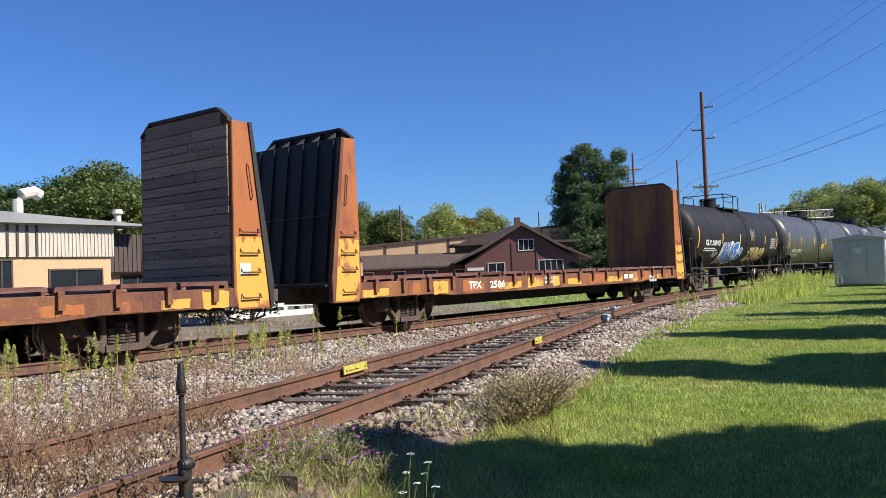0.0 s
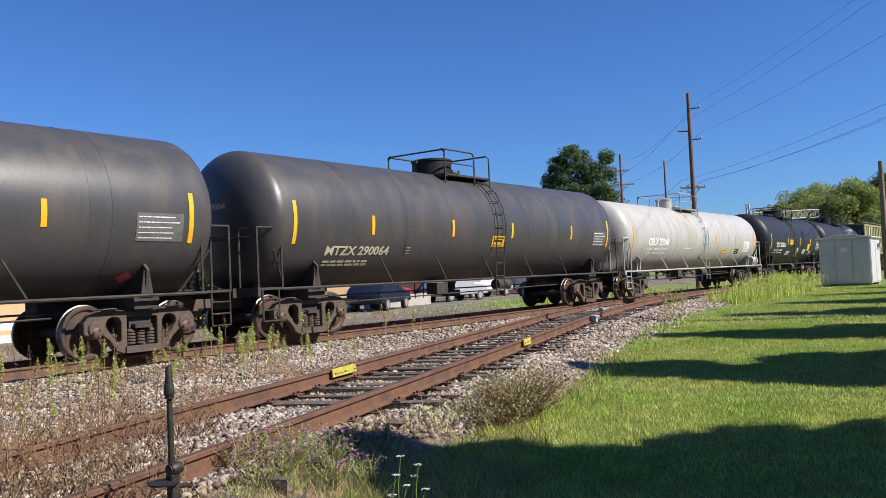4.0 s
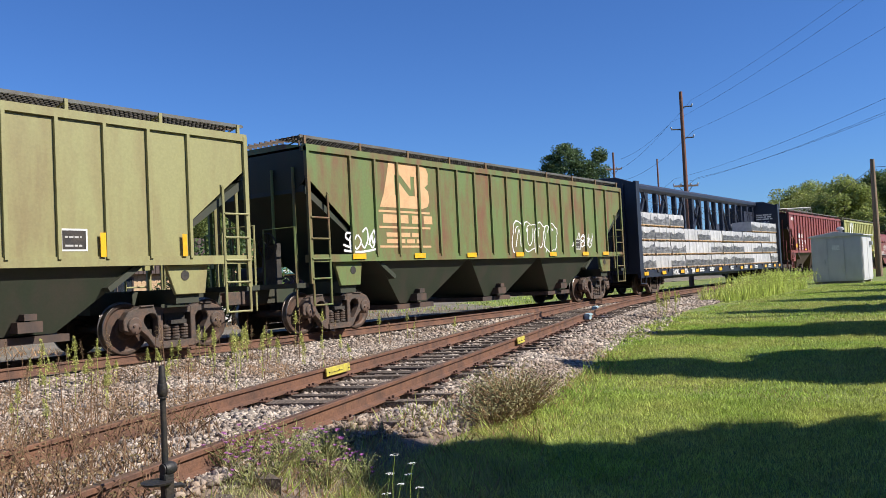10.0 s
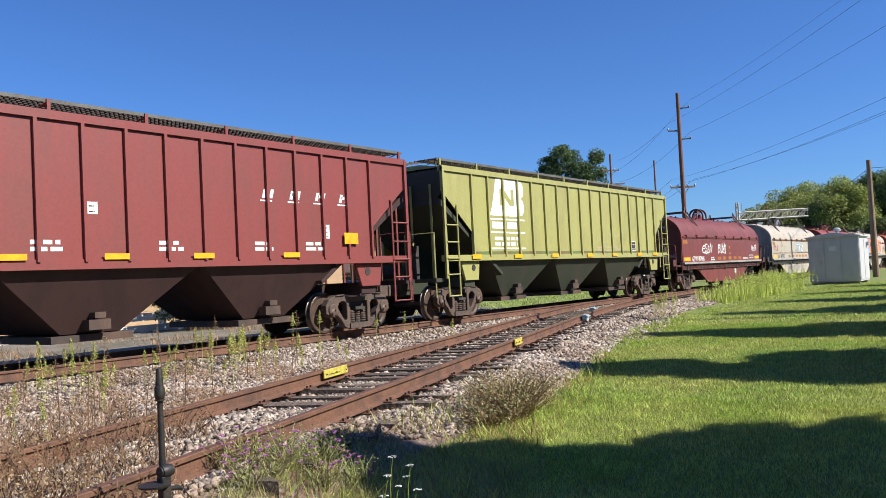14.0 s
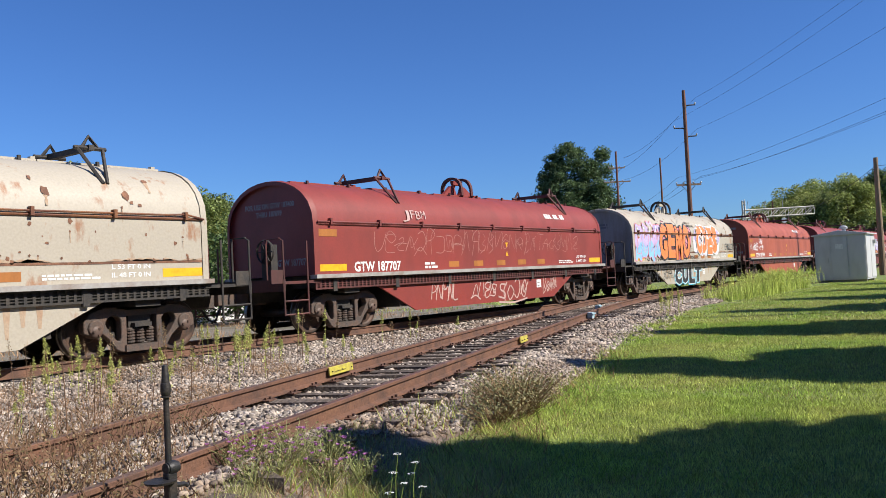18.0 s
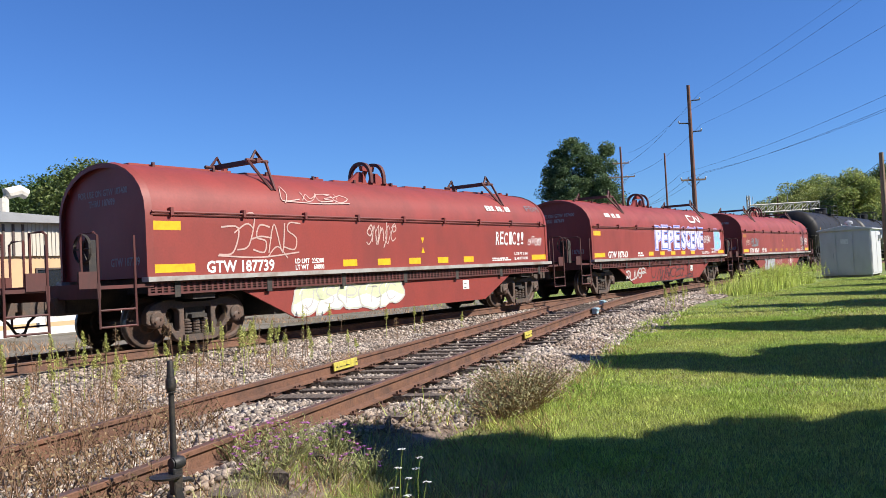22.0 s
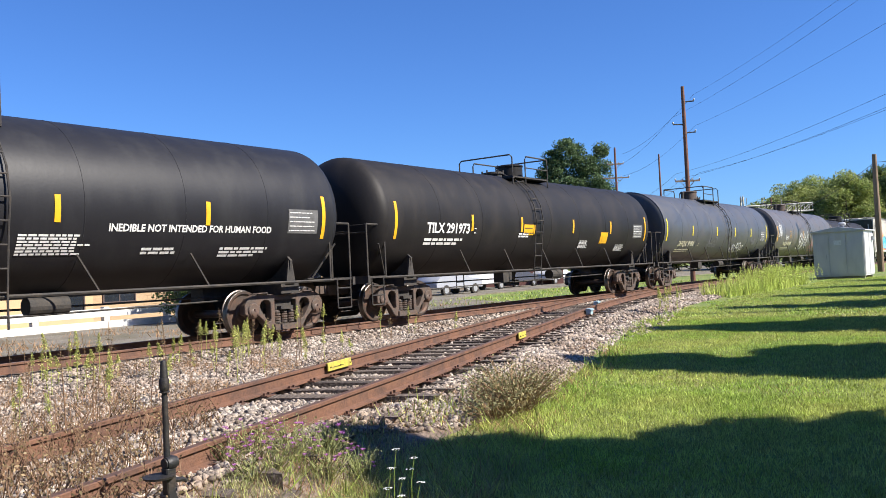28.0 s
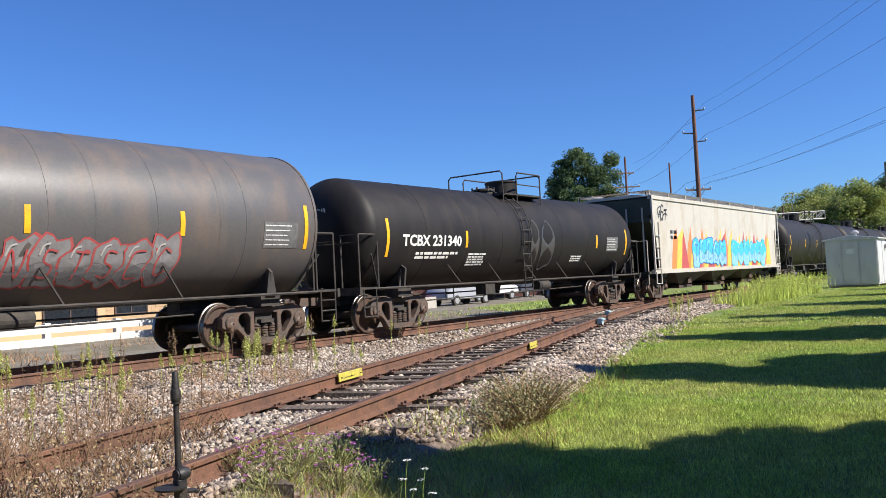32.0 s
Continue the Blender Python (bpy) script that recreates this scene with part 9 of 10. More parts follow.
def build_shed():
    x0, x1, y0, y1, zg, h = 46.0, 48.7, 7.25, 9.62, -0.2, 2.38
    t = thing("equipment_shed", "light grey steel railway equipment cabinet with shallow roof", "shed", Matrix.Translation((x0, y0, zg)))
    W, D = x1 - x0, y1 - y0
    bm = nb()
    box(bm, 0.0, W, 0.0, D, 0.12, h)
    part("body", bevelled(bm, 0.02), M_SHED, t)
    bm = nb()
    prism(bm, [(-0.12, h + 0.0), (D + 0.12, h + 0.0), (D + 0.12, h + 0.06), (D / 2, h + 0.26), (-0.12, h + 0.06)], -0.12, W + 0.12, "x")
    part("roof", bevelled(bm, 0.01), M_SHED, t, "light grey shallow gabled roof")
    for k in range(3):
        bm = nb()
        ya = 0.04 + k * D / 3
        box(bm, -0.03, 0.0, ya, ya + D / 3 - 0.06, 0.2, h - 0.12)
        p = part("wall_panel", bevelled(bm, 0.012), M_SHED, t)
        if k == 2:
            bm = nb()
            box(bm, -0.07, -0.03, ya + 0.1, ya + 0.14, 1.0, 1.25)
            part("handle", bm, M_GREYSTEEL, p)
        if k == 1:
            bm = nb()
            box(bm, -0.036, -0.03, ya + 0.2, ya + 0.55, 1.7, 1.95)
            part("notice", bm, M_WHITE, p)
    for k in range(2):
        bm = nb()
        box(bm, 0.05 + k * W / 2, (k + 1) * W / 2 - 0.05, -0.03, 0.0, 0.2, h - 0.12)
        part("wall_panel", bevelled(bm, 0.012), M_SHED, t)
    bm = nb()
    box(bm, W - 0.7, W - 0.35, -0.16, -0.03, 1.9, 2.1)
    part("vent_hood", bevelled(bm, 0.02), M_GREYSTEEL, t)
    for xx in (0.15, W - 0.35):
        bm = nb()
        box(bm, xx, xx + 0.2, 0.05, D - 0.05, -0.12, 0.12)
        part("skid", bm, M_CONCRETE, t)
    bm = nb()
    lathe(bm, [(h + 0.2, 0.1), (h + 0.34, 0.1), (h + 0.36, 0.19), (h + 0.44, 0.2), (h + 0.52, 0.12), (h + 0.54, 0.02)], "z", 18, centre=(W / 2, D / 2, 0))
    part("roof_vent", bm, M_GREYSTEEL, t, "round turbine roof vent", smooth=True)


def pole(az, d, top, r, label, mat, arms=(), turn=0.0):
    x, y = at_bearing(az, d)
    zg = soil(x, y)
    t = thing("utility_pole", label, "utility pole", Matrix.Translation((x, y, zg)) @ Matrix.Rotation(turn, 4, "Z"), "utility poles")
    h = top - zg
    bm = nb()
    pipe(bm, [(0, 0, -0.3), (0, 0, h * 0.5), (0, 0, h)], [r, r * 0.85, r * 0.65], 12)
    part("pole", bm, mat, t)
    for z, x_a, x_b, kind in arms:
        bm = nb()
        if kind == "arm":
            box(bm, x_a, x_b, -0.06, 0.06, z - 0.06, z + 0.06)
            pipe(bm, [(x_a * 0.6, -0.08, z), (0, -0.08, z - 0.6)], 0.02, 4)
            pipe(bm, [(x_b * 0.6, -0.08, z), (0, -0.08, z - 0.6)], 0.02, 4)
        else:
            pipe(bm, [(0, 0, z - 0.12), (x_a, 0, z), (x_b, 0, z + 0.02)], 0.05, 6)
        a = part("crossarm", bm, M_POLE_PALE if kind == "arm" else M_WIRE, t)
        for q in ((x_a, x_b, x_a * 0.4, x_b * 0.4) if kind == "arm" else (x_b,)):
            bm = nb()
            lathe(bm, [(z + 0.05, 0.03), (z + 0.1, 0.06), (z + 0.16, 0.06), (z + 0.2, 0.03)], "z", 8, centre=(q, 0, 0))
            part("insulator", bm, M_GREYSTEEL, a)
    return t


def wire(label, pts_a, pts_b, sag, r=0.012):
    bm = nb()
    a, b = Vector(pts_a), Vector(pts_b)
    pipe(bm, [a.lerp(b, k / 16) - Vector((0, 0, sag * 4 * (k / 16) * (1 - k / 16))) for k in range(17)], r, 4)
    tagged(part("overhead_wire", bm, M_WIRE), label, "wire", "overhead wires")


def build_poles():
    p1, p2 = at_bearing(70.85, 61), at_bearing(66.25, 86)
    p0 = (25.0, -3.0)
    line = math.atan2(p2[1] - p1[1], p2[0] - p1[0])
    pole(70.85, 61, 13.35, 0.185, "tall red-brown wooden utility pole carrying several wires", M_POLE, ((12.4 + 0.3, -0.2, -0.75, "out"), (11.1, 0.2, 0.8, "out"), (10.5, -0.2, -0.75, "out"), (7.1, -0.85, 0.85, "arm")), line + math.pi / 2)
    pole(66.25, 86, 12.85, 0.15, "wooden utility pole with two crossarms", M_POLE, ((11.6, -0.8, 0.8, "arm"), (10.2, -1.3, 1.3, "arm")), line + math.pi / 2)
    pole(69.1, 100, 13.6, 0.14, "thin dark utility pole in the distance", M_POLE)
    pole(81.9, 58, 7.1, 0.2, "weathered wooden utility pole near the crossing", M_POLE_PALE)
    pole(50.3, 118, 11.5, 0.18, "distant brown wooden utility pole", M_POLE)
    pole(59.8, 118, 9.8, 0.12, "distant thin dark utility pole", M_POLE)
    pole(75.9, 112, 8.4, 0.12, "distant thin dark utility pole", M_POLE)
    t = thing("utility_pole", "tall wooden utility pole beside the lawn", "utility pole", Matrix.Translation((*p0, -0.3)), "utility poles")
    bm = nb()
    pipe(bm, [(0, 0, -0.3), (0, 0, 13.4)], [0.22, 0.15], 12)
    part("pole", bm, M_POLE, t)
    u = Vector((math.cos(line + math.pi / 2), math.sin(line + math.pi / 2), 0))
    for off, z, lab in ((-0.75, 12.75, "high"), (0.8, 11.2, "high"), (-0.75, 10.55, "high"), (0.8, 7.2, "low"), (-0.8, 7.2, "low"), (0.3, 6.9, "low")):
        a, b, c = Vector((*p1, z)) + u * off, Vector((*p0, z)) + u * off, Vector((*p2, z - 0.6)) + u * off
        wire("thin dark overhead power wire", a, b, 0.5, 0.0065)
        wire("thin dark overhead power wire", a, c, 0.6, 0.011)
    r = at_bearing(81.9, 58)
    wire("thin dark overhead wire to the roadside pole", (r[0], r[1], 6.6), (*at_bearing(75.9, 112), 6.0), 0.8, 0.02)
    wire("thin dark overhead wire to the roadside pole", (r[0], r[1], 6.6), (52, -12, 6.8), 0.4, 0.014)
    # crossing signal cantilever
    t = thing("signal_gantry", "white lattice signal cantilever over the distant crossing", "signal gantry", Matrix.Translation((*at_bearing(74.15, 82), -0.3)) @ Matrix.Rotation(radians(-50), 4, "Z"))
    bm = nb()
    for y in (-0.25, 0.25):
        pipe(bm, [(0, y, 0), (0, y, 7.0)], 0.08, 6)
        for k in range(9):
            pipe(bm, [(0, y, 0.4 + k * 0.75), (0, -y, 1.1 + k * 0.75)], 0.03, 4)
    part("mast", bm, M_TRIM, t)
    bm = nb()
    L = 6.6
    for y in (-0.3, 0.3):
        for z in (5.4, 6.1):
            pipe(bm, [(0, y, z), (L, y, z + 0.1)], 0.06, 5)
        for k in range(8):
            pipe(bm, [(k * L / 8, y, 5.4), ((k + 1) * L / 8, y, 6.15)], 0.035, 4)
            pipe(bm, [((k + 1) * L / 8, y, 5.45), ((k + 1) * L / 8, y, 6.15)], 0.03, 4)
    part("truss", bm, M_TRIM, t)
    for k in (0.3, 1.9, 3.6):
        bm = nb()
        pipe(bm, [(k, -0.3, 6.1), (k, -0.3, 6.9)], 0.03, 4)
        lathe(bm, [(-0.35, 0.26), (-0.3, 0.28), (-0.28, 0.2)], "y", 12, centre=(k, -0.1, 5.0))
        part("signal_lamp", bm, M_GREYSTEEL, t)


# ---- buildings beyond the line ----
def window(parent, x, z, w, h, y, frame=None, bars_n=1, name="window"):
    """A framed window on a wall at y that looks towards -y."""
    bm = nb()
    box(bm, x, x + w, y - 0.02, y + 0.04, z, z + h)
    g = part(name, bm, M_GLASS, parent)
    bm = nb()
    f = 0.07
    for a in ((x - f, x, z - f, z + h + f), (x + w, x + w + f, z - f, z + h + f), (x, x + w, z - f, z), (x, x + w, z + h, z + h + f)):
        box(bm, a[0], a[1], y - 0.06, y + 0.02, a[2], a[3])
    for k in range(bars_n):
        xx = x + w * (k + 1) / (bars_n + 1)
        box(bm, xx - 0.025, xx + 0.025, y - 0.045, y + 0.0, z, z + h)
    part("window_frame", bm, frame or M_TRIM, g)
    return g


def ribs(parent, x0, x1, z0, z1, y, mat, step=0.3, name="metal_fascia"):
    bm = nb()
    x = x0
    box(bm, x0, x1, y, y + 0.08, z0, z1)
    sheet = part(name, bm, mat, parent)
    bm = nb()
    box(bm, 0, 0.07, y - 0.035, y, z0, z1)
    rib = bpy.data.meshes.new("rib")
    bm.to_mesh(rib)
    bm.free()
    rib.materials.append(mat)
    while x < x1 - 0.05:
        place("rib", rib, sheet, m=Matrix.Translation((x, 0, 0)))
        x += step
    return sheet


def build_buildings():
    # peach workshop with ribbed fascia
    zg = -0.4
    t = thing("workshop", "peach workshop with pale ribbed metal fascia and barred window", "building", Matrix.Translation((16.9, 32.6, zg)))
    bm = nb()
    box(bm, -9.0, 3.0, 0.0, 14.0, 0, 3.0)
    part("wall", bm, M_PEACH, t)
    ribs(t, -0.02, 3.1, 2.95, 4.25, -0.1, M_FASCIA, 0.16)
    bm = nb()
    box(bm, -9.1, -0.02, -0.1, 14.1, 2.95, 4.25)
    part("metal_fascia", bm, M_FASCIA, t)
    # dark brown ribs give this left part of the fascia its shaded look
    bm = nb()
    x = -9.0
    while x < -0.1:
        box(bm, x, x + 0.09, -0.15, -0.1, 2.98, 4.2)
        x += 0.38
    part("shaded_fascia_rib", bm, M_BROWNMETAL, t)
    bm = nb()
    prism(bm, [(-9.6, 4.25), (4.4, 4.25), (4.4, 4.33), (-3.0, 4.75), (-9.6, 4.75)], -0.5, 16, "y")
    part("roof", bm, M_ROOFGREY, t, "pale grey metal roof")
    for x, w, z, h in ((-3.3, 2.1, 1.1, 1.7), (0.35, 2.2, 0.5, 1.9)):
        window(t, x, z, w, h, 0.0, M_BROWNMETAL, 5 if x < 0 else 1)
    bm = nb()
    pipe(bm, [(0.6, 3.0, 4.6), (0.6, 3.0, 5.5), (0.75, 3.0, 5.75), (1.3, 3.0, 5.9), (1.6, 3.0, 5.75)], [0.22, 0.22, 0.26, 0.26, 0.24], 10)
    part("roof_vent", bm, M_TRIM, t)
    for x in (-2.6, 5.0):
        bm = nb()
        lathe(bm, [(4.3, 0.15), (5.0, 0.15), (5.05, 0.25), (5.25, 0.2)], "z", 10, centre=(x, 2.6, 0))
        part("roof_vent", bm, M_TRIM, t)
    # low tan block with brown fascia
    t = thing("block_building", "low tan block building with dark brown metal fascia", "building", Matrix.Translation((20.0, 33.4, zg)))
    bm = nb()
    box(bm, 0, 6.2, 0, 12, 0, 2.7)
    part("wall", bm, M_BRICKTAN, t)
    ribs(t, -0.1, 6.3, 2.3, 3.95, -0.35, M_BROWNMETAL, 0.22)
    bm = nb()
    box(bm, -0.1, 6.3, -0.26, 12, 3.8, 3.95)
    part("roof", bm, M_BROWNMETAL, t)
    for x, w in ((0.9, 1.5), (4.5, 1.6)):
        window(t, x, 0.9, w, 1.2, 0.0, M_BROWNMETAL, 1)
    rng = random.Random(6)
    bm = nb()
    box(bm, 0, 0.39, -0.012, 0.01, 0, 0.185)
    blk = bpy.data.meshes.new("block")
    bm.to_mesh(blk)
    bm.free()
    blk.materials.append(M_BRICKTAN)
    for r in range(9):
        for c in range(4):
            place("block", blk, t, m=Matrix.Translation((2.7 + c * 0.4 + (r % 2) * 0.2, 0, 0.5 + r * 0.195)))
    bm = nb()
    pipe(bm, [(4.9, 4, 3.9), (4.9, 4, 6.6)], 0.06, 6)
    part("flue", bm, M_TRIM, t)
    # arched warehouse
    x, y = at_bearing(43.8, 66)
    t = thing("warehouse", "peach warehouse with arched roof and teal awning", "building", Matrix.Translation((x, y, zg)) @ Matrix.Rotation(radians(-32), 4, "Z"))
    arc = [(4.6 * math.sin(a), 2.6 + 2.6 * math.cos(a) * 0.9) for a in [radians(-80 + 160 * k / 14) for k in range(15)]]
    bm = nb()
    prism(bm, [(-4.6, 0.0)] + arc + [(4.6, 0.0)], 0, 22, "y")
    part("wall", bm, M_PEACH, t)
    bm = nb()
    pipe(bm, [(px, -0.05, pz + 0.05) for px, pz in arc], 0.1, 5)
    part("roof_edge", bm, M_BROWNMETAL, t)
    bm = nb()
    prism(bm, [(-1.1, 2.3), (0.0, 3.0), (0.0, 2.3)], -1.5, 2.8, "x")
    aw = part("awning", bm, M_TEAL, t, "teal fabric awning with white lettering")
    bars(aw, -0.6, 2.42, 2.6, 1, 0.22, lambda u, v, d=0.0: (u, -1.13, v), M_WHITE, 4)
    bm = nb()
    box(bm, -1.2, 2.5, -0.03, 0.05, 0, 2.2)
    part("doorway", bm, M_GLASS, t)
    # white house far behind
    x, y = at_bearing(39.6, 95)
    t = thing("far_house", "small white house among the trees", "house", Matrix.Translation((x, y, zg)) @ Matrix.Rotation(radians(-30), 4, "Z"))
    bm = nb()
    box(bm, -3, 3, 0, 6, 0, 4.2)
    part("wall", bm, M_WHITEWOOD, t)
    bm = nb()
    prism(bm, [(-3.4, 4.1), (3.4, 4.1), (0, 6.2)], -0.3, 6.3, "y")
    part("roof", bm, M_SHINGLE, t)
    for k in (-2.2, -0.4, 1.4):
        window(t, k, 2.4, 0.8, 1.2, 0.0)
    # depot with gable, low wing, and long peach hall behind
    x, y = at_bearing(58.55, 71)
    t = thing("depot", "maroon wooden depot with broad gable and low wing", "building", Matrix.Translation((x, y, zg)) @ Matrix.Rotation(radians(-48.5), 4, "Z"))
    bm = nb()
    prism(bm, [(-4.9, 0), (4.9, 0), (4.9, 2.5), (0.0, 5.6), (-4.9, 2.5)], 0, 14, "y")
    part("wall", bm, M_MAROON, t)
    bm = nb()
    for s in (-1, 1):
        prism(bm, [(0, 5.62), (s * 3.2, 3.75), (s * 5.9, 2.55), (s * 5.9, 2.72), (s * 3.2, 3.98), (0, 5.9)], -0.5, 14.4, "y")
    part("roof", bm, M_SHINGLE, t, "brown shingled gable roof")
    bm = nb()
    prism(bm, [(-5.2, 4.3), (-2.2, 4.3), (-1.9, 4.9), (-3.7, 5.0)], 3.0, 3.15, "y")
    box(bm, 2.6, 5.0, 3.0, 7.0, 3.6, 4.2)
    box(bm, 2.4, 5.4, 2.6, 7.4, 4.2, 4.4)
    box(bm, -5.0, -2.6, 3.0, 7.0, 3.4, 4.2)
    box(bm, -5.6, -2.4, 2.6, 7.4, 4.2, 4.4)
    part("dormer", bm, M_SHINGLE, t)
    bm = nb()
    box(bm, 0.2, 0.7, 4.0, 4.5, 5.2, 6.6)
    part("chimney", bm, M_MAROON, t)
    window(t, -0.25, 3.55, 1.25, 0.85, 0.0, None, 2)
    window(t, -2.9, 1.65, 1.35, 0.85, 0.0, None, 1)
    window(t, 1.45, 1.7, 2.0, 0.9, 0.0, None, 3)
    bm = nb()
    prism(bm, [(3.6, 1.6), (5.0, 1.6), (5.0, 2.0), (4.3, 2.4), (3.6, 2.0)], -0.06, 0.02, "y")
    part("arched_opening", bm, M_GLASS, t)
    bm = nb()
    box(bm, -0.9, -0.82, -0.05, 0.0, 1.0, 4.2)
    box(bm, 1.2, 1.28, -0.05, 0.0, 1.0, 4.2)
    part("corner_board", bm, M_BROWNMETAL, t)
    bm = nb()
    box(bm, -18.0, -4.0, 1.4, 9, 0, 2.4)
    part("wing_wall", bm, M_MAROON, t)
    bm = nb()
    prism(bm, [(0.9, 2.35), (0.9, 2.5), (3.2, 3.65), (9.0, 3.65), (9.0, 2.35)], -18.3, -3.6, "x")
    part("wing_roof", bm, M_SHINGLE, t, "low brown shingled roof")
    for k in range(5):
        window(t, -16.4 + k * 2.7, 1.4, 1.1, 0.7, 1.4, None, 0)
    bm = nb()
    box(bm, -4.7, -3.3, -0.04, 0.0, 1.95, 2.2)
    part("sign_board", bm, M_WHITEWOOD, t)
    x, y = at_bearing(53.5, 92)
    t = thing("long_hall", "long low peach hall with brown posts", "building", Matrix.Translation((x, y, zg)) @ Matrix.Rotation(radians(-46), 4, "Z"))
    bm = nb()
    prism(bm, [(-15, 0), (15, 0), (15, 6.8), (-15, 4.6)], 0, 12, "y")
    part("wall", bm, M_PEACH, t)
    bm = nb()
    prism(bm, [(-15.2, 4.6), (15.2, 6.8), (15.2, 7.05), (-15.2, 4.85)], -0.2, 12.2, "y")
    part("roof", bm, M_BROWNMETAL, t)
    for k in range(9):
        bm = nb()
        xx = -14 + k * 3.5
        box(bm, xx, xx + 0.2, -0.08, 0.0, 0, 4.6 + (xx + 15) * 0.07)
        part("post", bm, M_BROWNMETAL, t)
    window(t, -3.2, 3.0, 2.6, 0.9, 0.0, M_BROWNMETAL, 1)


# ---- by the tracks ----
def build_fence():
    t = thing("board_fence", "low white wooden guard fence with two boards", "fence", Matrix.Identity(4))
    xs = [9.5 + 2.75 * k for k in range(9)]
    ys = [28.0 + 0.04 * (x - 10) for x in xs]
    for k, (x, y) in enumerate(zip(xs, ys)):
        bm = nb()
        box(bm, x - 0.11, x + 0.11, y - 0.11, y + 0.11, -0.5, 0.42)
        part("post", bevelled(bm, 0.02), M_WHITEWOOD, t)
        if k < len(xs) - 1:
            for z, h in ((0.06, 0.3), (-0.36, 0.26)):
                bm = nb()
                a, b = (x + 0.1, y - 0.12), (xs[k + 1] - 0.1, ys[k + 1] - 0.12)
                v = [bm.verts.new((p[0], p[1] + dy, zz)) for zz in (z, z + h) for p in (a, b) for dy in (0, 0.05)]
                for q in ((0, 1, 3, 2), (4, 6, 7, 5), (0, 2, 6, 4), (1, 5, 7, 3), (0, 4, 5, 1), (2, 3, 7, 6)):
                    bm.faces.new([v[i] for i in q])
                bmesh.ops.recalc_face_normals(bm, faces=bm.faces)
                part("board", bm, M_WHITEWOOD, t)
    t = thing("retaining_wall", "low tan concrete retaining wall by the parking lot", "wall", Matrix.Translation((34.0, 29.8, -0.45)))
    bm = nb()
    box(bm, 0, 5.5, 0, 0.4, 0, 0.75)
    part("wall", bevelled(bm, 0.03), M_CONCRETE, t)


def car_side(L, H, pickup=False):
    if pickup:
        return [(0.0, 0.45), (0.05, 0.95), (0.35, 1.08), (1.5, 1.12), (2.1, 1.75), (3.4, 1.78), (3.75, 1.15), (L - 0.1, 1.12), (L, 0.6), (L - 0.05, 0.42)]
    return [(0.0, 0.42), (0.05, 0.85), (0.3, 0.98), (1.25, 1.08), (1.95, H - 0.06), (2.6, H), (3.9, H - 0.05), (L - 0.25, 1.1), (L - 0.03, 0.95), (L, 0.5), (L - 0.1, 0.4)]


def vehicle(name, label, x, y, turn, col, pickup=False):
    L, H, Wd = (5.6, 1.8, 1.95) if pickup else (4.65, 1.7, 1.85)
    t = thing(name, label, "car", Matrix.Translation((x, y, -0.40)) @ Matrix.Rotation(turn, 4, "Z"), "parked cars")
    body = paint("car_paint", col, tuple(c * 0.9 for c in col), rough=0.25, amount=0.2)
    bm = nb()
    pts = car_side(L, H, pickup)
    n = len(pts)
    sec = []
    for f, ins in ((-1, 0.0), (1, 0.0)):
        sec.append([bm.verts.new((px, f * (Wd / 2 - (0.2 if pz > 1.2 else 0.0)), pz)) for px, pz in pts])
    for i in range(n):
        j = (i + 1) % n
        bm.faces.new((sec[0][i], sec[0][j], sec[1][j], sec[1][i]))
    bm.faces.new(sec[0][::-1])
    bm.faces.new(sec[1])
    bmesh.ops.recalc_face_normals(bm, faces=bm.faces)
    bevelled(bm, 0.06)
    part("body", bm, body, t, smooth=True)
    for s in (-1, 1):
        x_a, x_b = (1.75, 3.5) if pickup else (1.55, L - 0.6)
        for k in range(2):
            bm = nb()
            a = x_a + (x_b - x_a) * k / 2 + 0.05
            b = x_a + (x_b - x_a) * (k + 1) / 2 - 0.05
            z1 = H - 0.16
            prism(bm, [(a, 1.12), (b, 1.12), (b - (0.15 if k else 0.0), z1), (a + (0.35 if k == 0 else 0.0), z1)], s * (Wd / 2 - 0.17), s * (Wd / 2 - 0.14))
            part("side_window", bm, M_GLASS, t)
    for wx in (0.85, L - 0.95):
        for s in (-1, 1):
            bm = nb()
            lathe(bm, [(s * (Wd / 2 - 0.2), 0.35), (s * (Wd / 2 - 0.01), 0.35), (s * (Wd / 2 + 0.01), 0.32), (s * (Wd / 2 + 0.01), 0.22)], "y", 20, centre=(wx, 0, 0.35))
            w = part("wheel", bm, M_DARK, t)
            bm = nb()
            lathe(bm, [(s * (Wd / 2 - 0.01), 0.21), (s * (Wd / 2 + 0.015), 0.2), (s * (Wd / 2 + 0.02), 0.06)], "y", 16, centre=(wx, 0, 0.35))
            part("rim", bm, M_GREYSTEEL, w)
    for s in (-1, 1):
        bm = nb()
        box(bm, -0.02, 0.1, s * 0.62 - 0.18, s * 0.62 + 0.18, 0.72, 0.88)
        part("headlight", bevelled(bm, 0.02), M_GREYSTEEL, t)
    bm = nb()
    box(bm, -0.025, 0.05, -0.5, 0.5, 0.55, 0.85)
    part("grille", bm, M_DARK, t)


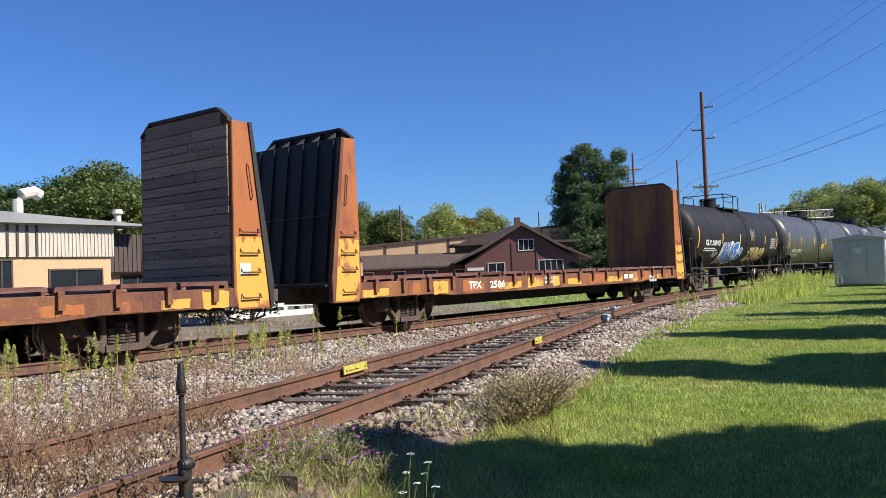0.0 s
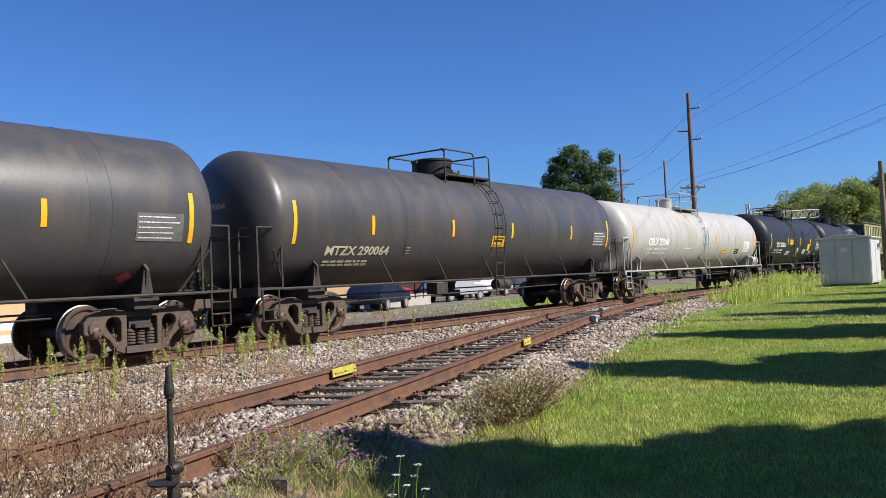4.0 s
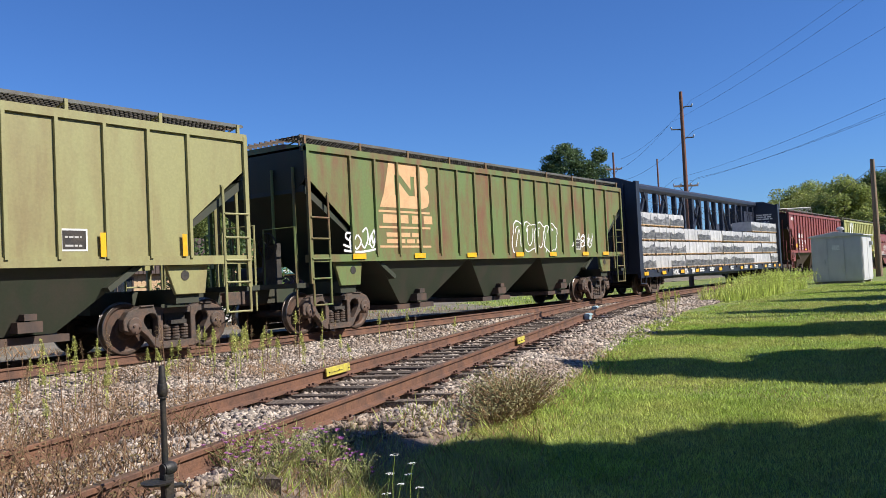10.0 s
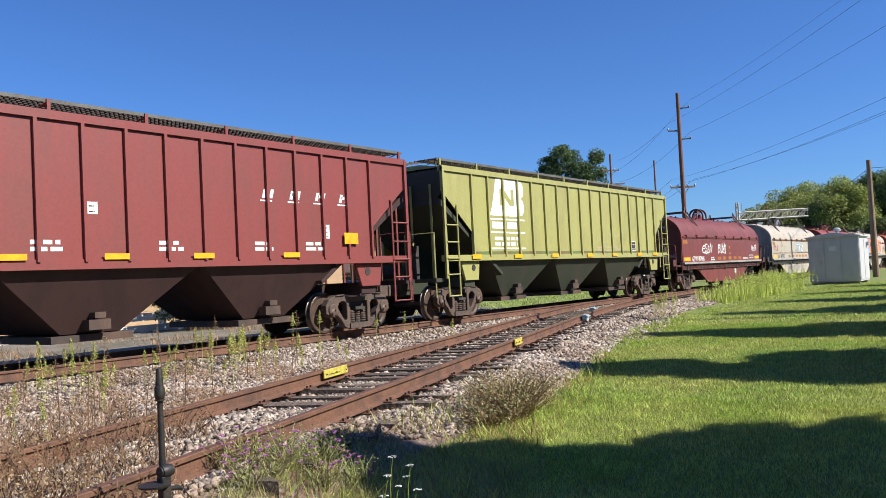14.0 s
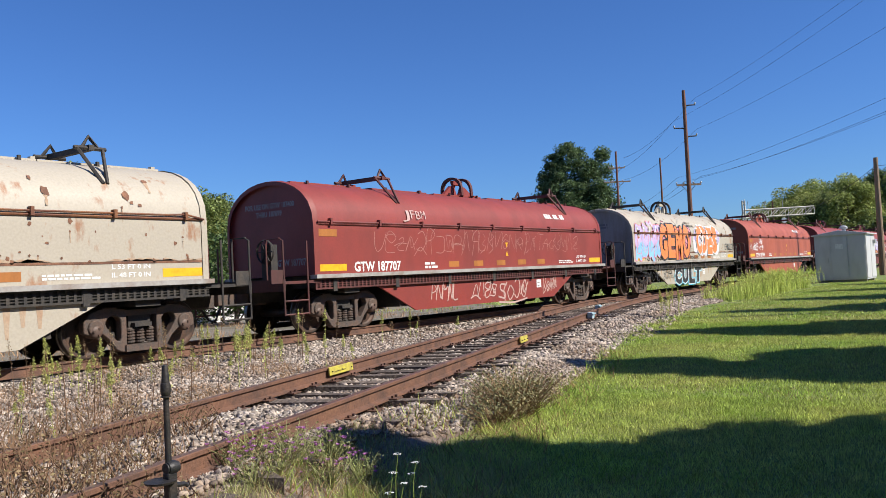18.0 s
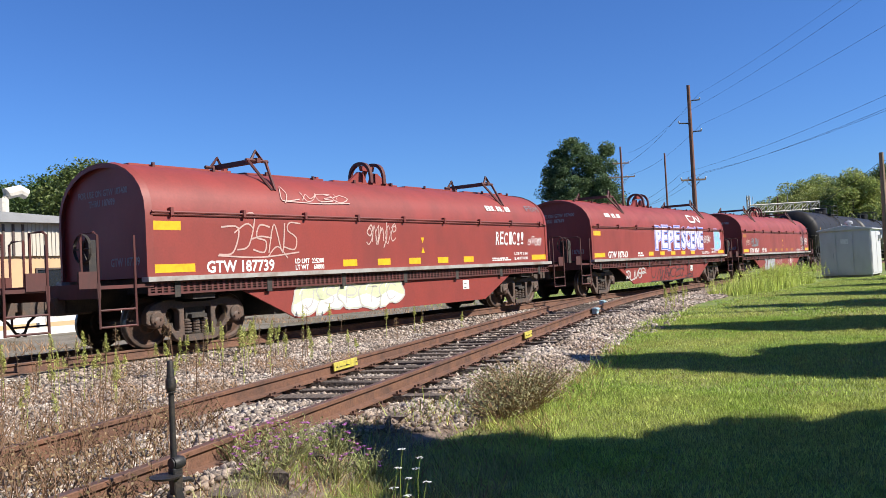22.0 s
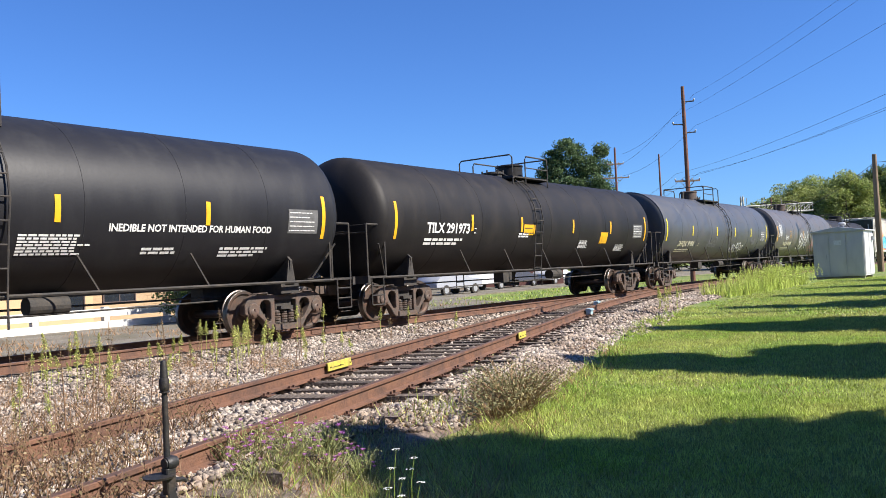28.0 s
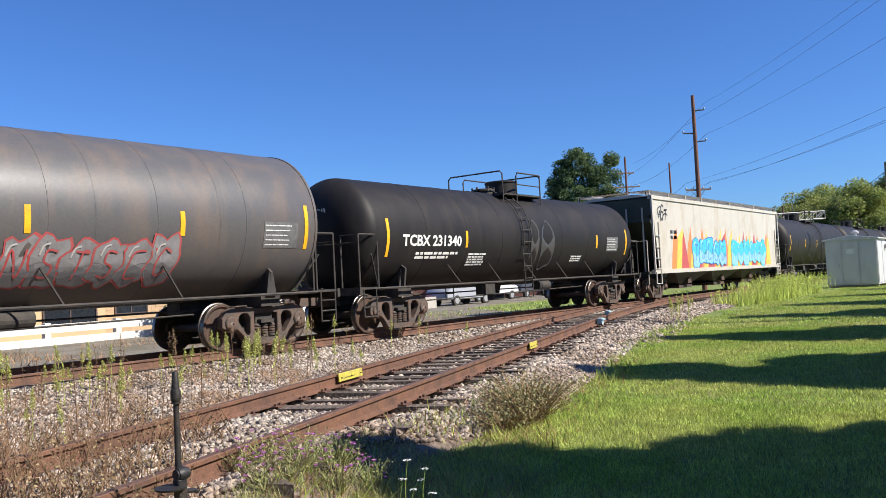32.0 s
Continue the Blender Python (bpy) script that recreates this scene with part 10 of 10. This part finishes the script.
def build_vehicles():
    vehicle("parked_car", "dark blue sport utility car parked by the white fence", 35.2, 29.0, math.pi + 0.35, (0.012, 0.016, 0.03))
    vehicle("parked_car", "red car parked in the lot", 44.5, 36.0, math.pi, (0.35, 0.03, 0.04))
    vehicle("parked_car", "silver grey sport utility car parked in the lot", 46.3, 31.0, math.pi - 0.1, (0.32, 0.33, 0.36))
    vehicle("parked_pickup", "white pickup truck parked in the lot", 53.5, 33.5, math.pi - 0.1, (0.55, 0.55, 0.55), True)
    vehicle("parked_car", "dark grey car parked in the lot", 60.0, 34.5, math.pi, (0.06, 0.06, 0.07))
    vehicle("parked_car", "white car parked in the lot", 66.5, 34.5, math.pi, (0.6, 0.6, 0.6))
    vehicle("parked_car", "black car parked beside the fence", 28.6, 30.6, math.pi + 0.2, (0.015, 0.015, 0.016))


def build_switch_stand():
    x, y = 2.9, 4.07
    zg = soil(x, y)
    t = thing("switch_stand", "black iron switch stand with tapered mast beside the side track", "switch stand", Matrix.Translation((x, y, 0)))
    bm = nb()
    lathe(bm, [(0.06, 0.019), (0.3, 0.017), (0.52, 0.016)], "z", 12)
    part("mast", bm, M_IRON, t, smooth=True)
    bm = nb()
    lathe(bm, [(0.505, 0.018), (0.515, 0.026), (0.535, 0.029), (0.565, 0.029), (0.58, 0.026), (0.582, 0.023), (0.67, 0.017), (0.68, 0.014)], "z", 16)
    part("mast_head", bm, M_IRON, t, "black tapered cap", smooth=True)
    bm = nb()
    lathe(bm, [(0.50, 0.02), (0.50, 0.03), (0.508, 0.03), (0.508, 0.02)], "z", 14, caps=False)
    part("collar", bm, M_IRON, t)
    # clamp on the spindle
    bm = nb()
    lathe(bm, [(-0.03, 0.02), (-0.03, 0.034), (-0.012, 0.040), (0.012, 0.040), (0.03, 0.034), (0.03, 0.02)], "x", 16, centre=(0.012, -0.01, 0.105))
    for dx in (-0.025, 0.049):
        lathe(bm, [(dx - 0.004, 0.030), (dx + 0.004, 0.030)], "x", 14, centre=(0, -0.01, 0.105))
    part("hub", bm, M_IRON, t, smooth=True)
    bm = nb()
    prism(bm, [(-0.03, 0.08), (0.035, 0.08), (0.03, -0.06), (0.045, -0.1), (-0.02, -0.1), (-0.025, -0.05)], -0.035, 0.02)
    part("yoke", bevelled(bm, 0.006), M_IRON, t)
    bm = nb()
    lathe(bm, [(-0.004, 0.02), (0.0, 0.085), (0.012, 0.09), (0.018, 0.02)], "z", 18, centre=(-0.05, 0.01, 0.03))
    part("target_plate", bm, M_IRON, t)
    bm = nb()
    pipe(bm, [(0.03, 0.0, 0.0), (0.12, 0.03, -0.015), (0.15, 0.035, -0.03)], [0.016, 0.014, 0.012], 8)
    part("pawl", bm, M_IRON, t)
    for s in (-1, 1):
        bm = nb()
        prism(bm, [(s * 0.008, -0.07), (s * 0.04, -0.07), (s * 0.05, -0.2), (s * 0.06, zg - 0.05), (s * 0.02, zg - 0.05), (s * 0.015, -0.2)], -0.03, 0.03)
        part("leg", bevelled(bm, 0.004), M_IRON, t)
    bm = nb()
    lathe(bm, [(-0.045, 0.012), (-0.04, 0.036), (0.0, 0.036), (0.02, 0.02)], "y", 14, centre=(0.01, -0.01, -0.15))
    part("pivot", bm, M_IRON, t, smooth=True)
    bm = nb()
    box(bm, -0.16, 0.16, -0.1, 0.1, zg + 0.0, zg + 0.03)
    part("base", bm, M_IRON, t)
    bm = nb()
    prism(bm, [(-0.02, -0.115), (-0.135, -0.16), (-0.135, -0.2), (-0.03, -0.155)], -0.07, -0.03)
    part("lever", bevelled(bm, 0.006), M_PALLET, t, "worn wooden lever handle")
    bm = nb()
    pipe(bm, [(0.05, 0.0, -0.14), (0.32, 0.45, -0.14)], 0.016, 6)
    part("throw_rod", bm, M_RAIL, t)
    for k, dy in enumerate((-0.22, 0.2)):
        b = thing("head_block", "weathered timber head block under the switch stand", "timber", Matrix.Translation((x + 0.15, y + dy + 0.1, -0.33)) @ Matrix.Rotation(radians(17 + 90 - 6 * k), 4, "Z"))
        bm = nb()
        box(bm, -0.12, 0.12, -0.9, 0.6, -0.12, 0.03)
        part("timber", bevelled(bm, 0.015), M_TIE, b)


M_PALLET = material("bare_wood", (0.46, 0.34, 0.22), (0.33, 0.23, 0.15), rough=0.8, amount=0.4, scale=9, vary=0.15)


def build_track_bits():
    a = math.atan(SID_K)
    # yellow plates clamped on the rails
    for x, off, dx, L, h in ((8.4, 0.7525, 0.0, 0.70, 0.15), (12.35, -0.7525, 0.0, 0.52, 0.17)):
        y = siding(x)
        t = thing("rail_block", "bright yellow steel block clamped on a rusty rail", "rail block", Matrix.Translation((x - math.sin(a) * off, y + math.cos(a) * off, 0)) @ Matrix.Rotation(a, 4, "Z"), "yellow rail blocks")
        bm = nb()
        prism(bm, [(-0.08, -0.11), (-0.055, -0.11), (-0.045, -0.01), (-0.045, 0.0), (-0.07, 0.0)], -L / 2, L / 2, "x")
        part("plate", bevelled(bm, 0.006), M_LEMON, t)
        for k in range(3):
            bm = nb()
            u = -L / 2 + 0.06 + k * (L - 0.12) / 2
            lathe(bm, [(-0.092, 0.008), (-0.07, 0.008)], "y", 6, centre=(u, 0, -0.06))
            part("bolt", bm, M_IRON, t)
        bars(t, -L / 2 + 0.14, -0.068, L - 0.3, 1, 0.007, lambda u, v, d=0.0: (u, -0.086 + (v + 0.13) * 0.075 - 0.004, v), M_IRON, 3)
    # pale blue joint covers
    M = material("pale_blue_paint", (0.30, 0.45, 0.52), (0.25, 0.33, 0.36), rough=0.6, amount=0.35, scale=12)
    for x, off in ((19.2, -0.7525), (23.2, -0.25)):
        y = siding(x)
        t = thing("rail_marker", "pale blue painted box beside the rail joint", "rail marker", Matrix.Translation((x - math.sin(a) * off, y + math.cos(a) * off - 0.12, 0)) @ Matrix.Rotation(a, 4, "Z"), "blue rail markers")
        bm = nb()
        box(bm, -0.2, 0.2, -0.06, 0.06, -0.14, 0.0)
        part("body", bevelled(bm, 0.02), M, t)
        bm = nb()
        box(bm, -0.24, 0.24, -0.09, -0.05, -0.05, -0.02)
        part("strap", bevelled(bm, 0.008), M, t)
    # broken timber stake and a bottle in the stones
    t = thing("wood_stake", "grey splintered wood stake leaning in the gravel", "stake", Matrix.Translation((5.55, 4.78, -0.36)) @ Matrix.Rotation(0.35, 4, "Y"))
    bm = nb()
    prism(bm, [(-0.03, 0), (0.03, 0), (0.035, 0.16), (0.0, 0.24), (-0.025, 0.18)], -0.012, 0.012)
    part("wood", bm, M_TIE, t)
    t = thing("plastic_bottle", "small clear blue plastic bottle lying in the ballast", "bottle", Matrix.Translation((4.95, 4.95, -0.22)) @ Matrix.Rotation(0.5, 4, "Z"))
    bm = nb()
    lathe(bm, [(-0.09, 0.028), (-0.08, 0.033), (0.04, 0.033), (0.075, 0.014), (0.1, 0.013)], "x", 12)
    part("body", bm, plain("bottle_plastic", (0.45, 0.5, 0.6), rough=0.2), t, smooth=True)


build_shed()
build_poles()
build_buildings()
build_fence()
build_vehicles()
build_switch_stand()
build_track_bits()


def motions():
    """The train rolls by on the main line; its wheels turn as far as it goes."""
    start = run(0)
    stamps = range(33)
    for car, x0 in CARS:
        walk(car, [(t, Matrix.Translation((x0 - run(t), TRACK_Y, 0))) for t in stamps])
    for load, x0, off in LOADS:
        walk(load, [(t, Matrix.Translation((x0 - run(t), TRACK_Y + off.y, off.z))) for t in stamps])
    step = 1 / FPS
    for w, x0, c in WHEELSETS:
        def pose_at(t):
            return Matrix.Translation(c) @ Matrix.Rotation(-(run(t) - start) / WHEEL_R, 4, "Y")
        seen = [k for k in range(int(32 / step)) if -9 < x0 - run(k * step) < 48]
        if not seen:
            walk(w, [(0, pose_at(0)), (32, pose_at(0))])
            continue
        rows = [(k * step, pose_at(k * step)) for k in seen]
        if seen[0] > 0:
            rows.insert(0, (0, rows[0][1]))
        walk(w, rows + [(32, rows[-1][1])])


motions()
